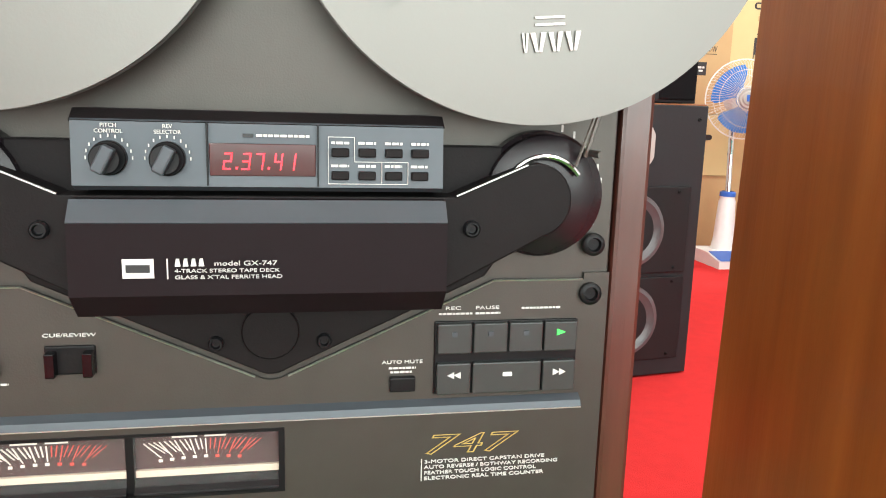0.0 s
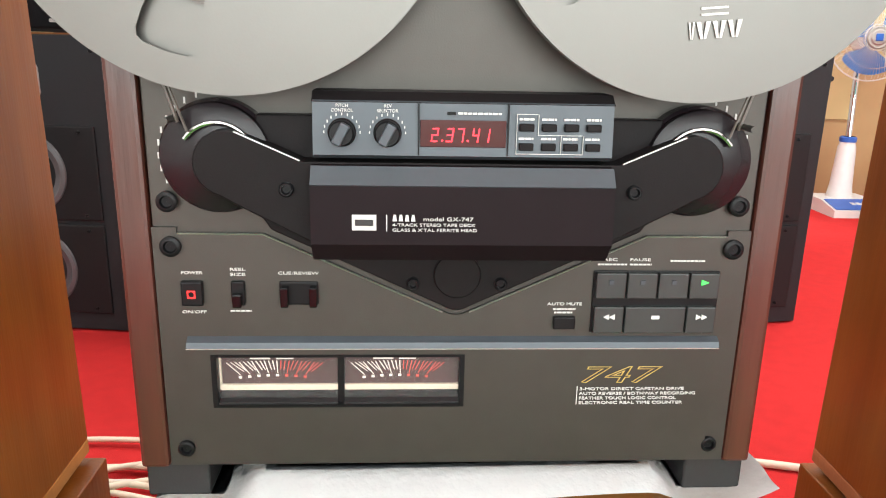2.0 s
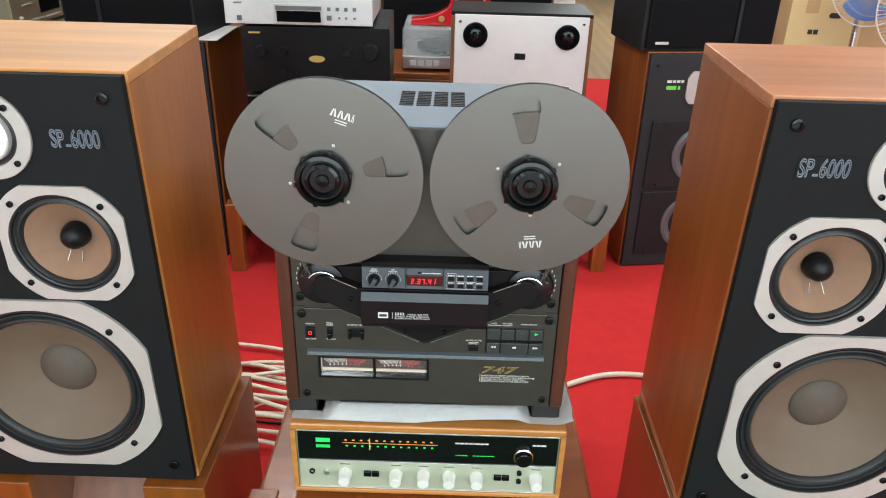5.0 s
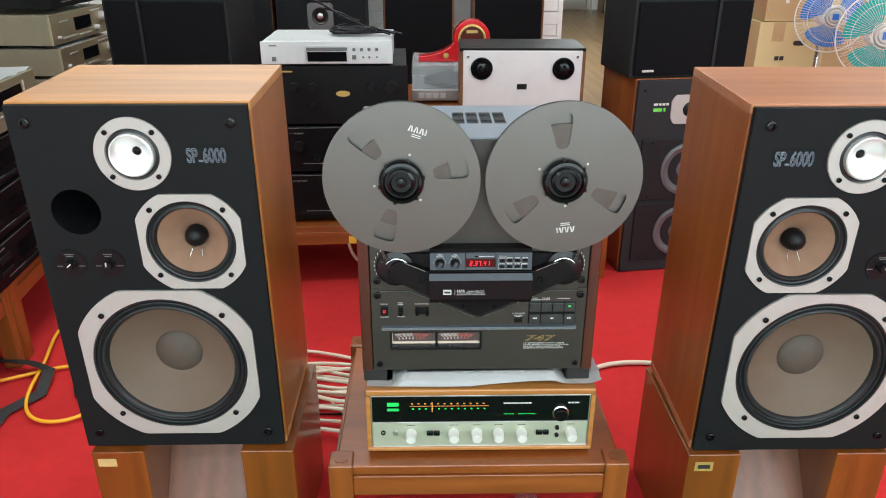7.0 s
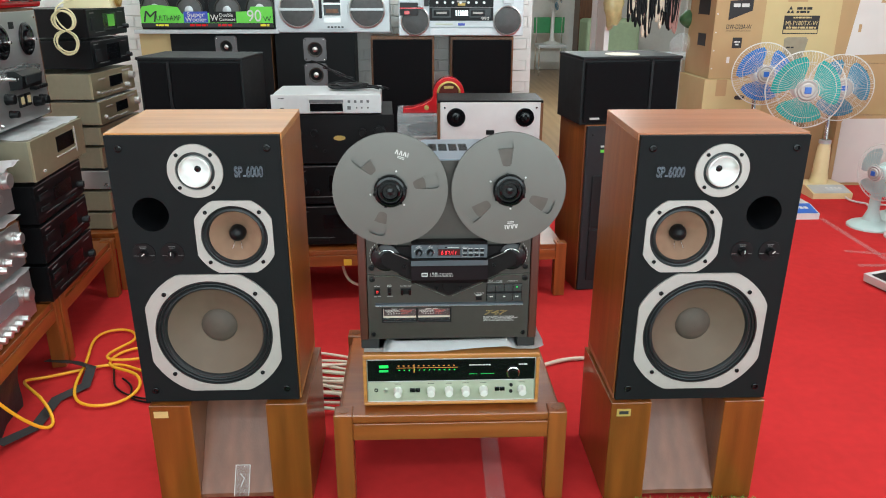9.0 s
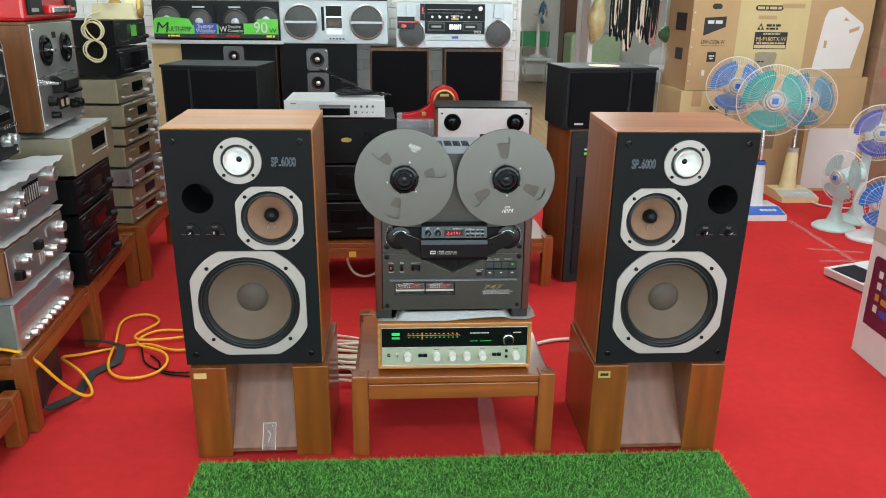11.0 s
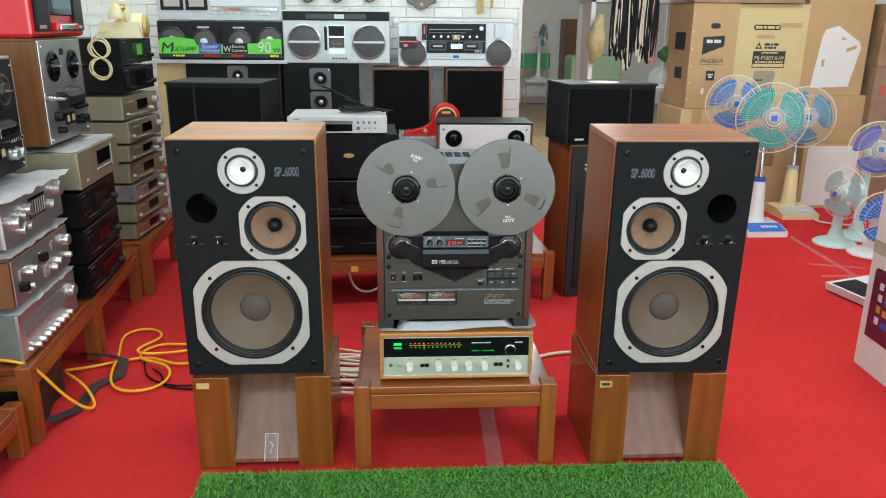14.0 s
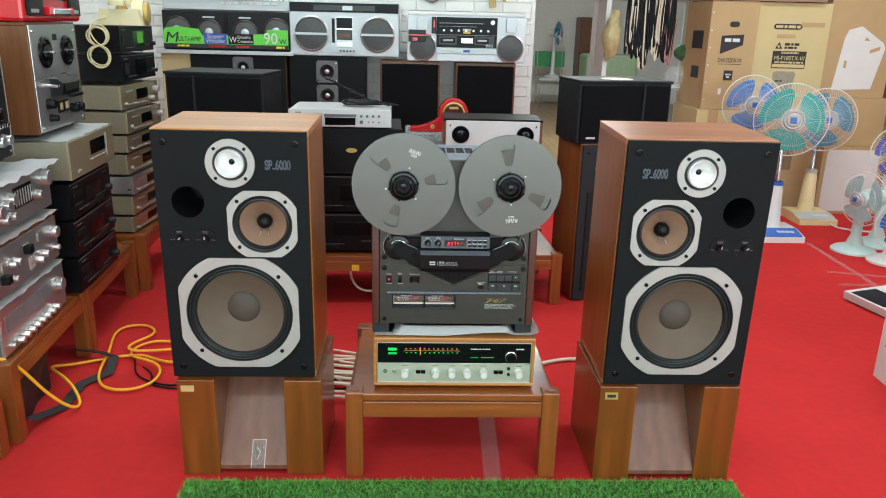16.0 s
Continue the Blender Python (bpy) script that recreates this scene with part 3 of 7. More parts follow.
    lettering("line_print", "4-TRACK STEREO TAPE DECK", 0.0026, -0.043, -0.0464, 0.6372 + zo, INK, d, width=0.050)
    lettering("line_print", "GLASS & X'TAL FERRITE HEAD", 0.0026, -0.043, -0.0464, 0.6340 + zo, INK, d, width=0.051)
    # timer panel
    P("timer_panel", xprism([(-0.030, 0.6755), (-0.0345, 0.678), (-0.0315, 0.7095), (-0.024, 0.7145), (0, 0.7145), (0, 0.6755)], -0.0905, 0.0905), PANELGREY, "slate-grey timer panel")
    P("panel_top", xprism([(-0.0318, 0.7092), (-0.0242, 0.7149), (-0.0005, 0.7149), (-0.0005, 0.7140), (-0.0312, 0.7085)], -0.0910, 0.0910), CHARCOAL)
    fy = lambda z: -0.0345 + (z - 0.678) * 0.095 - 0.0006
    for x in (-0.0275, 0.0262):
        P("seam", box(x - 0.0004, x + 0.0004, -0.0352, -0.031, 0.6785, 0.7090), BLACK)
    for x in (-0.073, -0.046):
        knob(d, x, -0.0335, 0.6915 + zo, 0.0078, 0.010, BLACK)
        bm = bmesh.new()
        for i in range(11):
            a = radians(0 + 18 * i)
            plate(x + 0.0107 * math.cos(a) - 0.0003, x + 0.0107 * math.cos(a) + 0.0003, 0.6915 + 0.0107 * math.sin(a) - 0.0008, 0.6915 + 0.0107 * math.sin(a) + 0.0008, -0.0336, 0.0006, bm)
        P("dial_print", bm, INK)
        grip = box(-0.0030, 0.0030, -0.0485, -0.0425, -0.0068, 0.0068, 0.0010)
        grip.transform(Matrix.Translation((x, 0, 0.6915)) @ pose(0, 0, 0, 0, 28, 0))
        P("knob_grip", grip, PANELGREY, "grey finger grip")
    lettering("knob_print", "PITCH", 0.0027, -0.073, -0.0326, 0.7062 + zo, INK, d, align="CENTER")
    lettering("knob_print", "CONTROL", 0.0027, -0.073, -0.0328, 0.7034 + zo, INK, d, align="CENTER")
    lettering("knob_print", "REV", 0.0027, -0.046, -0.0326, 0.7062 + zo, INK, d, align="CENTER")
    lettering("knob_print", "SELECTOR", 0.0027, -0.046, -0.0328, 0.7034 + zo, INK, d, align="CENTER")
    P("display", box(-0.0265, 0.0250, -0.0350, -0.0325, 0.6835, 0.6995, 0.0004), WINDOW_DARK, "smoked red display window")
    seven_segment(d, "2:37:41", -0.0205, 0.6865 + zo, -0.0352, 0.0042, 0.0085, 0.0022, RED_LED)
    bars([(-0.018, -0.012, 0.6808 + zo, 0.0012), (-0.002, 0.002, 0.6808 + zo, 0.0012), (0.012, 0.017, 0.6808 + zo, 0.0012), (-0.004, 0.022, 0.7035 + zo, 0.0012)], -0.0336, INK, d)
    P("tape_slot", box(-0.0105, -0.0055, -0.0336, -0.032, 0.7025, 0.7043), GLOSS)
    for r, z in enumerate((0.6958, 0.6842)):
        for i in range(4):
            x = 0.0373 + 0.0136 * i
            P("push_button", box(x - 0.0044, x + 0.0044, -0.0365, -0.031, z - 0.0022, z + 0.0022, 0.0006), CHARCOAL, "small black push button")
            bars([(x - 0.0045, x + 0.0045, z + 0.0048 + zo, 0.0013)], -0.0334, INK, d)
    bm = bmesh.new()
    for x0, x1, z0, z1 in ((0.0312, 0.0314, 0.6800, 0.7035), (0.0312, 0.0585, 0.6798, 0.6801), (0.0583, 0.0585, 0.6798, 0.6912), (0.0583, 0.0720, 0.6798, 0.6801), (0.0718, 0.0720, 0.6798, 0.6912), (0.0443, 0.0720, 0.6910, 0.6913), (0.0443, 0.0446, 0.6910, 0.7035), (0.0312, 0.0446, 0.7033, 0.7036)):
        plate(x0, x1, z0, z1, fy(z0) + 0.001, 0.0014, bm)
    P("print_lines", bm, INK)
    # switches
    P("power_switch", box(-0.183, -0.169, -0.007, -0.002, 0.5715, 0.5885, 0.001), BLACK, "black power switch")
    P("power_lamp", ring_plate(lambda a: 0.0026 / max(abs(math.cos(a)), abs(math.sin(a))), 0.0021, -0.0082, -0.007, -0.176, 0.580, 32), mat("dim_red_lamp", (0.9, 0.03, 0.03), 0.4, emit=0.7), "lit red square")
    P("rocker_switch", box(-0.1505, -0.1415, -0.006, -0.002, 0.5715, 0.5885, 0.001), BLACK, "black rocker switch")
    P("rocker_tip", box(-0.149, -0.143, -0.011, -0.006, 0.5715, 0.581, 0.001), GLOSS)
    P("slider_slot", box(-0.119, -0.093, -0.004, -0.002, 0.5715, 0.588, 0.001), BLACK, "black slide switch")
    for x in (-0.1175, -0.0985):
        P("slider_tab", box(x, x + 0.005, -0.010, -0.003, 0.5715, 0.5855, 0.0008), GLOSS)
    for t, x, z, w in (("POWER", -0.176, 0.594, 0.014), ("ON/OFF", -0.176, 0.5665, 0.016), ("REEL", -0.146, 0.5965, 0.010), ("SIZE", -0.146, 0.593, 0.010), ("CUE/REVIEW", -0.106, 0.594, 0.027), ("AUTO MUTE", 0.075, 0.5725, 0.024), ("REC", 0.1045, 0.6045, 0.009), ("PAUSE", 0.125, 0.6045, 0.014)):
        lettering("switch_print", t, 0.0028, x, -0.0029, z - 0.0012 + zo, INK, d, align="CENTER", width=w)
    bars([(0.067, 0.083, 0.5685 + zo, 0.0011), (0.068, 0.081, 0.566 + zo, 0.0011), (0.096, 0.116, 0.6008 + zo, 0.0011), (0.118, 0.133, 0.6008 + zo, 0.0011), (0.146, 0.170, 0.6035 + zo, 0.0011), (-0.152, -0.138, 0.567 + zo, 0.0011)], -0.0027, INK, d)
    P("mute_button", box(0.0675, 0.0825, -0.006, -0.002, 0.5545, 0.5635, 0.0008), BLACK, "black push button")
    P("key_bed", box(0.0935, 0.1815, -0.004, -0.002, 0.5515, 0.5965, 0.0008), BLACK, "black transport key bed")
    wkey = 0.0865 / 4
    KEY = mat("transport_key", (0.040, 0.044, 0.044), 0.35, 0.3, 0.06, 40)
    for i in range(4):
        x0 = 0.0943 + wkey * i
        P("transport_key", box(x0 + 0.0006, x0 + wkey - 0.0006, -0.0075, -0.003, 0.5775, 0.5957, 0.0008), KEY, "grey transport key")
        mark = plate(x0 + 0.0092, x0 + 0.0122, 0.588, 0.591, -0.0074) if i < 3 else prism([(x0 + 0.008, 0.5875), (x0 + 0.0135, 0.5895), (x0 + 0.008, 0.5915)], -0.0083, -0.0074)
        P("key_mark", mark, GREEN_LED if i == 3 else PANELGREY, "lit green arrow" if i == 3 else "")
    for x0, x1, k in ((0.0943, 0.0943 + wkey, 0), (0.0943 + wkey, 0.0943 + 3 * wkey, 1), (0.0943 + 3 * wkey, 0.1808, 2)):
        P("transport_key", box(x0 + 0.0006, x1 - 0.0006, -0.0075, -0.003, 0.5522, 0.5715, 0.0008), KEY, "grey transport key")
        c = (x0 + x1) / 2
        if k == 1:
            bm = plate(c - 0.0028, c + 0.0028, 0.563, 0.5655, -0.0074)
        else:
            s = -1 if k == 0 else 1
            bm = prism([(c - s * 0.004, 0.5625), (c, 0.5645), (c - s * 0.004, 0.5665)], -0.0083, -0.0074)
            prism([(c, 0.5625), (c + s * 0.004, 0.5645), (c, 0.5665)], -0.0083, -0.0074, bm)
        P("key_mark", bm, INK)
    # lower ledge, meters and print
    P("ledge", xprism([(-0.0025, 0.5485), (-0.007, 0.5455), (-0.0085, 0.5415), (-0.0025, 0.5395)], -0.182, 0.185), PANELGREY, "bevelled slate ledge")
    P("ledge_edge", box(-0.182, 0.185, -0.0088, -0.0078, 0.5411, 0.5417), ALU)
    P("bottom_panel", cut_board([[(-0.1815, 0.4535), (0.1845, 0.4535), (0.1845, 0.5400), (-0.1815, 0.5400)], meter_hole], -0.0055, -0.002), GUNMETAL, "gunmetal bottom panel")
    # the meters lie deep behind a black surround
    P("meter_frame", box(-0.1668, 0.0068, -0.0062, 0.0036, 0.4965, 0.4985), BLACK, "black meter frame")
    P("meter_frame", box(-0.1668, 0.0068, -0.0062, 0.0036, 0.5342, 0.5360), BLACK)
    for x0, x1 in ((-0.1668, -0.1632), (-0.0812, -0.0768), (0.0034, 0.0068)):
        P("meter_frame", box(x0, x1, -0.0062 if x0 != -0.0812 else -0.002, 0.0036, 0.4985, 0.5342), BLACK)
    for x0, x1 in ((-0.1632, -0.0812), (-0.0768, 0.0034)):
        P("meter_card", box(x0, x1, 0.0030, 0.0036, 0.5070, 0.5342), VU, "dim red-lit level meter")
        P("meter_sill", box(x0, x1, 0.0004, 0.0030, 0.5066, 0.5108, 0.0004), VU_SILL, "warm lit sill")
        P("meter_lip", xprism([(-0.0055, 0.4986), (-0.0052, 0.5000), (0.0004, 0.5064), (0.0030, 0.5064), (0.0030, 0.4986)], x0, x1), GLOSS, "sloping black lip")
        w, c = x1 - x0, (x0 + x1) / 2
        for lit, rng in ((VU_TICK, range(0, 13)), (VU_RED, range(13, 24))):
            bm = bmesh.new()
            for i in rng:
                u = i / 23
                px, lean = x0 + w * (0.17 + 0.60 * u), (u - 0.55) * 0.017
                hh = 0.0092 if i % 3 == 0 else 0.0066
                foot = 0.5172 + 0.0016 * math.sin(math.pi * u) + (0 if i % 3 == 0 else 0.0026)
                prism([(px, foot), (px + 0.0005, foot), (px + lean + 0.0007, foot + hh), (px + lean, foot + hh)], 0.0022, 0.0030, bm)
                if i % 3 == 0:
                    plate(px - 0.0012, px + 0.0010, foot - 0.0026, foot - 0.0010, 0.0030, 0.0006, bm)
            if lit is VU_TICK:
                plate(c - 0.020, c - 0.006, 0.5292, 0.5302, 0.0030, 0.0006, bm)
                plate(c - 0.002, c + 0.010, 0.5292, 0.5300, 0.0030, 0.0006, bm)
            ob = P("meter_scale", bm, lit)
            ob["kind"] = "stuff"
        if x0 < -0.1:
            P("meter_side_light", box(x0, x0 + 0.0013, 0.0010, 0.0030, 0.5110, 0.5342), VU_SILL)
        pane = P("meter_glass", box(x0, x1, -0.0030, -0.0025, 0.5012, 0.5342), METER_GLASS)
        pane.visible_shadow = False
    lettering("model_number", "747", 0.0175, 0.0865, -0.0060, 0.5145 + zo, GOLD, d, width=0.058, shear=0.25, outline=True, label="gold outlined number")
    P("print_rule", plate(0.0870, 0.0875, 0.4975, 0.5115, -0.0055), INK)
    for i, t in enumerate(("3-MOTOR DIRECT CAPSTAN DRIVE", "AUTO REVERSE / BOTHWAY RECORDING", "FEATHER TOUCH LOGIC CONTROL", "ELECTRONIC REAL TIME COUNTER")):
        lettering("line_print", t, 0.0030, 0.0888, -0.0060, 0.5086 - 0.0036 * i + zo, INK, d, width=(0.075, 0.084, 0.070, 0.075)[i])
    return d


def receiver():
    r = thing("stereo_receiver", pose(0.0075, -0.008, 0.262), "vintage stereo receiver in a honey wood case on the bench", "receiver")
    P = lambda name, bm, m, lab="", smooth=False: part(name, bm, m, r, lab, smooth)
    X, H = 0.225, 0.152
    for z0, z1 in ((0.006, 0.016), (H - 0.014, H)):
        P("case_board", box(-X, X, -0.012, 0.30, z0, z1, 0.003), CASE, "honey-brown wooden case")
    for s in (-1, 1):
        P("case_side", box(min(s * X, s * (X - 0.009)), max(s * X, s * (X - 0.009)), -0.012, 0.30, 0.016, H - 0.014, 0.001), CASE)
        P("foot", lathe([(0.012, 0), (0.012, 0.007)], s * 0.19, 0.03, 0, "z", 20), RUBBER)
        P("foot", lathe([(0.012, 0), (0.012, 0.007)], s * 0.19, 0.27, 0, "z", 20), RUBBER)
    P("chassis", box(-X + 0.01, X - 0.01, 0.004, 0.295, 0.017, H - 0.015), BLACK)
    P("lower_face", box(-0.2155, 0.2155, -0.008, 0.003, 0.017, 0.075, 0.001), GREENISH, "pale brushed metal control face")
    P("dial_glass", box(-0.2155, 0.2155, -0.008, 0.003, 0.075, 0.135, 0.001), GLOSS, "gloss black dial glass")
    for z0, z1 in ((0.1352, 0.1378), (0.0738, 0.0752), (0.0155, 0.0175)):
        P("trim_strip", box(-0.2155, 0.2155, -0.010, -0.002, z0, z1, 0.0005), ALU)
    for s in (-1, 1):
        P("trim_strip", box(min(s * 0.2155, s * 0.2135), max(s * 0.2155, s * 0.2135), -0.010, -0.002, 0.017, 0.136), ALU)
    for x in (-0.1375, -0.0525, -0.0065, 0.0365, 0.0825, 0.1815):
        k = knob(r, x, -0.008, 0.047, 0.0105, 0.022, KNOBW, cap=KNOBW)
        bars([(x - 0.008, x + 0.008, 0.0665, 0.0014)], -0.0082, BLACKINK, r)
    for x in (-0.0935, 0.1245):
        for k in range(2):
            P("rocker_switch", box(x - 0.013 + 0.0135 * k, x - 0.0005 + 0.0135 * k, -0.013, -0.008, 0.044, 0.054, 0.001), GLOSS, "black rocker switch")
    P("jack", lathe([(0.0048, 0), (0.0048, -0.003), (0.003, -0.003), (0.003, 0.001)], -0.193, -0.008, 0.050, seg=18), BLACK)
    P("jack", lathe([(0.0045, 0), (0.0045, -0.006), (0.0004, -0.006)], -0.168, -0.008, 0.050, seg=18), ALU)
    for z in (0.042, 0.060):
        P("push_button", lathe([(0.0042, 0), (0.0042, -0.005), (0.0004, -0.006)], 0.1535, -0.008, z, seg=16), BLACK)
    P("tuning_ring", lathe([(0.0165, 0), (0.0165, -0.004), (0.0145, -0.005), (0.0140, 0.0)], 0.158, -0.008, 0.095, seg=40), CHROME, "chrome tuning ring", True)
    knob(r, 0.158, -0.008, 0.095, 0.0138, 0.014, GLOSS, "tuning_knob")
    for z0, z1, lit in ((0.1125, 0.1205, GREEN_LED), (0.101, 0.107, mat("dim_green_led", (0.04, 0.42, 0.08), 0.4, emit=0.5))):
        P("signal_lamp", plate(-0.184, -0.161, z0, z1, -0.008), lit, "lit green indicator")
    bm, bg = bmesh.new(), bmesh.new()
    for i in range(12):
        x = -0.137 + i * 0.0128
        plate(x, x + 0.0042, 0.1168, 0.1190, -0.008, 0.0008, bm)
        plate(x + 0.002, x + 0.0055, 0.1048, 0.1070, -0.008, 0.0008, bg)
    P("scale_marks", bm, AMBER, "amber lit tuning scale")
    P("scale_marks", bg, GREEN_LED, "green lit tuning scale")
    P("scale_line", plate(-0.140, 0.016, 0.1118, 0.1126, -0.008), AMBER)
    P("dial_needle", box(-0.0962, -0.0945, -0.0095, -0.008, 0.099, 0.122), AMBER, "glowing dial needle")
    bars([(0.045, 0.100, 0.118, 0.0028), (0.172, 0.195, 0.118, 0.003)], -0.0083, INK, r)
    bars([(0.046, 0.066, 0.0925, 0.0016), (0.075, 0.110, 0.0925, 0.0016)], -0.0083, bpy.data.materials["dim_green_led"], r)
    return r


def loudspeaker(cx, fy, side, group="pair of big loudspeakers"):
    """A three-way box; side -1: port and controls on the left."""
    W, H, D = 0.1955, 0.686, 0.282
    wd, wx = (TEAK, TEAK_X_LIT) if side < 0 else (ROSE, ROSE_X_LIT)
    s = thing("loudspeaker", pose(cx, fy, 0.297, 1.8), "large three-way loudspeaker in %s veneer on a wooden stand" % ("orange teak" if side < 0 else "reddish rosewood"), "loudspeaker", group)
    P = lambda name, bm, m, lab="", smooth=False, par=None: part(name, bm, m, par or s, lab, smooth)
    t = 0.016
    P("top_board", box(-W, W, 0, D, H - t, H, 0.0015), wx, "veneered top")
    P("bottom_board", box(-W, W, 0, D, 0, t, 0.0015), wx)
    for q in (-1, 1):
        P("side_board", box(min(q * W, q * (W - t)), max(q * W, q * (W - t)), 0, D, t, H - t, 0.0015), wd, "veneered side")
    P("back_board", box(-W + t, W - t, D - 0.02, D, t, H - t), BLACK)
    # baffle with real openings for the port and the drivers
    px, pz, pr = side * 0.113, 0.500, 0.041
    bx = W - 0.004
    P("baffle", holed([(-bx, 0.004), (bx, 0.004), (bx, H - 0.004), (-bx, H - 0.004)], [(px, pz, pr), (0, 0.602, 0.040), (-side * 0.0725, 0.444, 0.0755), (0, 0.194, 0.139)], -0.012, 0.004), BAFFLE, "matt grey-black baffle")
    P("port_tube", lathe([(pr + 0.001, 0.004), (pr, -0.008), (pr - 0.002, 0.0), (pr - 0.002, 0.16), (0.0004, 0.16)], px, 0, pz, seg=48), BLACK, "black port tube", True)
    for x in (-0.163, 0.163):
        for z in (0.654, 0.037):
            P("grille_socket", lathe([(0.0085, -0.012), (0.0085, -0.0150), (0.0068, -0.0160), (0.0050, -0.0160), (0.0046, -0.0122), (0.0004, -0.0122)], x, 0, z, seg=20), GLOSS, smooth=True)
    # horn tweeter
    z = 0.602
    P("tweeter_ring", lathe([(0.062, -0.012), (0.062, -0.0155), (0.061, -0.0165), (0.044, -0.0165), (0.043, -0.012)], 0, 0, z, seg=64), RING, "pale aluminium ring", True)
    P("tweeter_cup", lathe([(0.044, -0.0130), (0.040, -0.0125), (0.036, -0.0135)], 0, 0, z, seg=48), SURROUND)
    P("horn", lathe([(0.0365, -0.013), (0.036, -0.022), (0.034, -0.0235), (0.032, -0.0225), (0.025, -0.010), (0.015, -0.001), (0.008, 0.004), (0.0065, 0.02)], 0, 0, z, seg=64), HORN, "bright flared metal horn", True)
    P("horn_throat", lathe([(0.0075, 0.006), (0.006, 0.0055), (0.0004, 0.005)], 0, 0, z, seg=24), GLOSS)
    for i in range(4):
        a = radians(45 + 90 * i)
        screw(s, 0.053 * math.cos(a), -0.0165, z + 0.053 * math.sin(a), 0.0042)
    # midrange
    mx, mz = -side * 0.0725, 0.444
    oct_m = lambda a: min(0.0985, 0.0885 / max(abs(math.cos(a)), abs(math.sin(a))))
    P("midrange_frame", ring_plate(oct_m, 0.0765, -0.016, -0.0115, mx, mz), RING, "pale aluminium eight-sided frame")
    P("midrange_surround", lathe([(0.0770, -0.013), (0.0755, -0.0155), (0.0735, -0.0150), (0.0725, -0.0110), (0.0700, -0.0100), (0.0670, -0.0130), (0.0640, -0.0135), (0.0615, -0.0110), (0.0600, -0.0070)], mx, 0, mz, seg=64), SURROUND, "black rubber surround", True)
    P("midrange_cone", lathe([(0.0605, -0.0075), (0.040, 0.008), (0.022, 0.022), (0.016, 0.028)], mx, 0, mz, seg=64), CONE, "brown paper cone", True)
    P("dust_cap", lathe([(0.0195, 0.022), (0.019, 0.012), (0.0155, 0.002), (0.009, -0.003), (0.0004, -0.0045)], mx, 0, mz, seg=40), BLACK, "shiny dark dust cap", True)
    for q in (-1, 1):
        P("lead_wire", rod((mx + q * 0.008, 0.012, mz - 0.020), (mx + q * 0.011, 0.0005, mz - 0.034), 0.0009, 6), CHROME)
    for i in range(4):
        a = radians(45 + 90 * i)
        screw(s, mx + 0.0865 * math.cos(a), -0.016, mz + 0.0865 * math.sin(a), 0.0045)
    # woofer
    wz = 0.194
    oct_w = lambda a: min(0.1725, 0.157 / max(abs(math.cos(a)), abs(math.sin(a))))
    P("woofer_frame", ring_plate(oct_w, 0.1405, -0.017, -0.0115, 0, wz, 128), RING, "pale aluminium eight-sided frame")
    P("woofer_surround", lathe([(0.1410, -0.013), (0.1395, -0.0165), (0.1370, -0.0165), (0.1360, -0.0110), (0.1335, -0.0100), (0.1325, -0.0130), (0.1305, -0.0135), (0.1290, -0.0100), (0.1265, -0.0090), (0.1240, -0.0130), (0.1205, -0.0140), (0.1170, -0.0115), (0.1150, -0.0060)], 0, 0, wz, seg=96), SURROUND, "black rolled rubber surround", True)
    P("woofer_cone", lathe([(0.1155, -0.0065), (0.092, 0.010), (0.064, 0.026), (0.040, 0.036)], 0, 0, wz, seg=96), WCONE, "grey-brown paper cone", True)
    P("dust_dome", lathe([(0.0440, 0.034), (0.0435, 0.0325), (0.0425, 0.0310), (0.036, 0.0255), (0.024, 0.0205), (0.010, 0.0185), (0.0004, 0.0182)], 0, 0, wz, seg=64), DOME, "grey dust dome", True)
    for i in range(4):
        a = radians(45 + 90 * i)
        screw(s, 0.152 * math.cos(a), -0.017, wz + 0.152 * math.sin(a), 0.0052)
    # level controls
    for x in (0.075, 0.141):
        x *= side
        P("dial_plate", lathe([(0.0265, -0.012), (0.0262, -0.0135), (0.0004, -0.0135)], x, 0, 0.405, seg=48), BLACK, "round black dial plate", True)
        knob(s, x, -0.0135, 0.405, 0.009, 0.014, BLACK, "level_knob", pointer=50 if x * side > 0.1 else 5)
        bars([(x - 0.008, x + 0.008, 0.405 + 0.017, 0.0016), (x - 0.006, x + 0.006, 0.405 + 0.0135, 0.0014), (x - 0.024, x - 0.013, 0.4, 0.0014), (x + 0.013, x + 0.024, 0.4, 0.0014)], -0.0136, DIMPRINT, s)
    lx = 0.086 if side < 0 else -0.149
    P("name_plate", plate(lx - 0.002, lx + 0.068, 0.583, 0.615, -0.012, 0.0012), BAFFLE)
    for text, x0, w in (("SP", 0.0, 0.0185), ("6000", 0.0265, 0.0375)):
        lettering("name_print", text, 0.034, lx + x0, -0.0138, 0.5880, GUNMETAL_TOP, s, width=w, outline=True, thin=0.026, label="raised outlined metal letters")
    P("name_dash", ring_plate(lambda a: min(0.0034 / max(1e-6, abs(math.cos(a))), 0.0016 / max(1e-6, abs(math.sin(a)))), 0.0008, -0.0145, -0.0130, lx + 0.0225, 0.5905, 32), GUNMETAL_TOP)
    return s


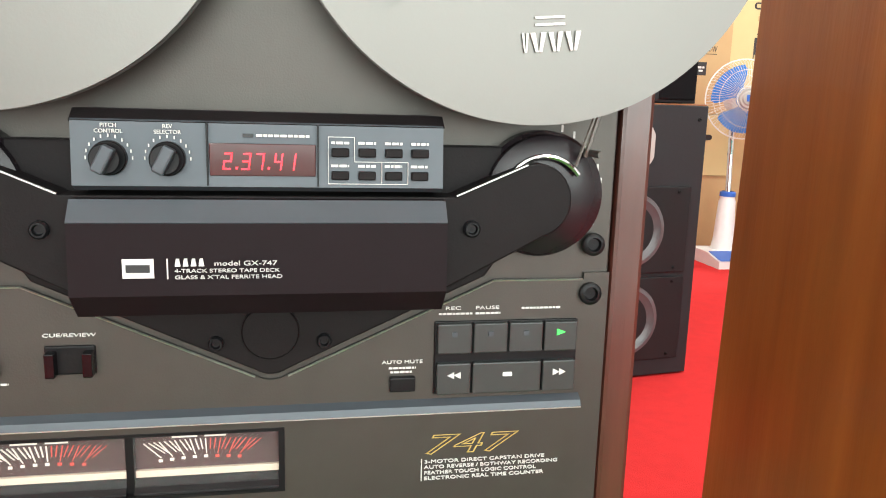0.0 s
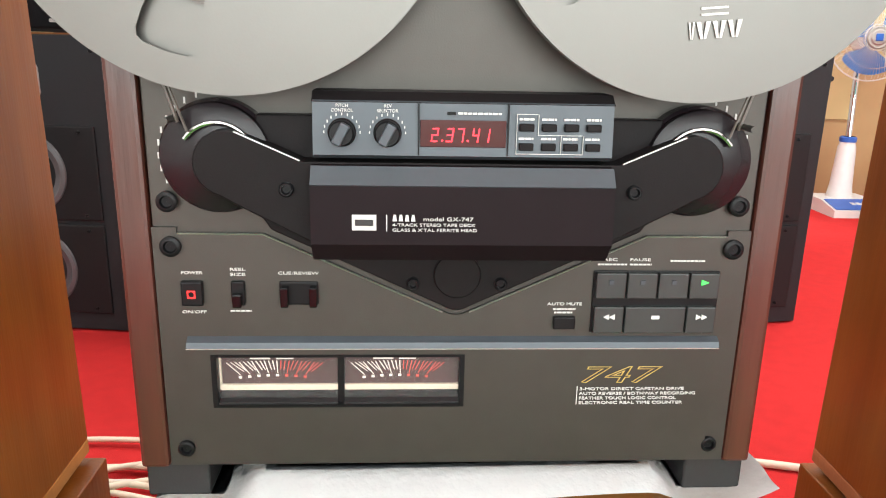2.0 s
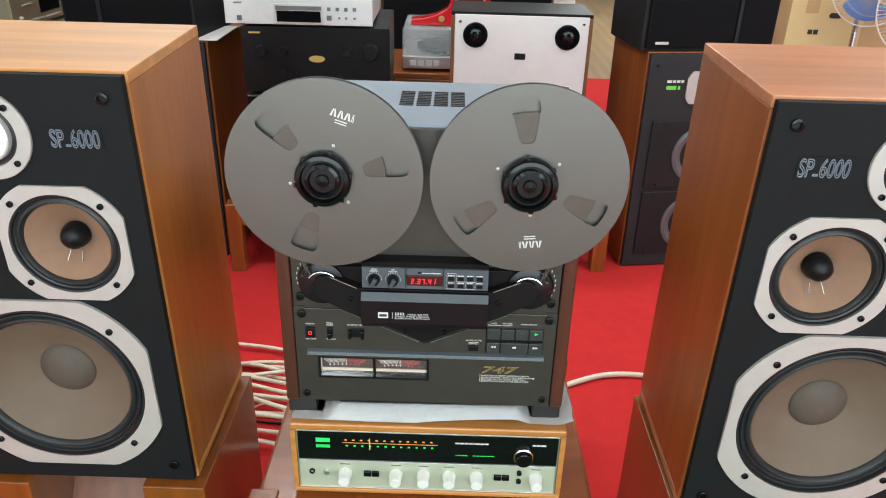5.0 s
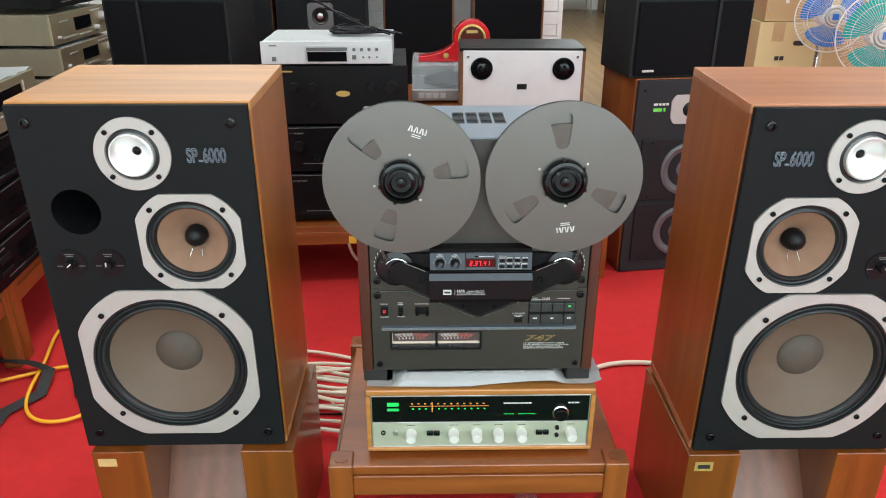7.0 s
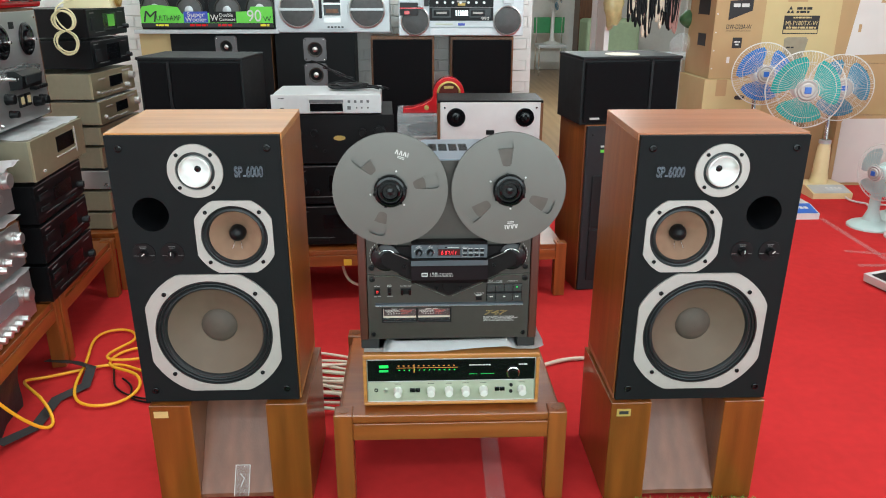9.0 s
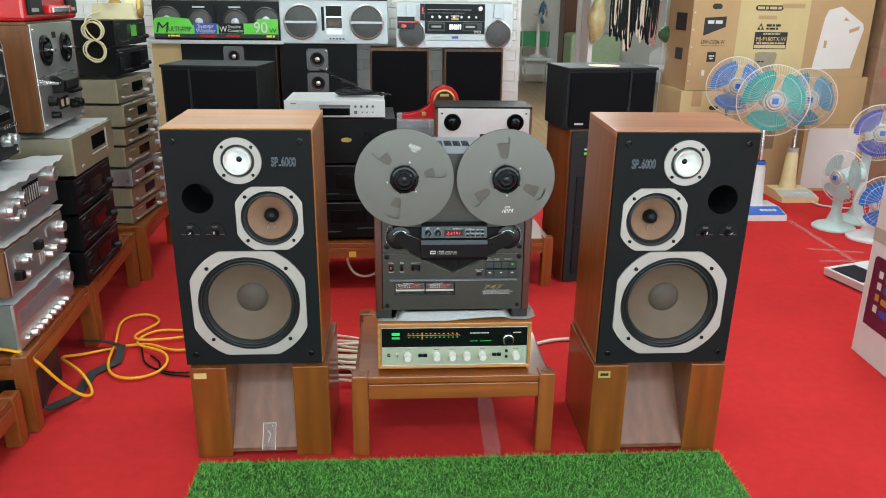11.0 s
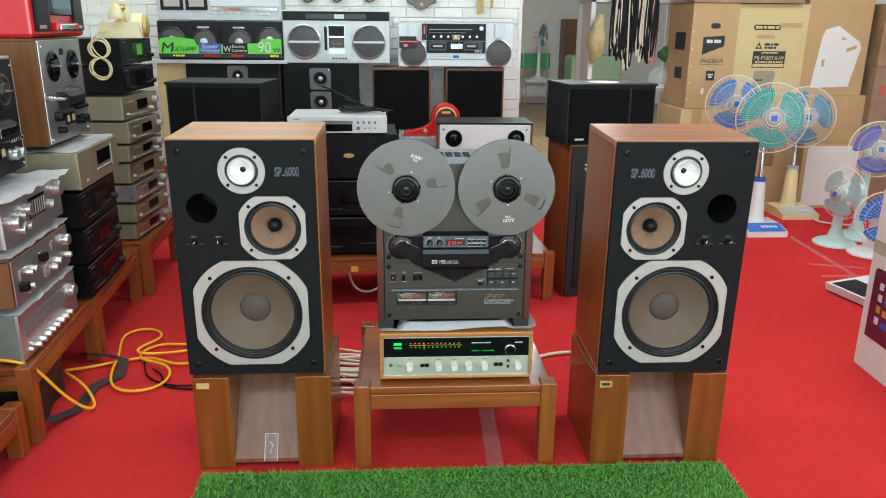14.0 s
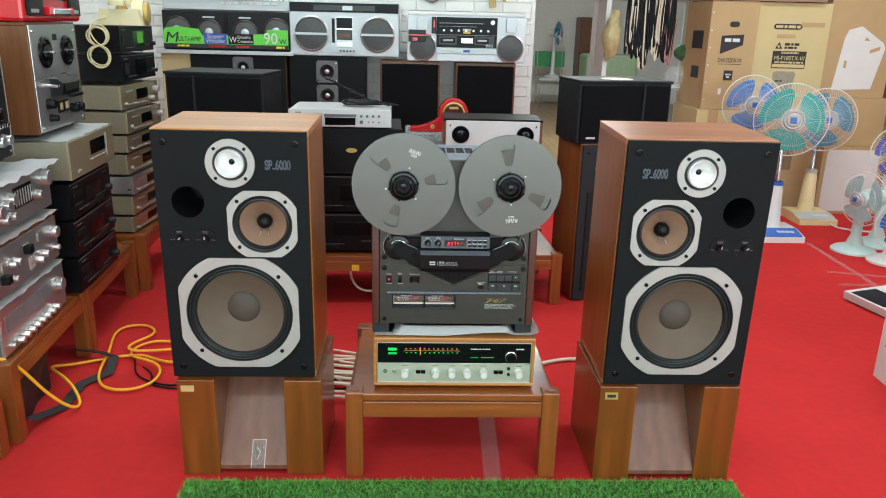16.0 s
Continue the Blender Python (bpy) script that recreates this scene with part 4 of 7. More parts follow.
def speaker_stand(cx, fy, yellow_tag):
    s = thing("speaker_stand", pose(cx, fy, 0), "orange varnished wooden speaker stand with a sloping board", "speaker stand", "pair of speaker stands")
    P = lambda name, bm, m, lab="", smooth=False: part(name, bm, m, s, lab, smooth)
    for q in (-1, 1):
        x0, x1 = sorted((q * 0.197, q * 0.094))
        P("side_column", box(x0, x1, 0.002, 0.315, 0, 0.2965, 0.002), STAND, "varnished wooden side column")
    P("sloping_board", xprism([(0.004, 0.018), (0.004, 0.030), (0.19, 0.29), (0.20, 0.285)], -0.0935, 0.0935), RAMP, "pale reddish sloping board")
    P("back_board", box(-0.0935, 0.0935, 0.290, 0.304, 0.10, 0.296), STAND)
    if yellow_tag:
        P("tag", plate(-0.182, -0.146, 0.258, 0.279, 0.002, 0.0012), GOLD, "gold foil sticker")
        P("tag_print", plate(-0.176, -0.152, 0.264, 0.273, 0.0008, 0.0006), BLACKINK)
    else:
        P("tag", plate(-0.186, -0.150, 0.263, 0.281, 0.002, 0.0012), mat("masking_tape", (0.55, 0.36, 0.14), 0.7, 0), "strip of masking tape")
    return s


def bench(m, w, d, h, label, group="wooden benches", rz=0):
    """A low bench: four posts that stand proud at the corners, rails and a top."""
    b = thing("bench", m, label, "bench", group)
    P = lambda name, bm, mt, lab="": part(name, bm, mt, b, lab)
    p = 0.048
    P("top_board", box(-w / 2 + p * 0.3, w / 2 - p * 0.3, 0.008, d - 0.008, h - 0.022, h, 0.003), BENCH, "glossy varnished top")
    for y0 in (0.004, d - 0.026):
        P("rail", box(-w / 2 + p, w / 2 - p, y0, y0 + 0.022, h - 0.070, h - 0.0225, 0.002), BENCH)
    for q in (-1, 1):
        x0, x1 = sorted((q * (w / 2 - 0.005), q * (w / 2 - 0.027)))
        P("side_rail", box(x0, x1, p, d - p, h - 0.070, h - 0.0225, 0.002), BENCH)
        for y0 in (0, d - p):
            x0, x1 = sorted((q * w / 2, q * (w / 2 - p)))
            post = P("post", box(x0, x1, y0, y0 + p, 0, h + 0.006, 0.003), BENCH_Z, "square post")
            part("plug", lathe([(0.014, h + 0.0062), (0.014, h + 0.0075), (0.0004, h + 0.0075)], (x0 + x1) / 2, y0 + p / 2, 0, "z", 24), STAND, post)
    return b


tape_deck()
tape_reel(-0.1375, 0.845, -0.034, 12, 0.083, 72)
tape_reel(0.1375, 0.845, -0.034, 96, 0.096, 275)
receiver()
loudspeaker(-0.5715, -0.022, -1)
loudspeaker(0.6125, -0.054, 1)
speaker_stand(-0.557, -0.052, False)
speaker_stand(0.6075, -0.077, True)
bench(pose(0.0045, -0.062, 0), 0.596, 0.505, 0.260, "low varnished wooden bench under the receiver")

# white foam sheet under the deck
bm = bmesh.new()
nx, ny = 60, 40
grid = [[None] * (ny + 1) for _ in range(nx + 1)]
for i in range(nx + 1):
    for j in range(ny + 1):
        u, v = i / nx, j / ny
        x = -0.214 + 0.456 * u + 0.005 * noise.noise((u * 4, v * 5, 0))
        y = -0.0150 - 0.0025 * math.sin(u * 6) * (1 - v) + 0.285 * v ** 1.5
        edge = 1 - min(1, v * 6)
        lift = max(0, u - 0.93) / 0.07
        z = 0.4210 + 0.0010 * math.sin(u * 9) * edge - (0.0085 + 0.002 * math.sin(u * 5 + 1)) * max(0, (-0.014 - y) / 0.012) ** 1.6 + 0.012 * lift * lift * (0.6 + 0.4 * math.sin(v * 5 + 1))
        side = max(0, min(1, (0.165 - abs(x - 0.005)) / 0.02))
        z += 0.020 * side * max(0, min(1, (y + 0.016) / 0.018)) ** 0.6
        grid[i][j] = bm.verts.new((x, y, z))
for i in range(nx):
    for j in range(ny):
        bm.faces.new((grid[i][j], grid[i + 1][j], grid[i + 1][j + 1], grid[i][j + 1]))
bmesh.ops.solidify(bm, geom=bm.faces[:], thickness=-0.003)
tagged(part("foam_sheet", bm, CLOTH, smooth=True), "thin white packing foam sheet under the tape deck", "foam sheet")


# ---- hi-fi units, racks and the back of the shop ----
def component(m, w, h, d, face, body, label, category, knobs=(), windows=(), buttons=(), group="", feet=True, sides=None, trim=None, pane=None):
    """A hi-fi unit that faces -y: body, front plate, knobs (x, z, r), windows (x0, x1, z0, z1), buttons (x, z, w, h)."""
    u = thing(category.replace(" ", "_"), m, label, category, group)
    f = 0.008 if feet else 0.0
    part("body", box(-w / 2 + 0.004, w / 2 - 0.004, 0.006, d, f, h - 0.001, 0.002), body, u)
    part("front_plate", box(-w / 2, w / 2, -0.004, 0.006, f, h, 0.0015), face, u)
    if sides:
        for q in (-1, 1):
            x0, x1 = sorted((q * w / 2, q * (w / 2 + 0.012)))
            part("wood_side", box(x0, x1, -0.002, d, f, h, 0.002), sides, u)
        part("wood_top", box(-w / 2, w / 2, 0.0, d, h, h + 0.01, 0.002), sides, u)
    if feet:
        for q in (-1, 1):
            part("foot", lathe([(0.02, 0), (0.02, f)], q * (w / 2 - 0.05), 0.05, 0, "z", 16), RUBBER, u)
    for x, z, r in knobs:
        knob(u, x, -0.004, z, r, 0.022 if r > 0.009 else 0.012, trim or face)
    for x0, x1, z0, z1 in windows:
        part("window", box(x0, x1, -0.0055, -0.002, z0, z1, 0.0008), pane or GLOSS, u, "pale tuning window" if pane else "dark display window")
    if face is BLACKFACE:
        bars([(-w * 0.43, -w * 0.32, h * 0.86, 0.005), (0.04, w * 0.40, h * 0.30, 0.003), (-w * 0.34, -w * 0.08, h * 0.22, 0.003), (w * 0.28, w * 0.42, h * 0.84, 0.003)], -0.0042, DIMPRINT, u)
        # grey strip gives the top edge its gloss by colour
        part("edge_gloss", box(-w / 2 + 0.002, w / 2 - 0.002, -0.0052, -0.0030, h - 0.006, h - 0.0035), PLATEGREY, u, "thin grey strip drawn as the gloss on the edge")
    for x, z, bw, bh in buttons:
        part("button", box(x - bw / 2, x + bw / 2, -0.008, -0.003, z - bh / 2, z + bh / 2, 0.0008), trim or face, u)
    return u


def towel(name, x0, x1, y0, y1, z, m, material=None, label="folded white towel between the stacked units", thick=0.012, wave=0.006):
    bm = bmesh.new()
    n, k = 26, 14
    g = [[bm.verts.new((x0 + (x1 - x0) * i / n + 0.006 * noise.noise((i * 0.4, j * 0.5, x0)), y0 + (y1 - y0) * j / k + 0.007 * noise.noise((i * 0.3, j * 0.2, 5)), z + wave * noise.noise((i * 0.33, j * 0.33, 2)))) for j in range(k + 1)] for i in range(n + 1)]
    for i in range(n):
        for j in range(k):
            bm.faces.new((g[i][j], g[i + 1][j], g[i + 1][j + 1], g[i][j + 1]))
    bmesh.ops.solidify(bm, geom=bm.faces[:], thickness=thick)
    ob = part(name, bm, material or CLOTH, smooth=True)
    ob.matrix_basis = m
    return tagged(ob, label, "towel")


def reel_deck(m, w, h, d, face, sides, label, hub_z, hub_x, hubs=GLOSS, low=True):
    """An upright tape deck without reels."""
    hub_r = 0.055 if low else 0.040
    u = thing("tape_deck", m, label, "tape deck", "upright tape decks")
    part("body", box(-w / 2 + 0.01, w / 2 - 0.01, 0.006, d, 0.012, h - 0.006, 0.002), BLACK, u)
    part("front_plate", box(-w / 2 + 0.012, w / 2 - 0.012, -0.006, 0.006, 0.014, h - 0.008, 0.002), face, u)
    part("case_top", box(-w / 2, w / 2, 0, d, h - 0.012, h, 0.002), BOXGREY if sides is BLACK else sides if low else CHARCOAL, u)
    for q in (-1, 1):
        x0, x1 = sorted((q * w / 2, q * (w / 2 - 0.012)))
        part("case_side", box(x0, x1, -0.004, d, 0.01, h - 0.012, 0.002), sides, u)
        part("foot", box(q * w * 0.38 - 0.02, q * w * 0.38 + 0.02, 0.02, 0.06, 0, 0.014), RUBBER, u)
        part("hub", lathe([(hub_r, -0.006), (hub_r, -0.012), (hub_r * 0.92, -0.015), (hub_r * 0.78, -0.015), (hub_r * 0.74, -0.010), (hub_r * 0.55, -0.010), (hub_r * 0.50, -0.022), (hub_r * 0.3, -0.024), (0.0004, -0.024)], q * hub_x, 0, hub_z, seg=40), hubs, u, "black reel hub", True)
        part("spindle", rod((q * hub_x, -0.02, hub_z), (q * hub_x, -0.042, hub_z), 0.005, 12), CHROME if low else BLACK, u)
        for z in (0.03, h - 0.03):
            screw(u, q * (w / 2 - 0.03), -0.006, z, 0.005, CHROME)
    part("maker_plate", box(-0.018, 0.018, -0.0075, -0.005, h - 0.062 if low else hub_z - 0.075, h - 0.04 if low else hub_z - 0.055), BLACK, u)
    if low:
        hd = part("head_block", xprism([(-0.006, h * 0.34), (-0.045, h * 0.35), (-0.052, h * 0.46), (-0.03, h * 0.50), (-0.006, h * 0.5)], -0.09, 0.07), BLACK, u, "black head block")
        part("head_trim", box(-0.07, 0.05, -0.0545, -0.050, h * 0.385, h * 0.455, 0.001), CHROME if face is not SILVER else BOXGREY, hd)
        for x in (-0.105, -0.085):
            part("guide", rod((x, -0.006, h * 0.44), (x, -0.04, h * 0.44), 0.007, 12), CHROME, u)
        for q in (-1, 1):
            mt = part("level_meter", box(q * 0.026 - 0.02, q * 0.026 + 0.02, -0.012, -0.005, h * 0.175, h * 0.285, 0.001), BLACK, u, "small level meter")
            part("meter_face", box(q * 0.026 - 0.012, q * 0.026 + 0.012, -0.0135, -0.012, h * 0.20, h * 0.265), mat("meter_cream", (0.6, 0.5, 0.28), 0.5) if "meter_cream" not in bpy.data.materials else bpy.data.materials["meter_cream"], mt)
        for i in range(6):
            part("lever", box(0.06 + i * 0.018, 0.07 + i * 0.018, -0.03, -0.005, h * 0.30, h * 0.33, 0.001), BLACK if face is SILVER else CHROME, u)
        for x, z in ((0.085, 0.19), (0.135, 0.19), (-0.12, 0.15), (-0.13, 0.28)):
            knob(u, x, -0.006, h * z, 0.017 if z > 0.16 else 0.012, 0.028, BLACK if face is SILVER else ALU)
    return u




def bookshelf(m, w, h, d, front, body, label, tweeters=(), frame=None):
    u = thing("loudspeaker", m, label, "loudspeaker", "loudspeakers along the wall")
    part("cabinet", box(-w / 2, w / 2, 0.012, d, 0, h, 0.003), body, u)
    if frame:
        part("grille", box(-w / 2 + 0.012, w / 2 - 0.012, -0.008, 0.0125, 0.012, h - 0.018, 0.006), front, u, "black cloth grille")
    else:
        part("baffle", box(-w / 2 + 0.003, w / 2 - 0.003, 0.002, 0.0125, 0.003, h - 0.003, 0.001), front, u)
    for x, z, r, sq in tweeters:
        if sq:
            part("driver_plate", ring_plate(lambda a: min(sq * 1.3, sq / max(abs(math.cos(a)), abs(math.sin(a)))), r, -0.003, 0.003, x, z, 64), PLATEGREY, u, "grey driver plate")
        part("driver", lathe([(r, -0.002), (r * 0.92, -0.006), (r * 0.8, 0.0), (r * 0.35, 0.010), (r * 0.33, 0.002), (0.0004, -0.004)], x, 0.001, z, seg=36), SURROUND if not sq else GUNMETAL, u, smooth=True)
        if sq:
            part("driver_dome", lathe([(r * 0.34, -0.003), (r * 0.2, -0.007), (0.0004, -0.009)], x, 0.0, z, seg=20), ALU, u, "small bright dome", True)
            for q in (-1, 1):
                for k in (-1, 1):
                    screw(u, x + q * sq * 0.82, -0.003, z + k * sq * 0.82, 0.004, CHROME)
    return u


TOWERFRONT = mat("grey_tower_front", (0.018, 0.020, 0.023), 0.55, 0, 0.08, 120, 0.1, 600, spec=0.25)
GLOSSCONE = mat("coated_grey_cone", (0.085, 0.088, 0.095), 0.3, 0, 0.1, 60)


def tower(m, label):
    u = thing("tower_loudspeaker", m, label, "loudspeaker", "tower loudspeakers")
    w, h, d = 0.44, 0.745, 0.33
    part("cabinet", box(0, w, 0.014, d, 0, h, 0.003), ROSE, u, "reddish wood cabinet")
    part("baffle", box(0.006, w - 0.006, 0, 0.0145, 0.004, h - 0.004, 0.003), TOWERFRONT, u)
    for z0 in (0.10, 0.345):
        fr = part("driver_plate", box(0.04, w - 0.04, -0.006, 0.001, z0 - 0.05, z0 + 0.185, 0.004), BOXGREY, u, "square black driver plate")
        part("cone", lathe([(0.100, -0.008), (0.098, -0.012), (0.088, -0.014), (0.080, -0.008), (0.040, 0.0), (0.036, -0.006), (0.0004, -0.014)], w / 2, 0, z0 + 0.068, seg=48), GLOSSCONE, fr, "dark shiny cone", True)
        for q in (-1, 1):
            for zz in (-0.035, 0.17):
                screw(fr, w / 2 + q * 0.14, -0.006, z0 + zz, 0.004)
    part("tweeter", ring_plate(lambda a: min(0.075, 0.052 / max(abs(math.cos(a)) * 0.75, abs(math.sin(a)))), 0.026, -0.005, 0.001, 0.205, 0.635, 48), RING, u, "pale tweeter plate")
    part("tweeter_dome", lathe([(0.026, -0.003), (0.018, -0.008), (0.0004, -0.011)], 0.205, 0, 0.635, seg=32), BLACK, u, smooth=True)
    bars([(0.07, 0.125, 0.655, 0.008)], -0.0005, INK, u)
    bars([(0.07, 0.115, 0.635, 0.012)], -0.0005, GREENPRINT, u)
    for x in (0.02, w - 0.02):
        screw(u, x + (0.012 if x < 0.1 else -0.012), 0, h - 0.04, 0.005)
    return u


def sloped_speaker(m, flip, label):
    """A black bookshelf box with a split grille, lying on a tower."""
    u = thing("bookshelf_loudspeaker", m, label, "loudspeaker", "black bookshelf loudspeakers")
    w, h, d = 0.43, 0.265, 0.30
    part("cabinet", box(0, w, 0.012, d, 0, h, 0.003), BOXGREY, u, "black vinyl cabinet")
    part("top_lip", box(-0.003, w + 0.003, 0.0, d, h, h + 0.012, 0.003), BOXGREY, u)
    cut = 0.30 if not flip else 0.13
    part("grille", box(0.012, cut - 0.006, 0.0, 0.0125, 0.008, h - 0.01, 0.005), CLOTH_BLACK, u, "black cloth grille")
    part("grille", box(cut + 0.006, w - 0.008, 0.0, 0.0125, 0.008, h - 0.01, 0.005), CLOTH_BLACK, u, "black cloth grille")
    part("post", box(cut - 0.006, cut + 0.006, -0.004, 0.0125, 0.005, h - 0.005, 0.002), BOXGREY, u)
    bx = 0.04 if not flip else w - 0.09
    part("maker_mark", box(bx, bx + 0.042, -0.003, 0.0, 0.022, 0.030), ALU, u, "small silver mark")
    return u


def carton(m, w, h, d, material, label, prints=(), flap=True, hole=None, category="carton"):
    """A cardboard box, front at y=0; prints are (x0, x1, z0, z1, material)."""
    u = thing("carton", m, label, category, "stacked cartons")
    bm = bmesh.new()
    bmesh.ops.create_cube(bm, size=1)
    bmesh.ops.subdivide_edges(bm, edges=bm.edges[:], cuts=5, use_grid_fill=True)
    for v in bm.verts:
        c = Vector((v.co.x * w, (v.co.y + 0.5) * d, (v.co.z + 0.5) * h))
        edge = max(abs(v.co.x), abs(v.co.y), abs(v.co.z))
        nudge = 0.004 * noise.noise(c * 4.0 + Vector((w * 9, h * 7, d)))
        v.co = c + Vector((nudge, 0, 0)) * (abs(v.co.y) < 0.49)
    part("board", bm, material, u)
    if flap:
        part("sealing_tape", box(-0.03, 0.03, 0.002, d - 0.002, h, h + 0.0015), FILM, u)
    for x0, x1, z0, z1, mt in prints:
        part("print", plate(x0, x1, z0, z1, 0.0, 0.0012), mt, u)
    if hole:
        x, z, hw, hh = hole
        part("hand_hole", prism(arc(x + hw - hh, z, hh, -90, 90, 8) + arc(x - hw + hh, z, hh, 90, 270, 8), -0.0015, 0.0), BLACKINK, u, "dark hand hole")
    return u


def desk_fan(m, r, head_z, blades, guard_mat, base, base_mat, label, tilt=0.0, turn=0.0, motor=None, wires=78):
    """A fan that faces -y: base, stem, motor, blades, wire guard."""
    u = thing("electric_fan", m, label, "electric fan", "electric fans")
    H = Matrix.Translation((0, 0, head_z)) @ pose(0, 0, 0, tilt, 0, turn)
    mm = motor or base_mat
    if base == "box":
        part("base", xprism([(-0.17, 0), (-0.17, 0.035), (-0.05, 0.062), (0.11, 0.062), (0.12, 0)], -0.13, 0.13), base_mat[0], u, "plastic fan base")
        part("control_panel", xprism([(-0.165, 0.0375), (-0.055, 0.0625), (-0.055, 0.066), (-0.166, 0.0405)], -0.12, 0.12), base_mat[1], u, "control panel")
        for i in range(4):
            part("key", box(-0.02 + i * 0.028, 0.0 + i * 0.028, -0.12, -0.09, 0.048, 0.058, 0.002), WHITE, u)
        part("column", lathe([(0.060, 0.05), (0.050, 0.12), (0.040, 0.30), (0.036, 0.31), (0.034, 0.33)], 0, 0.03, 0, "z", 24), base_mat[0], u, smooth=True)
        part("collar", lathe([(0.038, 0.325), (0.038, 0.345), (0.030, 0.35)], 0, 0.03, 0, "z", 24), base_mat[1], u, smooth=True)
        part("stem", rod((0, 0.03, 0.33), (0, 0.06, head_z), 0.014, 16), CHROME, u)
        mm = base_mat[0]
    else:
        part("base", lathe([(0.125, 0), (0.125, 0.010), (0.11, 0.022), (0.05, 0.045), (0.030, 0.10), (0.026, head_z - 0.05), (0.02, head_z)], 0, 0.06, 0, "z", 40), base_mat, u, "round fan foot", True)
    bm = lathe([(0.03, -0.045), (0.055, -0.02), (0.06, 0.05), (0.045, 0.10), (0.0004, 0.115)], 0, 0, 0, seg=28)
    bm.transform(H)
    part("motor", bm, mm, u, smooth=True)
    hubm = lathe([(0.04, -0.04), (0.04, -0.055), (0.030, -0.065), (0.0004, -0.066)], seg=24)
    for k in range(3):
        bl = bmesh.new()
        n, q = 10, 6
        g = []
        for i in range(n + 1):
            row = []
            for j in range(q + 1):
                rr = 0.035 + (r * 0.86 - 0.035) * j / q
                wide = 104 * (0.55 + 0.75 * (j / q)) * (1 - 0.35 * (j / q) ** 3)
                a = radians(120 * k + 20 + (i / n - 0.5) * wide)
                row.append(bl.verts.new((rr * math.cos(a), -0.048 + 0.022 * (i / n - 0.5) - 0.006 * j / q, rr * math.sin(a))))
            g.append(row)
        for i in range(n):
            for j in range(q):
                bl.faces.new((g[i][j], g[i + 1][j], g[i + 1][j + 1], g[i][j + 1]))
        bmesh.ops.solidify(bl, geom=bl.faces[:], thickness=0.002)
        bl.transform(H)
        part("blade", bl, blades, u, "translucent blade", True)
    hubm.transform(H)
    part("hub", hubm, blades, u, smooth=True)
    gb = bmesh.new()
    ring = [(r * math.cos(2 * math.pi * i / 48), r * math.sin(2 * math.pi * i / 48)) for i in range(48)]
    for y, rr, th in ((-0.045, 1.0, 0.0035), (-0.098, 0.30, 0.002), (-0.085, 0.72, 0.0014), (0.01, 0.68, 0.0014)):
        for i in range(48):
            a, b = ring[i], ring[(i + 1) % 48]
            rod((a[0] * rr, y, a[1] * rr), (b[0] * rr, y, b[1] * rr), th, 5, gb)
    for i in range(wires):
        a = 2 * math.pi * i / wires
        c, s = math.cos(a), math.sin(a)
        pts = [(0.27, -0.099), (0.6, -0.094), (0.88, -0.076), (1.0, -0.045)]
        for (q0, y0), (q1, y1) in zip(pts, pts[1:]):
            rod((c * r * q0, y0, s * r * q0), (c * r * q1, y1, s * r * q1), 0.0009, 4, gb)
        if i % 2 == 0:
            rod((c * r, -0.045, s * r), (c * r * 0.25, 0.03, s * r * 0.25), 0.0008, 4, gb)
    gb.transform(H)
    part("wire_guard", gb, guard_mat, u, "round wire guard")
    cap = lathe([(r * 0.27, -0.098), (r * 0.24, -0.106), (r * 0.21, -0.104), (r * 0.19, -0.104), (r * 0.16, -0.110), (0.0004, -0.110)], seg=32)
    cap.transform(H)
    part("guard_cap", cap, RING, u, "silver guard centre", True)
    bd = box(-r * 0.085, r * 0.085, -0.115, -0.109, -r * 0.085, r * 0.085, 0.003)
    bd.transform(H)
    part("badge", bd, BLUEP, u)
    return u


def R(x, y, z, rz=93):
    return pose(x, y, z, 0, 0, rz)


# benches along the side wall and at the back
bench(R(-1.312, 0.44, 0, 95), 0.665, 0.46, 0.255, "low varnished wooden bench with stacked amplifiers")
bench(R(-1.362, 1.085, 0, 95), 0.655, 0.46, 0.255, "low varnished wooden bench with a black stack")
bench(R(-1.375, 1.76, 0, 94), 0.62, 0.46, 0.265, "low varnished wooden bench with champagne units")
bench(R(-1.285, -0.215, 0, 93), 0.58, 0.46, 0.165, "lower varnished wooden bench in the row")
bench(pose(-0.063, 1.283, 0, 0, 0, 3.2), 1.275, 0.50, 0.240, "long varnished wooden bench at the back")

# first rack: three silver amplifiers and a black deck
KN = [(-0.19, 0.03, 0.008), (-0.15, 0.03, 0.011), (-0.11, 0.03, 0.011), (-0.07, 0.03, 0.011), (-0.03, 0.03, 0.011), (0.01, 0.03, 0.011), (0.05, 0.03, 0.011), (0.09, 0.03, 0.011), (0.13, 0.03, 0.011), (0.18, 0.095, 0.024)]
component(R(-1.335, 0.385, 0.256, 94), 0.48, 0.158, 0.36, SILVER, mat("grey_steel_cover", (0.16, 0.17, 0.15), 0.5, 0.3), "silver receiver with a long tuning window and knobs", "receiver", KN, [(-0.21, 0.13, 0.075, 0.125)], group="stacked amplifiers", trim=ALU, pane=mat("grey_dial_glass", (0.20, 0.22, 0.23), 0.2, 0.2))
towel("towel", -0.24, 0.24, -0.012, 0.30, 0.420, R(-1.335, 0.385, 0, 94))
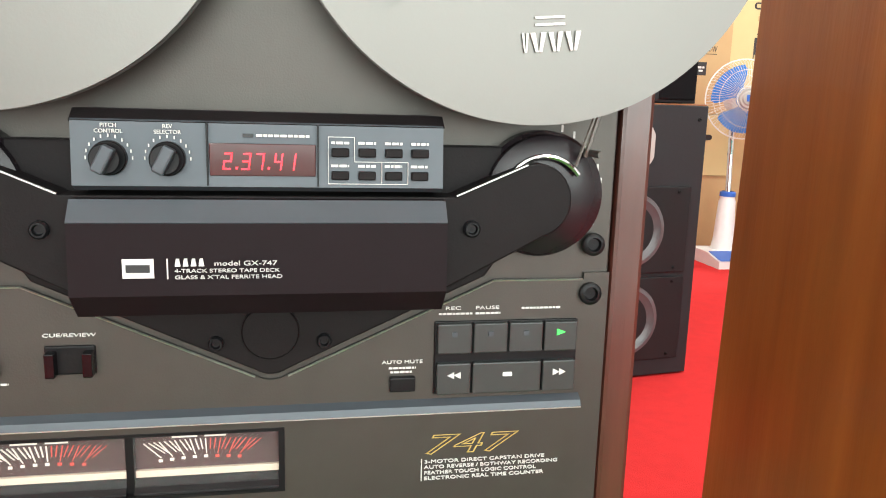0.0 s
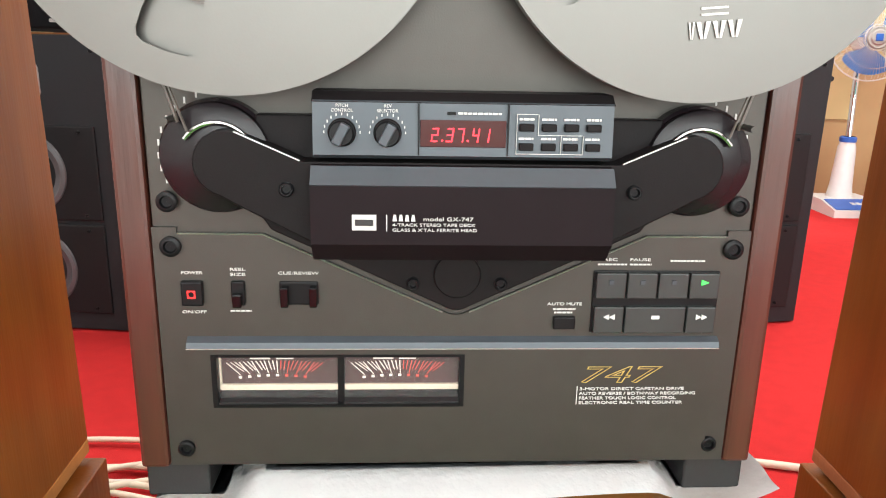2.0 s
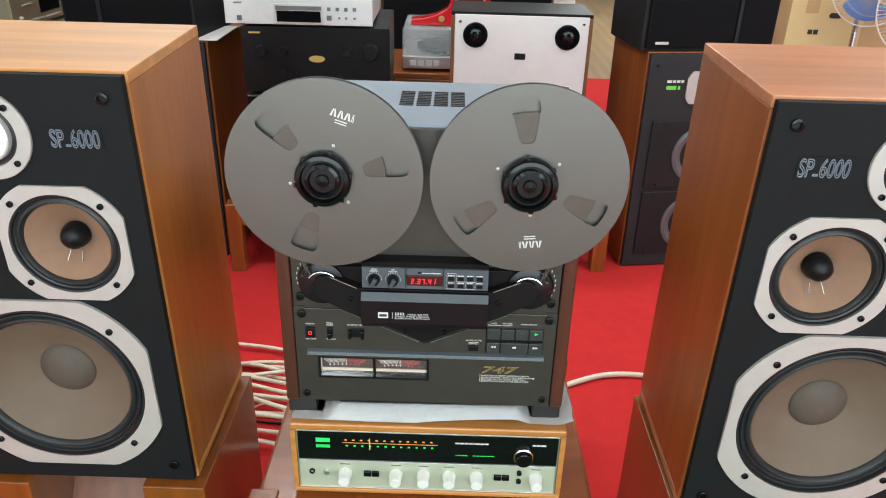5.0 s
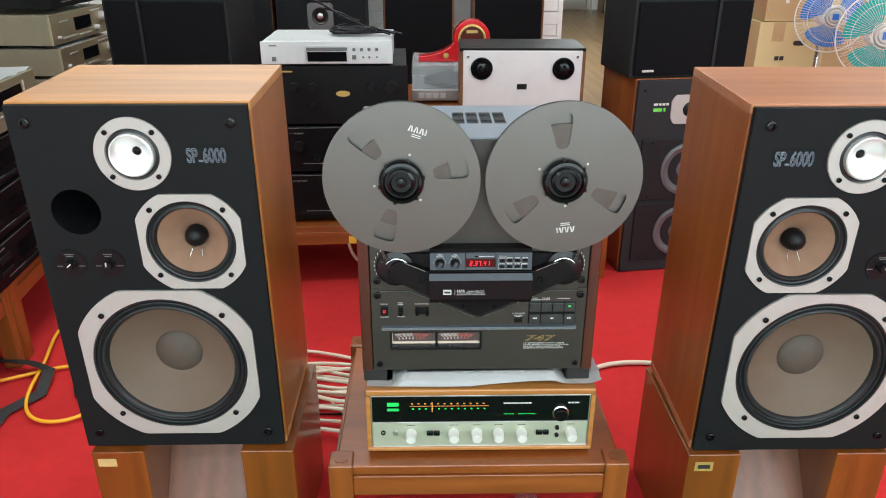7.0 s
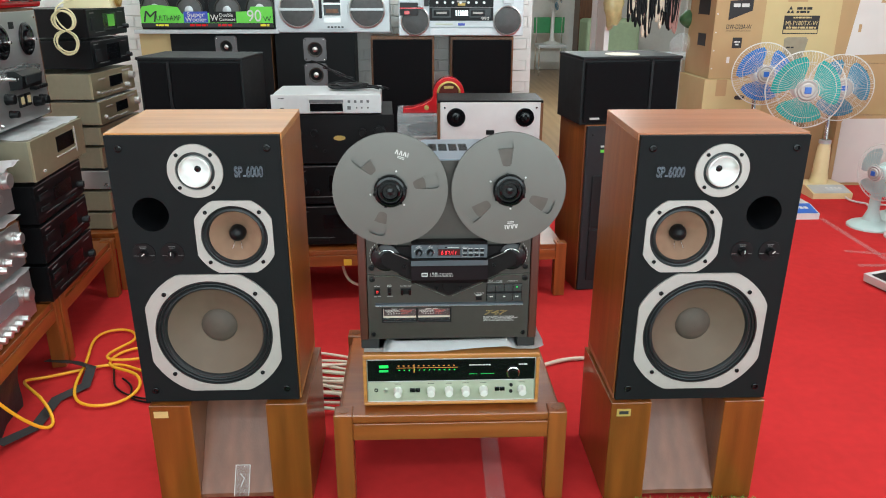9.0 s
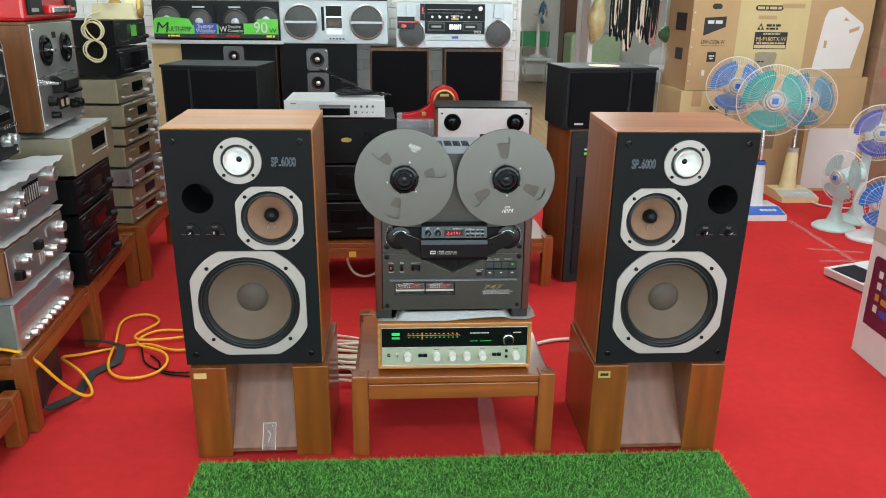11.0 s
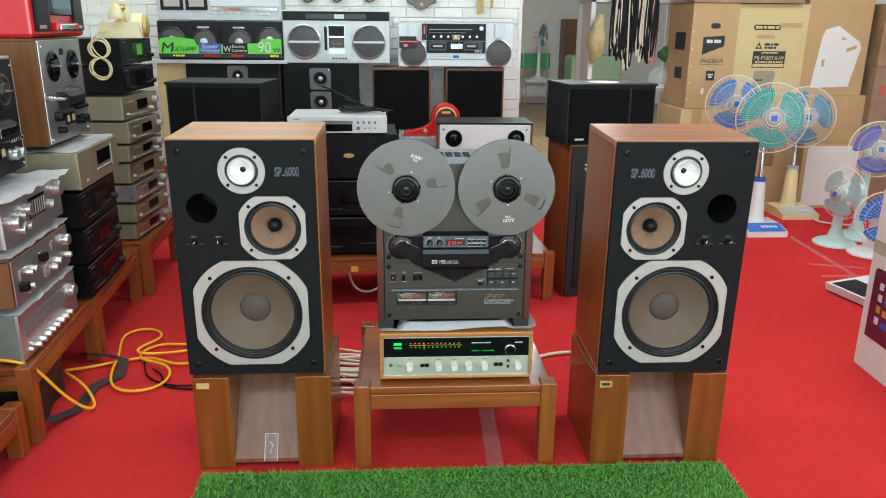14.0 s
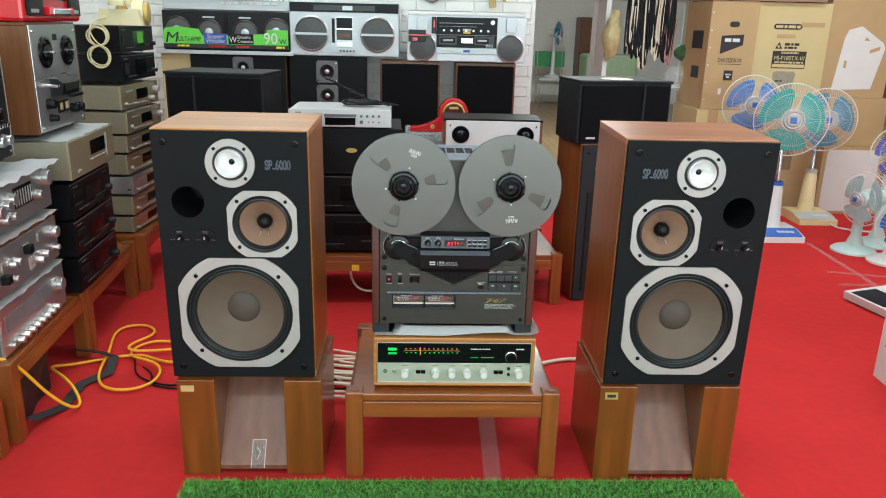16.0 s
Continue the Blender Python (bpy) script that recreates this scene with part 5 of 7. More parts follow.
amp2 = component(R(-1.335, 0.385, 0.432, 94), 0.455, 0.150, 0.33, SILVER, BLACK, "silver amplifier in a walnut case", "amplifier", [(-0.17, 0.045, 0.011), (-0.13, 0.045, 0.011), (-0.10, 0.09, 0.012), (-0.13, 0.09, 0.010), (0.06, 0.045, 0.011), (0.10, 0.055, 0.012), (0.19, 0.105, 0.020), (0.19, 0.05, 0.010)], [], [(-0.17, 0.095, 0.03, 0.03), (-0.01, 0.105, 0.034, 0.03), (0.09, 0.115, 0.03, 0.028), (0.0, 0.05, 0.003, 0.04), (0.015, 0.05, 0.003, 0.04), (0.03, 0.05, 0.003, 0.04)], "stacked amplifiers", sides=WALNUT, trim=ALU)
for x, z in ((-0.185, 0.060), (-0.02, 0.105)):
    part("black_knob", box(x - 0.014, x + 0.014, -0.028, -0.004, z - 0.014, z + 0.014, 0.003), BLACK, amp2, "square black knob")
towel("towel", -0.24, 0.24, -0.014, 0.30, 0.600, R(-1.335, 0.385, 0, 94))
component(R(-1.338, 0.385, 0.614, 94), 0.465, 0.150, 0.33, SILVER, GUNMETAL_TOP, "silver amplifier with sliders and a big volume knob", "amplifier", [(-0.16, 0.075, 0.020), (-0.11, 0.085, 0.014), (-0.07, 0.095, 0.018), (-0.13, 0.045, 0.013), (-0.08, 0.045, 0.013), (0.115, 0.07, 0.014), (0.19, 0.11, 0.026)], [(-0.04, 0.09, 0.055, 0.12)], [(-0.03 + 0.018 * i, 0.085, 0.004, 0.05) for i in range(7)], "stacked amplifiers", trim=ALU)
towel("towel", -0.25, 0.24, -0.05, 0.25, 0.772, R(-1.345, 0.385, 0, 94), wave=0.014)
reel_deck(R(-1.405, 0.345, 0.790, 95), 0.42, 0.375, 0.20, BOXGREY, RING, "black-faced upright tape deck in a pale metal frame", 0.27, 0.10, GUNMETAL)

# second rack: black stack, champagne power amplifier, silver deck, red radio
for i in range(3):
    component(R(-1.345, 0.915, 0.256 + 0.139 * i, 94), 0.43, 0.137, 0.36, BLACKFACE, BLACK, "black cassette deck in a black stack", "cassette deck", [(0.16, 0.05, 0.012), (0.19, 0.05, 0.008)], [(-0.06, 0.10, 0.05, 0.10)], [(-0.15, 0.05, 0.07, 0.012), (-0.15, 0.09, 0.07, 0.02), (0.02, 0.025, 0.2, 0.008)], "black stack", trim=BOXGREY)
component(R(-1.335, 0.945, 0.676, 94), 0.475, 0.142, 0.40, CHAMP, CHAMP_D, "champagne-gold power amplifier with a meter window", "power amplifier", [], [(-0.03, 0.13, 0.065, 0.118)], [(0.05, 0.05, 0.18, 0.004), (0.145, 0.08, 0.004, 0.09), (-0.16, 0.03, 0.02, 0.008)], "champagne units", trim=RING)
towel("towel", -0.23, 0.235, -0.002, 0.34, 0.823, R(-1.338, 0.945, 0, 94))
reel_deck(R(-1.425, 0.930, 0.832, 94), 0.440, 0.385, 0.26, SILVER, WALNUT, "silver upright tape deck in a walnut case", 0.285, 0.100)

# third rack: champagne stack, two black units, cream telephone
z = 0.264
for i, h in enumerate((0.084, 0.098, 0.092, 0.102, 0.086, 0.106, 0.116)):
    row = [(-0.17, h * 0.35, 0.008), (0.18, h * 0.55, 0.015)] if i % 2 else [(0.17, h * 0.62, 0.017), (-0.17, h * 0.28, 0.006), (0.115, h * 0.3, 0.010)]
    keys = [(-0.13 + 0.028 * k, h * 0.22, 0.022, 0.007) for k in range(4)] + [(0.03, h * 0.20, 0.09, 0.006), (-0.12, h * 0.72, 0.06, 0.005)] + [(0.10 + 0.022 * k, h * 0.85, 0.012, 0.006) for k in range(4)]
    silver = i == 2
    component(R(-1.415 + 0.006 * (i % 3), 1.715, z, 88 + (i % 3 - 1) * 0.8), 0.43, h - 0.003, 0.36, SILVER if silver else CHAMP, SILVER if silver else CHAMP_D, "%s stereo unit in a tall stack" % ("dull silver" if silver else "champagne-gold"), "stereo unit", row, [(-0.045, 0.085, h * 0.36, h * 0.76)], keys, "champagne units", trim=RING)
    z += h
towel("towel", -0.20, 0.21, -0.012, 0.30, z - 0.1195, R(-1.415, 1.715, 0, 88), thick=0.006, wave=0.003)
for i in range(2):
    u = component(R(-1.415, 1.735, 0.955 + 0.126 * i, 89), 0.41, 0.122, 0.32, BLACKFACE, BLACK, "glossy black stereo unit on a champagne stack", "stereo unit", [(0.17, 0.04, 0.01)], [(-0.05, 0.09, 0.03, 0.10)], [(-0.15, 0.06, 0.05, 0.05)], "black stack", trim=BOXGREY)
part("lit_label", plate(0.00, 0.07, 0.045, 0.095, -0.0056), GREENPRINT, u, "green label")

# ---- telephone ----
tel = thing("telephone", R(-1.47, 1.74, 1.204, 100), "cream antique-style telephone on the black units", "telephone")
part("body", xprism([(-0.10, 0), (-0.085, 0.07), (0.075, 0.07), (0.09, 0)], -0.11, 0.11), CREAMP, tel, "cream plastic body")
part("dial", lathe([(0.052, -0.03), (0.052, -0.045), (0.035, -0.05), (0.0004, -0.05)], 0.01, -0.07, 0.055, seg=32), GOLD, tel, "brass rotary dial", True)
part("dial_boss", lathe([(0.058, 0.02), (0.056, -0.028), (0.0004, -0.028)], 0.01, -0.07, 0.055, seg=32), CREAMP, tel, smooth=True)
part("cradle", lathe([(0.03, 0.07), (0.018, 0.09), (0.014, 0.12), (0.03, 0.135), (0.012, 0.15)], 0, 0, 0, "z", 20), GOLD, tel, "brass cradle", True)
part("handset", rod((-0.12, 0, 0.155), (0.12, 0, 0.155), 0.014, 14), CREAMP, tel, "cream handset")
for q in (-1, 1):
    part("cup", lathe([(0.034, 0.085), (0.036, 0.10), (0.022, 0.135), (0.012, 0.155)], q * 0.115, 0, 0, "z", 20), CREAMP, tel, smooth=True)
pts = []
for k in range(7):
    for i in range(16):
        a = 2 * math.pi * i / 16
        up = 1 if k % 2 == 0 else -1
        rr = 0.044 + 0.012 * noise.noise((k * 2.37 + 0.5, 0.15 * i, 1.3))
        pts.append((-1.497 + rr * math.sin(a) * (1 if up > 0 else -1) + 0.016 * noise.noise((k * 3.3 + 0.4, 1.5, 2.5)), 1.512 - 0.004 * k * 0.5, 1.118 + up * (rr * 1.0 - rr * math.cos(a)) * 0.95))
cable("coiled_cable", [(-1.50, 1.62, 1.235), (-1.53, 1.55, 1.23), (-1.545, 1.51, 1.18)] + pts, 0.0032, CREAMP, "cream telephone cord hanging in a figure of eight")

# ---- radios ----
SILV = mat("silver_plastic", (0.50, 0.53, 0.55), 0.38, 0.3, 0.04, 30)
def boombox(m, w, h, d, label, face, cones, middle, top_bar, handle=None, category="radio cassette", rings=None):
    u = thing("radio_cassette", m, label, category, "radio cassettes on the wall row")
    part("body", box(-w / 2, w / 2, 0, d, 0, h, 0.006), face, u, "plastic body")
    if top_bar:
        part("tuner_band", box(-w / 2 + 0.004, w / 2 - 0.004, -0.004, 0.004, h - top_bar, h - 0.008, 0.002), BOXGREY, u, "dark tuner band")
        part("tuner_window", box(-w * 0.28, w * 0.28, -0.006, -0.003, h - top_bar * 0.85, h - top_bar * 0.35), GLOSS, u)
        part("tuner_needle", box(-0.01, 0.05, -0.0075, -0.005, h - top_bar * 0.8, h - top_bar * 0.4), SILV, u)
    for x, z, r in cones:
        part("speaker_ring", lathe([(r * 1.08, 0), (r * 1.08, -0.008), (r, -0.012), (r * 0.95, -0.004)], x, 0, z, seg=48), rings or ALU, u, "metal speaker ring", True)
        part("speaker_mesh", lathe([(r * 0.96, -0.004), (r * 0.6, -0.010), (0.0004, -0.012)], x, 0, z, seg=48), mat("grey_speaker_mesh", (0.085, 0.085, 0.085), 0.5, 0.4, 0.2, 400, 0.3, 900) if "grey_speaker_mesh" not in bpy.data.materials else bpy.data.materials["grey_speaker_mesh"], u, "grey metal mesh", True)
        if rings:
            part("speaker_cap", lathe([(r * 0.34, -0.0115), (r * 0.2, -0.018), (0.0004, -0.020)], x, 0, z, seg=24), SILV, u, "small grey cap", True)
    for i, (x0, x1, z0, z1, mt) in enumerate(middle):
        part("panel", box(x0, x1, -0.007 - 0.0006 * i, 0.002, z0, z1, 0.001), mt, u)
    if handle:
        part("handle", rod((-w / 2 - 0.01, 0.02, h + 0.012), (w / 2 + 0.01, 0.02, h + 0.012), 0.013, 14), handle, u, "thick handle")
        for q in (-1, 1):
            part("handle_end", lathe([(0.018, -0.02), (0.024, 0.0), (0.018, 0.03)], q * (w / 2 + 0.008), 0.02, h, "z", 14), handle, u)
    return u


WHITEISH = mat("pale_silver_plastic", (0.62, 0.66, 0.69), 0.4, 0.15, 0.04, 30)
SHELF_Y = 2.80
# row of speakers along the wall, on a long bench
bench(pose(-0.55, 2.775, 0), 2.35, 0.32, 0.40, "long wooden bench along the brick wall")
bookshelf(pose(-1.195, SHELF_Y, 0.406), 0.58, 0.63, 0.25, BAFFLE, WALNUT, "dark loudspeaker with a small grey tweeter plate", [(0.03, 0.555, 0.036, 0.062), (0, 0.25, 0.13, 0)])
bookshelf(pose(-0.655, SHELF_Y, 0.406), 0.462, 0.632, 0.25, BAFFLE, BOXGREY, "black loudspeaker with two square tweeters", [(0.0, 0.54, 0.044, 0.066), (0.0, 0.395, 0.044, 0.066), (0, 0.17, 0.12, 0)])
bookshelf(pose(-0.145, SHELF_Y, 0.406), 0.372, 0.614, 0.25, CLOTH_BLACK, WALNUT, "walnut loudspeaker with a black cloth grille", frame=True)
bookshelf(pose(0.322, SHELF_Y, 0.406), 0.372, 0.612, 0.25, CLOTH_BLACK, WALNUT, "walnut loudspeaker with a black cloth grille", frame=True)
boombox(pose(-0.545, SHELF_Y, 1.040), 0.66, 0.318, 0.16, "large silver radio cassette with four half-round grilles", SILV, [(-0.20, 0.13, 0.098), (0.20, 0.13, 0.098)],
        [(-0.088, 0.088, 0.02, 0.235, SILV), (-0.052, 0.052, 0.090, 0.230, ALU), (-0.048, 0.048, 0.165, 0.225, BOXGREY), (-0.048, 0.048, 0.095, 0.155, GLOSS), (-0.035, 0.035, 0.108, 0.132, WALNUT), (-0.048, 0.048, 0.055, 0.085, ALU), (-0.075, -0.058, 0.08, 0.22, BOXGREY)] + [(-0.03 + 0.02 * i, -0.018 + 0.02 * i, 0.028, 0.036, BLACK) for i in range(5)] + [(-0.30, -0.10, 0.122, 0.136, SILV), (0.10, 0.30, 0.122, 0.136, SILV)], 0.062)
bb = boombox(pose(0.198, SHELF_Y, 1.022), 0.725, 0.268, 0.16, "pale silver radio cassette with a black centre panel", WHITEISH, [(-0.268, 0.085, 0.078), (0.268, 0.085, 0.078)],
        [(-0.185, 0.185, 0.085, 0.262, BLACK), (-0.175, 0.13, 0.215, 0.245, BOXGREY), (-0.175, 0.175, 0.165, 0.205, BOXGREY), (-0.17, -0.06, 0.10, 0.155, GLOSS), (0.045, 0.17, 0.10, 0.155, GLOSS), (-0.16, -0.07, 0.112, 0.142, BOXGREY), (0.055, 0.135, 0.112, 0.142, BOXGREY), (-0.022, 0.022, 0.168, 0.182, GOLD), (-0.026, 0.026, 0.186, 0.196, RING), (-0.170, 0.10, 0.226, 0.229, SILV), (-0.170, 0.06, 0.208, 0.2095, SILV), (-0.185, 0.185, 0.158, 0.160, SILV), (-0.145, -0.085, 0.122, 0.134, RING), (0.066, 0.124, 0.122, 0.134, RING)] + [(-0.034 + 0.0125 * i, -0.025 + 0.0125 * i, 0.112, 0.142, CHROME) for i in range(6)] + [(-0.185, 0.185, 0.05, 0.08, SILV), (-0.18, 0.18, 0.006, 0.045, WHITEISH), (-0.02, 0.02, 0.058, 0.072, BLUEPRINT), (-0.15, -0.05, 0.062, 0.070, GREENISH), (-0.30, -0.24, 0.18, 0.262, SILV), (0.24, 0.30, 0.18, 0.262, SILV), (-0.355, -0.25, 0.115, 0.185, BLACKINK), (-0.355, -0.22, 0.150, 0.158, RED), (-0.215, -0.188, 0.165, 0.262, BLACKINK), (-0.33, -0.30, 0.12, 0.14, RED), (-0.205, -0.195, 0.20, 0.245, RED)], 0, WHITE)
lettering("model_number", "990", 0.026, 0.115, -0.0125, 0.088, INK, bb, width=0.045)
for i in range(7):
    knob(bb, -0.14 + 0.045 * i, -0.008, 0.185, 0.007, 0.01, ALU)
knob(bb, 0.155, -0.008, 0.235, 0.013, 0.014, ALU)

# shelf with the promotional radio and the silver tuner deck above
shelf = thing("shelf", pose(-1.255, 2.78, 1.036), "grey metal shelf board under the promotional radio", "shelf")
part("board", box(-0.42, 0.40, 0, 0.32, 0, 0.022, 0.002), SILV, shelf)
part("support", box(-0.41, -0.36, 0.28, 0.32, -1.036, 0), CARTON_L, shelf)
part("support", box(-0.41, -0.15, 0.05, 0.07, -0.63, 0), CARTON_L, shelf, "pale wooden side panel")
pr = boombox(pose(-1.255, SHELF_Y, 1.059), 0.755, 0.228, 0.16, "black radio cassette behind a bright green promotional card", BOXGREY, [(-0.29, 0.115, 0.075), (-0.10, 0.105, 0.07), (0.115, 0.105, 0.07), (0.30, 0.115, 0.075)], [(-0.01, 0.01, 0.03, 0.21, BLACK)] + [(x - 0.035, x + 0.035, 0.186, 0.196, SILV) for x in (-0.10, 0.115)], 0, rings=GUNMETAL)
part("promo_card", prism([(-0.372, 0.012), (0.372, 0.012), (0.372, 0.125), (0.25, 0.125), (0.24, 0.10), (-0.14, 0.085), (-0.16, 0.122), (-0.29, 0.135), (-0.36, 0.125), (-0.372, 0.10)], -0.020, -0.016), GREENPRINT, pr, "green printed card")
part("card_band", plate(-0.372, 0.372, 0.012, 0.036, -0.020), BLACKINK, pr)
part("card_field", plate(-0.13, 0.005, 0.038, 0.098, -0.020), BLUEPRINT, pr)
part("card_field", plate(0.015, 0.165, 0.038, 0.098, -0.020), BOXGREY, pr)
lettering("card_print", "M", 0.088, -0.365, -0.0225, 0.042, BLACKINK, pr, width=0.08, shear=0.2)
lettering("card_print", "ULTI-AMP", 0.040, -0.285, -0.0225, 0.050, BLACKINK, pr, width=0.135)
lettering("card_print", "Super", 0.034, -0.112, -0.0225, 0.071, INK, pr, width=0.10)
lettering("card_print", "Woofer", 0.034, -0.122, -0.0225, 0.044, INK, pr, width=0.12)
lettering("card_print", "W", 0.048, 0.02, -0.0225, 0.048, INK, pr, width=0.045)
lettering("card_print", "Double", 0.026, 0.070, -0.0225, 0.071, INK, pr, width=0.075)
lettering("card_print", "Cassette", 0.024, 0.068, -0.0225, 0.048, INK, pr, width=0.09)
lettering("card_print", "90", 0.090, 0.225, -0.0225, 0.045, INK, pr, width=0.08)
lettering("card_print", "W", 0.040, 0.318, -0.0225, 0.045, BLACKINK, pr, width=0.045)
bars([(-0.29, -0.22, 0.024, 0.010), (0.30, 0.35, 0.024, 0.012)], -0.0208, mat("yellow_print", (0.8, 0.7, 0.03), 0.5), pr)
bars([(-0.10, 0.0, 0.024, 0.012), (0.06, 0.14, 0.024, 0.012)], -0.0208, RED, pr)
boombox(pose(-1.25, SHELF_Y + 0.01, 1.290), 0.75, 0.20, 0.16, "silver double cassette tuner on the promotional radio", SILV, [], [(-0.35, -0.215, 0.06, 0.16, BOXGREY), (-0.20, -0.07, 0.06, 0.16, BOXGREY), (-0.33, -0.235, 0.08, 0.125, RING), (-0.18, -0.09, 0.08, 0.125, RING), (-0.05, 0.36, 0.085, 0.17, WHITEISH), (-0.04, 0.35, 0.06, 0.078, CHROME), (-0.36, 0.36, 0.004, 0.03, SILV)] + [(-0.04 + 0.045 * i, -0.015 + 0.045 * i, 0.036, 0.048, ALU) for i in range(8)], 0)
rb = thing("radio_cassette", R(-1.42, 0.955, 1.219, 94), "glossy red radio cassette with black speakers on a tape deck", "radio cassette", "radio cassettes on the wall row")
part("body", box(-0.26, 0.26, 0.0, 0.20, 0, 0.26, 0.012), RED, rb, "glossy red body")
for x0, x1 in ((-0.235, -0.115), (0.135, 0.235)):
    part("speaker_grille", box(x0, x1, -0.012, 0.002, 0.02, 0.25, 0.004), BLACK, rb, "black speaker grille")
    part("silver_label", plate(x0 + 0.012, x0 + 0.075, 0.03, 0.042, -0.012), ALU, rb)
part("cassette_window", box(-0.10, 0.12, -0.010, 0.002, 0.075, 0.25, 0.004), GLOSS, rb, "dark cassette window")
# teal sheet paints a glint onto the dark window
part("cassette_glint", box(-0.08, 0.10, -0.012, -0.009, 0.10, 0.22), mat("teal_glint", (0.06, 0.12, 0.12), 0.2), rb)
part("key_row", box(-0.10, 0.12, -0.030, 0.002, 0.02, 0.05, 0.006), RED, rb)
part("lens_bar", box(-0.08, 0.08, -0.034, -0.028, 0.024, 0.046, 0.004), CHROME, rb)

# ---- stack on the back bench ----
BX = -0.386
AMPK = [(-0.165, 0.135, 0.016), (-0.10, 0.135, 0.014), (0.095, 0.135, 0.014), (0.165, 0.135, 0.024), (-0.10, 0.075, 0.009), (-0.06, 0.06, 0.006), (0.07, 0.06, 0.006)]
amp = component(pose(BX, 1.315, 0.598, 0, 0, 2), 0.445, 0.205, 0.38, BLACK, BLACK, "big black amplifier with an oval gold badge", "amplifier", AMPK, group="black stack", trim=BLACK)
part("badge", prism([(0.001 + 0.024 * math.cos(a / 16 * math.pi), 0.112 + 0.010 * math.sin(a / 16 * math.pi)) for a in range(32)], -0.007, -0.003), GOLD, amp, "oval gold badge")
part("maker_mark", plate(-0.20, -0.165, 0.185, 0.190, -0.004), GOLD, amp)
component(pose(BX, 1.315, 0.427, 0, 0, 2), 0.445, 0.170, 0.38, BLACKFACE, BLACK, "black tape deck in the back stack", "cassette deck", [(-0.16, 0.10, 0.018), (0.17, 0.05, 0.01), (-0.10, 0.06, 0.01)], [(-0.05, 0.12, 0.06, 0.13)], [(-0.19, 0.145, 0.03, 0.006), (0.05, 0.03, 0.15, 0.01)], "black stack", trim=BLACK)
component(pose(BX, 1.315, 0.247, 0, 0, 2), 0.445, 0.178, 0.38, BLACKFACE, BLACK, "black stereo unit at the bottom of the stack", "stereo unit", [(0.16, 0.06, 0.014), (0.12, 0.03, 0.008)], [(-0.08, 0.08, 0.08, 0.14)], [(-0.19, 0.15, 0.03, 0.006), (-0.12, 0.03, 0.12, 0.01), (0.19, 0.015, 0.02, 0.004)], "black stack", trim=BLACK)
cd = component(pose(-0.43, 1.300, 0.804, 0, 0, 1), 0.436, 0.082, 0.30, SILVER_L, SILVER_L, "silver disc player on the black amplifier", "disc player", [], [(-0.065, 0.065, 0.016, 0.048)], [(-0.175, 0.025, 0.014, 0.014), (0.0, 0.056, 0.135, 0.012), (0.09, 0.055, 0.010, 0.010), (0.115, 0.055, 0.010, 0.010), (0.14, 0.055, 0.010, 0.010), (0.165, 0.055, 0.010, 0.010), (0.09, 0.03, 0.014, 0.014), (0.12, 0.03, 0.006, 0.006), (0.14, 0.03, 0.006, 0.006), (0.165, 0.03, 0.006, 0.006)], trim=PLATEGREY)
part("tray_frame", box(-0.072, 0.072, -0.0050, -0.003, 0.010, 0.068, 0.001), ALU, cd, "bright tray frame")
part("maker_mark", plate(-0.19, -0.165, 0.066, 0.070, -0.004), PLATEGREY, cd)
random.seed(4)
for k in range(3):
    pts = [(-0.52 + 0.05 * k, 1.60, 0.99 - 0.03 * k), (-0.47 + 0.05 * k, 1.55, 0.985 - 0.03 * k), (-0.40 + 0.05 * k, 1.52, 0.93)]
    for i in range(16):
        a = 2.1 * i + k
        pts.append((-0.36 + 0.13 * math.cos(a) + random.uniform(-0.03, 0.03), 1.45 + 0.05 * math.sin(a) + random.uniform(-0.02, 0.02), 0.892 + random.uniform(0, 0.022)))
    pts += [(-0.25 + 0.03 * k, 1.42, 0.90), (-0.225 + 0.02 * k, 1.40, 0.895)]
    cable("loose_cable", pts, 0.0038, BLACK, "tangled thin black cable on the disc player")
reel_deck(pose(0.247, 1.50, 0.246, 0, 0, -1), 0.455, 0.586, 0.24, mat("white_deck_face", (0.64, 0.62, 0.62), 0.4, 0.2, 0.04, 30), WALNUT, "white-faced upright tape deck with walnut sides on the bench", 0.515, 0.148, GLOSS, low=False)
bench(pose(0.02, 1.84, 0), 0.60, 0.46, 0.55, "tall wooden stand behind the tape deck")
tt = thing("turntable", pose(0.035, 1.88, 0.552), "silver turntable under a clear dust cover", "turntable")
part("plinth", box(-0.20, 0.20, 0, 0.34, 0.008, 0.055, 0.004), SILVER, tt, "silver plinth")
part("platter", lathe([(0.15, 0.056), (0.15, 0.072), (0.005, 0.074)], 0, 0.17, 0, "z", 48), BLACK, tt, "round platter")
for x0, x1, y0, y1, z0, z1 in ((-0.198, 0.198, 0.004, 0.008, 0.056, 0.150), (-0.198, 0.198, 0.332, 0.336, 0.056, 0.150), (-0.198, -0.194, 0.008, 0.332, 0.056, 0.150), (0.194, 0.198, 0.008, 0.332, 0.056, 0.150), (-0.198, 0.198, 0.004, 0.336, 0.150, 0.154)):
    part("dust_cover", box(x0, x1, y0, y1, z0, z1), CLEAR, tt, "clear plastic cover")
for i in range(4):
    part("key", box(-0.17 + 0.03 * i, -0.148 + 0.03 * i, -0.004, 0.001, 0.02, 0.04, 0.001), WHITE, tt)
ck = thing("mantel_clock", pose(0.02, 1.96, 0.707), "glossy red mantel clock with a gold-rimmed dial", "clock")
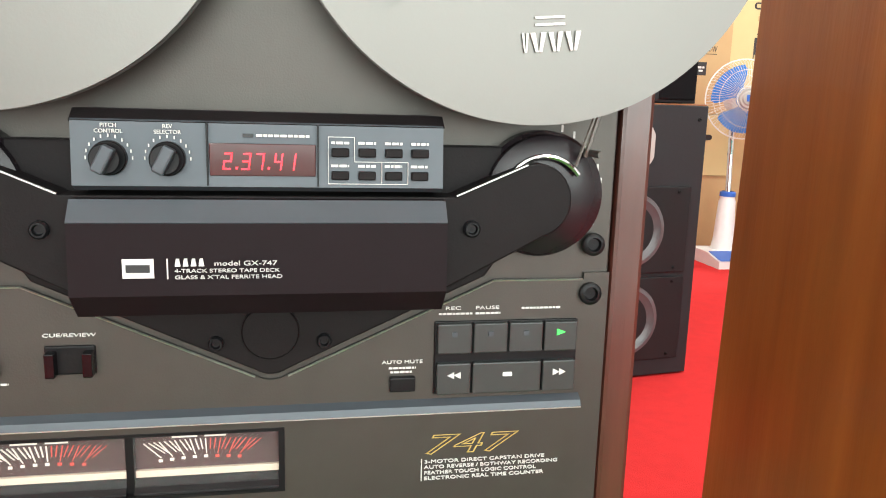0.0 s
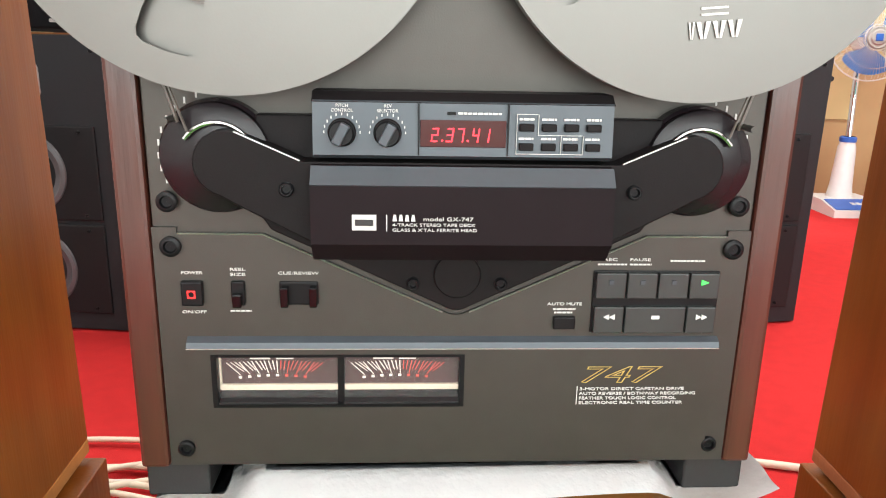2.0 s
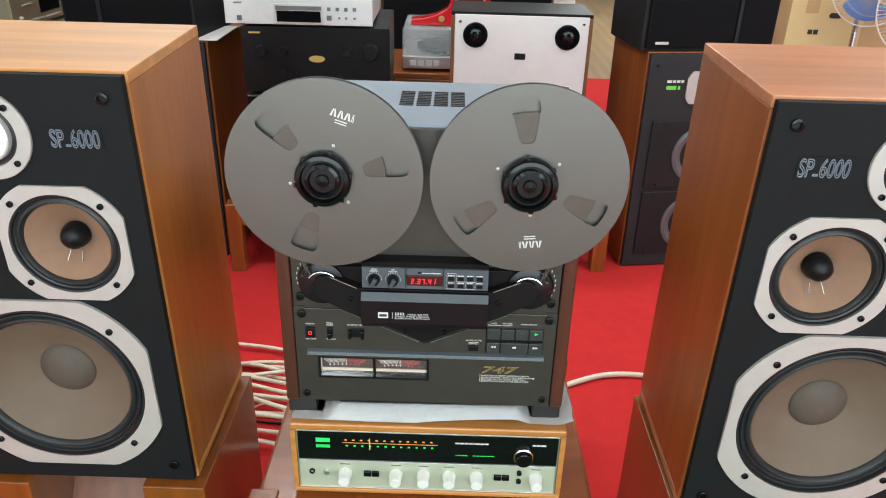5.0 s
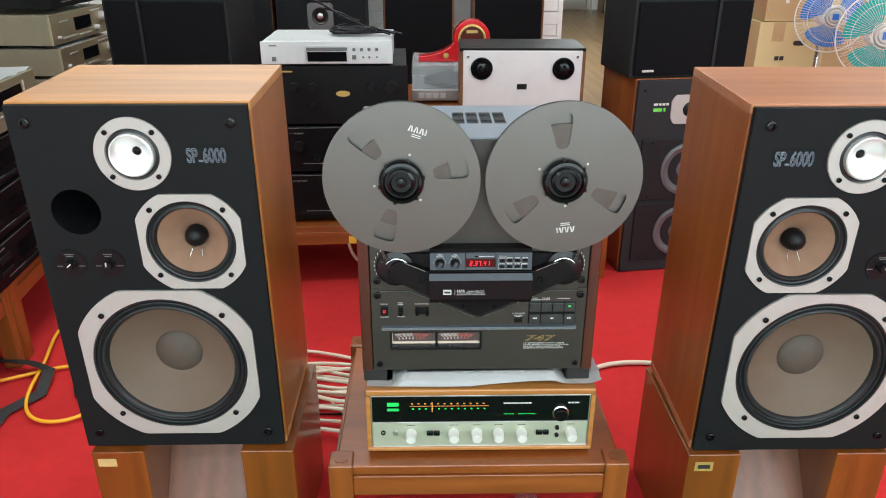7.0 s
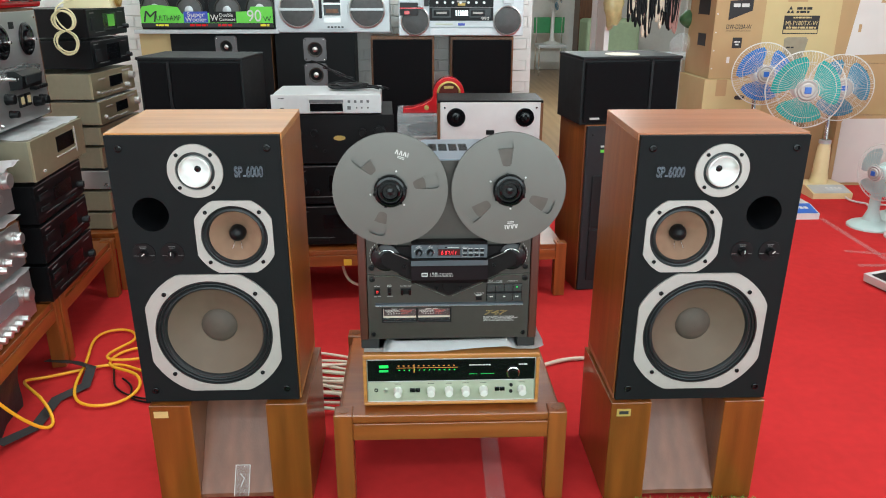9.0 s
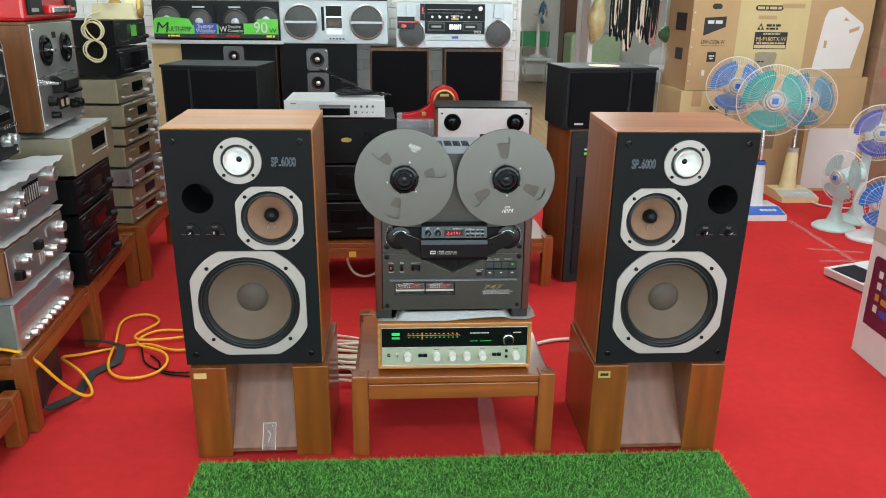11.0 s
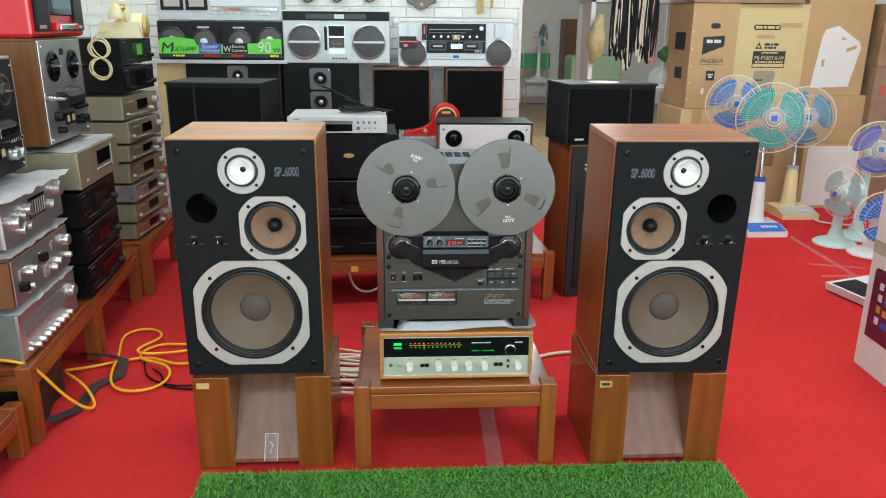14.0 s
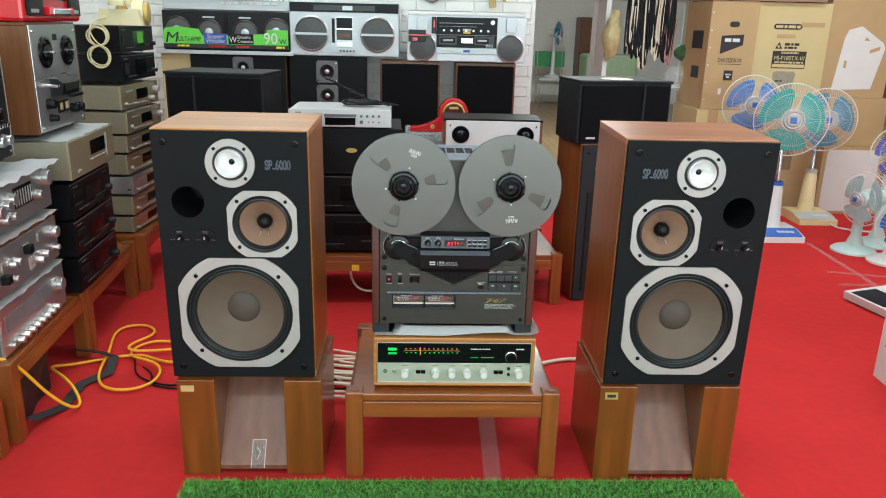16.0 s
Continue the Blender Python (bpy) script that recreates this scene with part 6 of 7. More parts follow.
part("case", prism([(-0.155, 0), (0.155, 0), (0.155, 0.022), (0.14, 0.05)] + arc(0.068, 0.095, 0.076, -20, 190, 20) + [(-0.02, 0.062), (-0.06, 0.040), (-0.11, 0.026), (-0.155, 0.022)], 0, 0.07, bevel=0.004), RED, ck, "glossy red case")
part("rim", lathe([(0.058, 0), (0.058, -0.006), (0.052, -0.010), (0.048, -0.004)], 0.068, 0, 0.095, seg=40), GOLD, ck, "gold rim", True)
part("dial", lathe([(0.049, -0.003), (0.0004, -0.0035)], 0.068, 0, 0.095, seg=40), mat("dark_red_dial", (0.10, 0.02, 0.015), 0.2), ck)
part("dial_band", box(0.045, 0.091, -0.006, -0.003, 0.118, 0.130), GOLD, ck)
part("ornament", lathe([(0.012, 0), (0.010, -0.004), (0.0004, -0.005)], -0.04, 0, 0.026, seg=16), GOLD, ck, smooth=True)

# ---- towers with black loudspeakers ----
tower(pose(0.636, 1.367, 0, 0, 0, 8), "reddish tower loudspeaker with a dark front and two woofers")
sloped_speaker(pose(0.610, 1.372, 0.746, 0, 0, 8), False, "black bookshelf loudspeaker on the reddish tower")
tower(pose(-1.172, 1.415, 0, 0, 0, -8), "reddish tower loudspeaker with a dark front and two woofers")
sloped_speaker(pose(-1.195, 1.405, 0.746, 0, 0, -6), True, "black bookshelf loudspeaker on the reddish tower")
part_paper = part("paper_sheet", box(-0.80, -0.70, 1.36, 1.60, 0.7465, 0.7495), CARTON_W)
tagged(part_paper, "white paper sheet sticking out on the tower", "paper")


part("price_label", box(-0.385, -0.352, 1.2555, 1.258, 0.178, 0.205), mat("yellow_label", (0.75, 0.50, 0.04), 0.5), None)
tagged(bpy.data.objects["price_label"], "small yellow label on the back bench", "label")
cable("hanging_wire", [(-0.41, 1.40, 0.16), (-0.40, 1.39, 0.08), (-0.36, 1.38, 0.035), (-0.28, 1.38, 0.035), (-0.24, 1.39, 0.08), (-0.23, 1.40, 0.16)], 0.006, CREAM, "pale cord hanging in a loop under the bench")
tagged(part("paper_disc", lathe([(0.072, 1.0235), (0.072, 1.0255), (0.0004, 1.0255)], 0.80, 1.50, 0, "z", 40), CREAM), "round cream paper disc on the black loudspeaker", "paper disc")

# ---- cartons ----
c1 = carton(pose(2.03, 3.25, 0.722), 0.325, 0.715, 0.46, CARTON, "tall brown carton with a hand hole and dark print", [(0.03 - 0.085, 0.03 - 0.065, 0.10, 0.14, CARTON_W)], hole=(0.005, 0.565, 0.034, 0.018))
part("print", prism([(-0.075, 0.37), (0.078, 0.43), (0.078, 0.50), (-0.075, 0.49)], -0.0012, 0.0), BLACKINK, c1, "dark slanted logo field")
bars([(-0.05, 0.055, 0.462, 0.022)], -0.0013, INK, c1)
lettering("carton_print", "DW-D20A-W", 0.042, 0.0, -0.0012, 0.315, BLACKINK, c1, width=0.165, align="CENTER")
part("print", plate(-0.08, 0.085, 0.302, 0.305, 0.0), BLACKINK, c1)
part("print", plate(-0.03, 0.032, 0.195, 0.262, 0.0), BLACKINK, c1, "square black emblem")
bars([(-0.018, 0.020, 0.235, 0.010), (-0.010, 0.012, 0.218, 0.010)], -0.0013, INK, c1)
for i in range(6):
    part("staple", plate(-0.152, -0.142, 0.06 + 0.115 * i, 0.068 + 0.115 * i, 0.0), ALU, c1)
part("side_print", box(-0.164, -0.1625, 0.10, 0.30, 0.40, 0.52), BLACKINK, c1)
part("side_print", box(-0.164, -0.1625, 0.12, 0.26, 0.20, 0.28), BLACKINK, c1)
carton(pose(2.04, 3.23, 0.40), 0.40, 0.318, 0.48, CARTON_L, "pale brown carton under the tall one", [(-0.12, -0.05, 0.21, 0.318, CARTON), (-0.085, -0.06, 0.10, 0.125, BLACKINK), (-0.055, -0.03, 0.10, 0.125, BLACKINK)], hole=(0.045, 0.20, 0.034, 0.014))
carton(pose(2.04, 3.24, 0.0), 0.42, 0.398, 0.48, CARTON, "brown carton at the bottom of the pile")
c2 = carton(pose(2.452, 3.27, 0.70), 0.50, 0.735, 0.44, CARTON_L, "pale yellow-brown carton with black print and a picture", [(0.05, 0.21, 0.58, 0.61, CARTON), (-0.11, 0.02, 0.505, 0.53, CARTON)])
part("print", prism(arc(-0.12, 0.58, 0.018, 90, 270, 8) + arc(0.04, 0.58, 0.018, -90, 90, 8), -0.0012, 0), BLACKINK, c2, "rounded black label")
bars([(-0.125, 0.045, 0.58, 0.018)], -0.0014, CARTON_L, c2)
part("print", prism([(-0.11, 0.435), (-0.085, 0.435), (-0.0975, 0.457)], -0.0012, 0), BLACKINK, c2)
part("print", prism([(-0.085, 0.435), (-0.06, 0.435), (-0.0725, 0.457)], -0.0012, 0), BLACKINK, c2)
part("print", prism([(-0.0975, 0.457), (-0.0725, 0.457), (-0.085, 0.48)], -0.0012, 0), BLACKINK, c2)
bars([(-0.045, 0.055, 0.465, 0.016), (-0.045, 0.04, 0.443, 0.014)], -0.0012, BLACKINK, c2)
part("print", plate(-0.12, 0.115, 0.305, 0.42, 0.0), BLACKINK, c2, "black print field")
bars([(-0.06, 0.06, 0.408, 0.010), (-0.10, 0.10, 0.345, 0.012)], -0.0014, CARTON_L, c2)
lettering("carton_print", "MJ-P180TX-W", 0.040, 0.0, -0.0016, 0.360, CARTON_L, c2, width=0.215, align="CENTER")
part("print", plate(-0.115, 0.11, 0.311, 0.333, -0.001), CARTON_L, c2)
part("picture", prism([(-0.10, 0.275), (-0.08, 0.285), (0.045, 0.285), (0.06, 0.27), (0.02, 0.05), (0.0, 0.02), (-0.07, 0.02), (-0.09, 0.05)], -0.0012, 0), mat("printed_grey", (0.30, 0.27, 0.19), 0.8), c2, "printed picture of an appliance")
bars([(-0.08, -0.03, 0.22, 0.01)], -0.0014, BLACKINK, c2)
carton(pose(2.46, 3.27, 0.0), 0.52, 0.698, 0.44, CARTON, "brown carton behind the fans", [(0.02, 0.12, 0.30, 0.55, mat("printed_brown", (0.22, 0.15, 0.08), 0.8))])
c3 = carton(pose(2.945, 3.30, 0.815), 0.47, 0.80, 0.44, CARTON, "large brown carton with a white printed appliance")
part("picture", prism([(-0.15, 0.05), (0.13, 0.06), (0.185, 0.33), (0.17, 0.37), (0.0, 0.48), (-0.09, 0.455), (-0.11, 0.40)], -0.0012, 0), CARTON_W, c3, "white printed silhouette")
part("print", prism([(0.03, 0.385), (0.07, 0.385), (0.04, 0.41)], -0.0022, -0.001), CARTON, c3)
part("print", prism([(0.08, 0.30), (0.15, 0.325), (0.15, 0.35), (0.08, 0.325)], -0.0022, -0.001), CARTON, c3)
part("print", plate(-0.09, -0.07, 0.20, 0.25, -0.001), CARTON, c3)
c4 = carton(pose(3.0, 3.29, 0.478), 0.44, 0.335, 0.44, CARTON, "brown carton with a small black emblem", [(-0.10, -0.04, 0.225, 0.295, BLACKINK)])
c5 = carton(pose(2.985, 3.20, 0.0), 0.44, 0.476, 0.44, CARTON, "brown carton with a white front panel")
part("white_panel", prism(arc(-0.16, 0.43, 0.03, 90, 180, 6) + [(-0.19, 0.02), (0.19, 0.02)] + arc(0.16, 0.43, 0.03, 0, 90, 6), -0.004, 0), CARTON_W, c5, "white rounded front panel")
for x, z, h in ((3.42, 0.0, 0.62), (3.42, 0.622, 0.40), (3.42, 1.024, 0.42)):
    cw = carton(pose(x, 3.22, z), 0.40, h, 0.44, mat("wrapped_carton", (0.27, 0.17, 0.10), 0.35, 0, 0.25, 14, 0.6, 40, coat=0.6) if "wrapped_carton" not in bpy.data.materials else bpy.data.materials["wrapped_carton"], "brown carton wrapped in creased clear film", [(-0.15, 0.05, h * 0.5, h * 0.66, mat("faded_red_print", (0.45, 0.10, 0.07), 0.5) if "faded_red_print" not in bpy.data.materials else bpy.data.materials["faded_red_print"])])
carton(pose(2.25, 3.24, 1.440), 0.78, 0.28, 0.46, bpy.data.materials["wrapped_carton"], "long carton wrapped in creased film on the pile")

# ---- fans ----
CREAM_BASE = mat("cream_fan_plastic", (0.72, 0.60, 0.33), 0.4, 0, 0.05, 20)
PALE_GREEN = mat("pale_mint_enamel", (0.55, 0.70, 0.68), 0.35, 0, 0.05, 20)
WIRE = mat("pale_wire", (0.66, 0.66, 0.62), 0.45, 0.0, 0.05, 30)
desk_fan(pose(2.17, 2.58, 0), 0.215, 0.735, BLADE_T, WIRE, "box", (WHITE, BLUEP), "tall fan with teal blades on a white and blue base", tilt=-4, turn=-14)
desk_fan(pose(2.06, 2.90, 0), 0.185, 0.79, BLADE_B, WIRE, "box", (WHITE, BLUEP), "tall fan with blue blades and a chrome guard", tilt=-4, turn=-10)
desk_fan(pose(2.62, 3.02, 0), 0.205, 0.69, BLADE_S, WIRE, "box", (CREAM_BASE, SILV), "tall fan with sky-blue blades on a cream base", tilt=-4, turn=-8)
desk_fan(pose(2.52, 2.20, 0), 0.155, 0.335, mat("mint_blade", (0.55, 0.72, 0.72), 0.3), WIRE, "round", PALE_GREEN, "pale mint desk fan turned sideways", turn=-72, wires=40)
desk_fan(pose(2.74, 2.34, 0), 0.165, 0.575, BLADE_I, WIRE, "round", PALE_GREEN, "desk fan with deep indigo blades and a white guard", tilt=-6, turn=-20)
desk_fan(pose(2.61, 1.98, 0), 0.158, 0.228, BLADE_B, WIRE, "round", WHITE, "low desk fan with blue blades and a chrome guard", tilt=-8, turn=-18, wires=36)
cable("fan_cord", [(2.72, 2.9, 0.01), (2.66, 2.74, 0.012), (2.78, 2.68, 0.02), (2.70, 2.64, 0.01), (2.84, 2.62, 0.015), (2.74, 2.70, 0.012), (2.88, 2.66, 0.01)], 0.006, WHITE, "loose white fan cord on the carpet")

# ---- white printed box and scale ----
wb = thing("appliance_box", pose(1.628, 0.245, 0, 0, 0, -93), "white appliance box with a dark purple printed picture", "box")
part("board", box(-0.36, 0.36, 0, 0.46, 0, 0.70, 0.002), CARTON_W, wb, "white printed board")
part("picture", prism(arc(-0.30, 0.39, 0.02, 90, 180, 6) + [(-0.32, 0.135), (0.2, 0.135), (0.2, 0.41)], -0.0015, 0), mat("purple_print", (0.10, 0.018, 0.045), 0.3, 0, 0.5, 6), wb, "dark purple printed picture")
part("grey_band", plate(-0.36, 0.36, 0.46, 0.51, 0.0, 0.0010), mat("beige_band", (0.42, 0.38, 0.30), 0.6), wb)
for i, mt in enumerate((INK, BLUEPRINT, AMBER, INK)):
    part("picture_icon", plate(-0.275, -0.25, 0.335 - 0.045 * i, 0.362 - 0.045 * i, -0.0015), INK if i != 2 else GOLD, wb)
    part("picture_line", plate(-0.235, -0.12, 0.332 - 0.045 * i, 0.355 - 0.045 * i, -0.0015), BLUEPRINT if i != 2 else GOLD, wb)
sc = thing("kitchen_scale", pose(2.02, 1.30, 0, 0, 0, -78), "flat white scale with a dark top on the carpet", "scale")
part("body", xprism([(0.0, 0.008), (-0.005, 0.045), (0.26, 0.060), (0.27, 0.008)], -0.13, 0.13), WHITE, sc, "white body")
part("dark_panel", xprism([(0.01, 0.0462), (0.01, 0.049), (0.15, 0.0572), (0.15, 0.0542)], -0.10, 0.10), BLACK, sc, "dark display panel")
part("foot", box(-0.12, 0.12, 0.01, 0.25, 0, 0.01), RUBBER, sc)

# ---- tape strips on the carpet ----
def strip(x0, y0, x1, y1, w, label):
    bm = bmesh.new()
    d = Vector((x1 - x0, y1 - y0, 0))
    nrm = Vector((-d.y, d.x, 0)).normalized() * w / 2
    n = max(4, int(d.length / 0.03))
    a = [bm.verts.new(Vector((x0, y0, 0.0025)) + d * i / n + nrm + Vector((0, 0, 0.0018 * noise.noise((i * 0.7, x0, 0))))) for i in range(n + 1)]
    b = [bm.verts.new(Vector((x0, y0, 0.0025)) + d * i / n - nrm + Vector((0, 0, 0.0018 * noise.noise((i * 0.6, x0, 3))))) for i in range(n + 1)]
    for i in range(n):
        bm.faces.new((a[i], a[i + 1], b[i + 1], b[i]))
    bmesh.ops.solidify(bm, geom=bm.faces[:], thickness=0.0006)
    return tagged(part("tape_strip", bm, FILM, smooth=True), label, "tape strip", "tape strips on the carpet")


strip(0.145, 0.60, 0.125, -0.10, 0.052, "wide clear tape strip on the red carpet")
strip(2.32, 2.42, 2.28, 1.64, 0.035, "dull clear tape strip on the red carpet")
strip(2.14, 1.85, 2.42, 1.77, 0.035, "dull clear tape strip on the red carpet")
strip(2.09, 1.64, 2.40, 1.63, 0.035, "dull clear tape strip on the red carpet")
patch = bmesh.new()
cols, rows = 8, 16
along, out = Vector((0, 0.581, 0.814)), Vector((0, -0.814, 0.581))
net = []
for i in range(cols + 1):
    net.append([])
    for k in range(rows + 1):
        u, v = i / cols - 0.5, k / rows - 0.5
        mid = math.exp(-(u * u * 14 + v * v * 10))
        lift = 0.0012 + 0.011 * mid * abs(noise.noise((u * 7 + 0.3, v * 9 + 0.2, 0.6))) + 0.002 * abs(noise.noise((u * 15, v * 15, 4.4)))
        net[-1].append(patch.verts.new(Vector((u * 0.044, 0, 0)) + along * (v + 0.5) * 0.105 + out * lift))
for i in range(cols):
    for k in range(rows):
        patch.faces.new((net[i][k], net[i + 1][k], net[i + 1][k + 1], net[i][k + 1]))
bmesh.ops.solidify(patch, geom=patch.faces[:], thickness=-0.0004)
st = tagged(part("tape_patch", patch, FILM), "crumpled clear tape patch on the sloping board", "tape patch")
st.matrix_basis = pose(-0.545, -0.0525, 0.0235) @ Matrix.Diagonal((0.85, 0.75, 0.75, 1))
for (u0, v0), (u1, v1) in (((-0.022, 0), (-0.022, 0.105)), ((0.022, 0), (0.022, 0.105)), ((-0.022, 0.105), (0.022, 0.105)), ((-0.004, 0.03), (0.006, 0.06)), ((0.006, 0.06), (-0.007, 0.075))):
    p0, p1 = Vector((u0, 0, 0)) + along * v0 + out * 0.003, Vector((u1, 0, 0)) + along * v1 + out * 0.003
    part("curled_edge", rod(tuple(p0), tuple(p1), 0.0011, 6), CARTON_W, st, "whitish curled edge")

# ---- cables on the floor ----
Y1 = [(-1.62, 0.16, 0.275), (-1.45, 0.14, 0.285), (-1.33, 0.13, 0.278), (-1.29, 0.16, 0.24), (-1.26, 0.22, 0.12), (-1.22, 0.28, 0.03), (-1.20, 0.31, 0.012), (-1.215, 0.36, 0.012), (-1.27, 0.42, 0.05), (-1.36, 0.50, 0.05), (-1.42, 0.58, 0.03), (-1.38, 0.62, 0.012), (-1.30, 0.66, 0.012), (-1.21, 0.71, 0.012), (-1.12, 0.72, 0.012), (-1.03, 0.64, 0.012), (-0.96, 0.66, 0.012), (-0.86, 0.70, 0.012)]
Y2 = [(-0.90, 0.84, 0.012), (-1.03, 0.83, 0.012), (-1.116, 0.862, 0.012), (-1.178, 0.808, 0.012), (-1.195, 0.74, 0.012), (-1.156, 0.671, 0.022), (-1.048, 0.634, 0.024), (-1.008, 0.551, 0.012), (-1.034, 0.449, 0.012), (-1.133, 0.423, 0.012), (-1.212, 0.477, 0.012), (-1.244, 0.592, 0.022), (-1.256, 0.715, 0.022), (-1.322, 0.908, 0.012), (-1.309, 0.997, 0.012), (-1.214, 1.019, 0.012), (-1.148, 0.932, 0.012), (-1.168, 0.846, 0.024), (-1.21, 0.76, 0.03), (-1.18, 0.70, 0.03), (-1.06, 0.76, 0.012), (-0.94, 0.80, 0.012)]
cable("extension_cable", Y1, 0.0052, YELLOW, "yellow extension cable over the bench and carpet")
cable("extension_cable", Y2, 0.0052, YELLOW, "yellow extension cable in loops on the red carpet")
cable("black_cable", [(-1.16, 0.70, 0.008), (-1.134, 0.636, 0.006), (-1.117, 0.564, 0.006), (-1.027, 0.493, 0.006), (-0.929, 0.468, 0.006), (-0.80, 0.52, 0.006)], 0.0035, BLACK, "thin black cable looped on the carpet")
cable("black_cable", [(-1.10, 0.62, 0.008), (-1.03, 0.56, 0.006), (-1.06, 0.50, 0.006), (-0.98, 0.455, 0.006), (-0.85, 0.45, 0.006)], 0.0035, BLACK, "thin black cable looped on the carpet")
random.seed(11)
for k, (y0, y1, n) in enumerate(((0.74, 0.60, 4), (0.62, 0.42, 4))):
    pts = [(-0.74, y0 + 0.05, 0.010)]
    for i in range(n):
        y = y0 + (y1 - y0) * i / (n - 1)
        zz = 0.010 + 0.009 * ((i + k) % 3)
        x0, x1 = -0.60 + random.uniform(-0.07, 0.05), -0.235 + random.uniform(-0.05, 0.05)
        pts += [(x0 + 0.10, y + random.uniform(-0.07, 0.08), zz + 0.008), (x1 - 0.06, y + random.uniform(-0.09, 0.06), zz), (x1, y - 0.02, zz), (x1 + 0.01, y - 0.06, zz), (x1 - 0.07, y - 0.08, zz + 0.008), (x0 + 0.10, y + random.uniform(-0.12, 0.06), zz), (x0, y - 0.04, zz), (x0 - 0.02, y - 0.09, zz)]
    cable("cream_cable", pts, 0.0055, CREAM, "cream speaker cable heaped in loops on the carpet")
cable("thin_wire", [(-0.46, 0.50, 0.008), (-0.40, 0.56, 0.03), (-0.36, 0.50, 0.02), (-0.31, 0.43, 0.008)], 0.0022, CREAM, "thin pale wire curling off the heap")
cable("black_cable", [(-0.52, 0.50, 0.006), (-0.40, 0.45, 0.006), (-0.30, 0.46, 0.006), (-0.2, 0.5, 0.006)], 0.003, BLACK, "thin black cable among the cream ones")
cable("cream_cable", [(0.26, 0.60, 0.010), (0.36, 0.655, 0.009), (0.411, 0.683, 0.009), (0.479, 0.714, 0.009), (0.60, 0.712, 0.009), (0.75, 0.66, 0.009)], 0.0075, CREAM, "cream cable running over the red carpet")
bm = bmesh.new()
path = [Vector((-1.30, 0.20, 0.03)), Vector((-1.255, 0.314, 0.01)), Vector((-1.262, 0.479, 0.012)), Vector((-1.204, 0.567, 0.012)), Vector((-1.221, 0.664, 0.03)), Vector((-1.29, 0.70, 0.03)), Vector((-1.40, 0.72, 0.03))]
prev = None
for i, p in enumerate(path):
    d = (path[min(i + 1, len(path) - 1)] - path[max(i - 1, 0)]).normalized()
    n = Vector((-d.y, d.x, 0.25)) * 0.016
    cur = (bm.verts.new(p + n), bm.verts.new(p - n))
    if prev:
        bm.faces.new((prev[0], cur[0], cur[1], prev[1]))
    prev = cur
bmesh.ops.subdivide_edges(bm, edges=bm.edges[:], cuts=2, use_grid_fill=True, smooth=0.6)
bmesh.ops.solidify(bm, geom=bm.faces[:], thickness=0.002)
tagged(part("bag_strap", bm, RUBBER, smooth=True), "wide black webbing strap lying on the carpet", "strap")


def bag(m, w, d, h, seed):
    bm = bmesh.new()
    bmesh.ops.create_cube(bm, size=1)
    bmesh.ops.subdivide_edges(bm, edges=bm.edges[:], cuts=7, use_grid_fill=True)
    for v in bm.verts:
        c = Vector((v.co.x * w, v.co.y * d, (v.co.z + 0.5) * h))
        c += Vector((noise.noise(c * 9 + Vector((seed, 0, 0))), noise.noise(c * 9 + Vector((0, seed, 0))), noise.noise(c * 8 + Vector((0, 0, seed))) * (0.3 if v.co.z > -0.4 else 0))) * 0.03
        v.co = Vector((c.x, c.y, max(0, c.z)))
    ob = part("black_bag", bm, mat("black_nylon", (0.014, 0.014, 0.016), 0.5, 0, 0.3, 40, 0.5, 60) if "black_nylon" not in bpy.data.materials else bpy.data.materials["black_nylon"], smooth=True)
    ob.matrix_basis = m
    return tagged(ob, "crumpled black nylon bag under the bench", "bag")


bag(pose(-1.47, 0.30, 0, 0, 0, 8), 0.26, 0.30, 0.185, 3.1)
bag(pose(-1.50, -0.12, 0, 0, 0, -6), 0.22, 0.30, 0.10, 7.7)
component(R(-1.345, -0.19, 0.168, 93), 0.46, 0.16, 0.34, SILVER, GUNMETAL_TOP, "silver amplifier on the low bench", "amplifier", [(0.10, 0.045, 0.013), (0.15, 0.045, 0.013), (0.19, 0.10, 0.02), (0.05, 0.045, 0.013)], [(-0.2, 0.13, 0.085, 0.13)], group="stacked amplifiers", trim=ALU)

# ---- artificial grass mat ----
mat_base = tagged(part("grass_mat", box(-0.735, 0.810, -1.35, -0.092, 0.0005, 0.008), mat("grass_backing", (0.03, 0.10, 0.012), 0.9, 0, 0.3, 80)), "green artificial grass mat on the red carpet", "mat")
rng = np.random.default_rng(5)
N = 64000
gx = rng.uniform(-0.738, 0.813, N)
gy = -0.090 - 0.80 * rng.random(N) ** 1.25
ang, lean = rng.uniform(0, 2 * np.pi, N), rng.uniform(0.004, 0.016, N)
hh, wd = rng.uniform(0.010, 0.021, N), rng.uniform(0.0009, 0.0016, N)
co = np.zeros((N, 3, 3))
co[:, 0] = np.stack([gx + wd * np.cos(ang), gy + wd * np.sin(ang), np.full(N, 0.006)], 1)
co[:, 1] = np.stack([gx - wd * np.cos(ang), gy - wd * np.sin(ang), np.full(N, 0.006)], 1)
a2 = rng.uniform(0, 2 * np.pi, N)
co[:, 2] = np.stack([gx + lean * np.cos(a2), gy + lean * np.sin(a2), hh], 1)
me = bpy.data.meshes.new("grass_blades")
me.from_pydata(co.reshape(-1, 3).tolist(), [], np.arange(3 * N).reshape(-1, 3).tolist())
G = bpy.data.materials.new("artificial_grass")
G.use_nodes = True
gn = G.node_tree
geo = gn.nodes.new("ShaderNodeNewGeometry")
rmp = gn.nodes.new("ShaderNodeValToRGB")
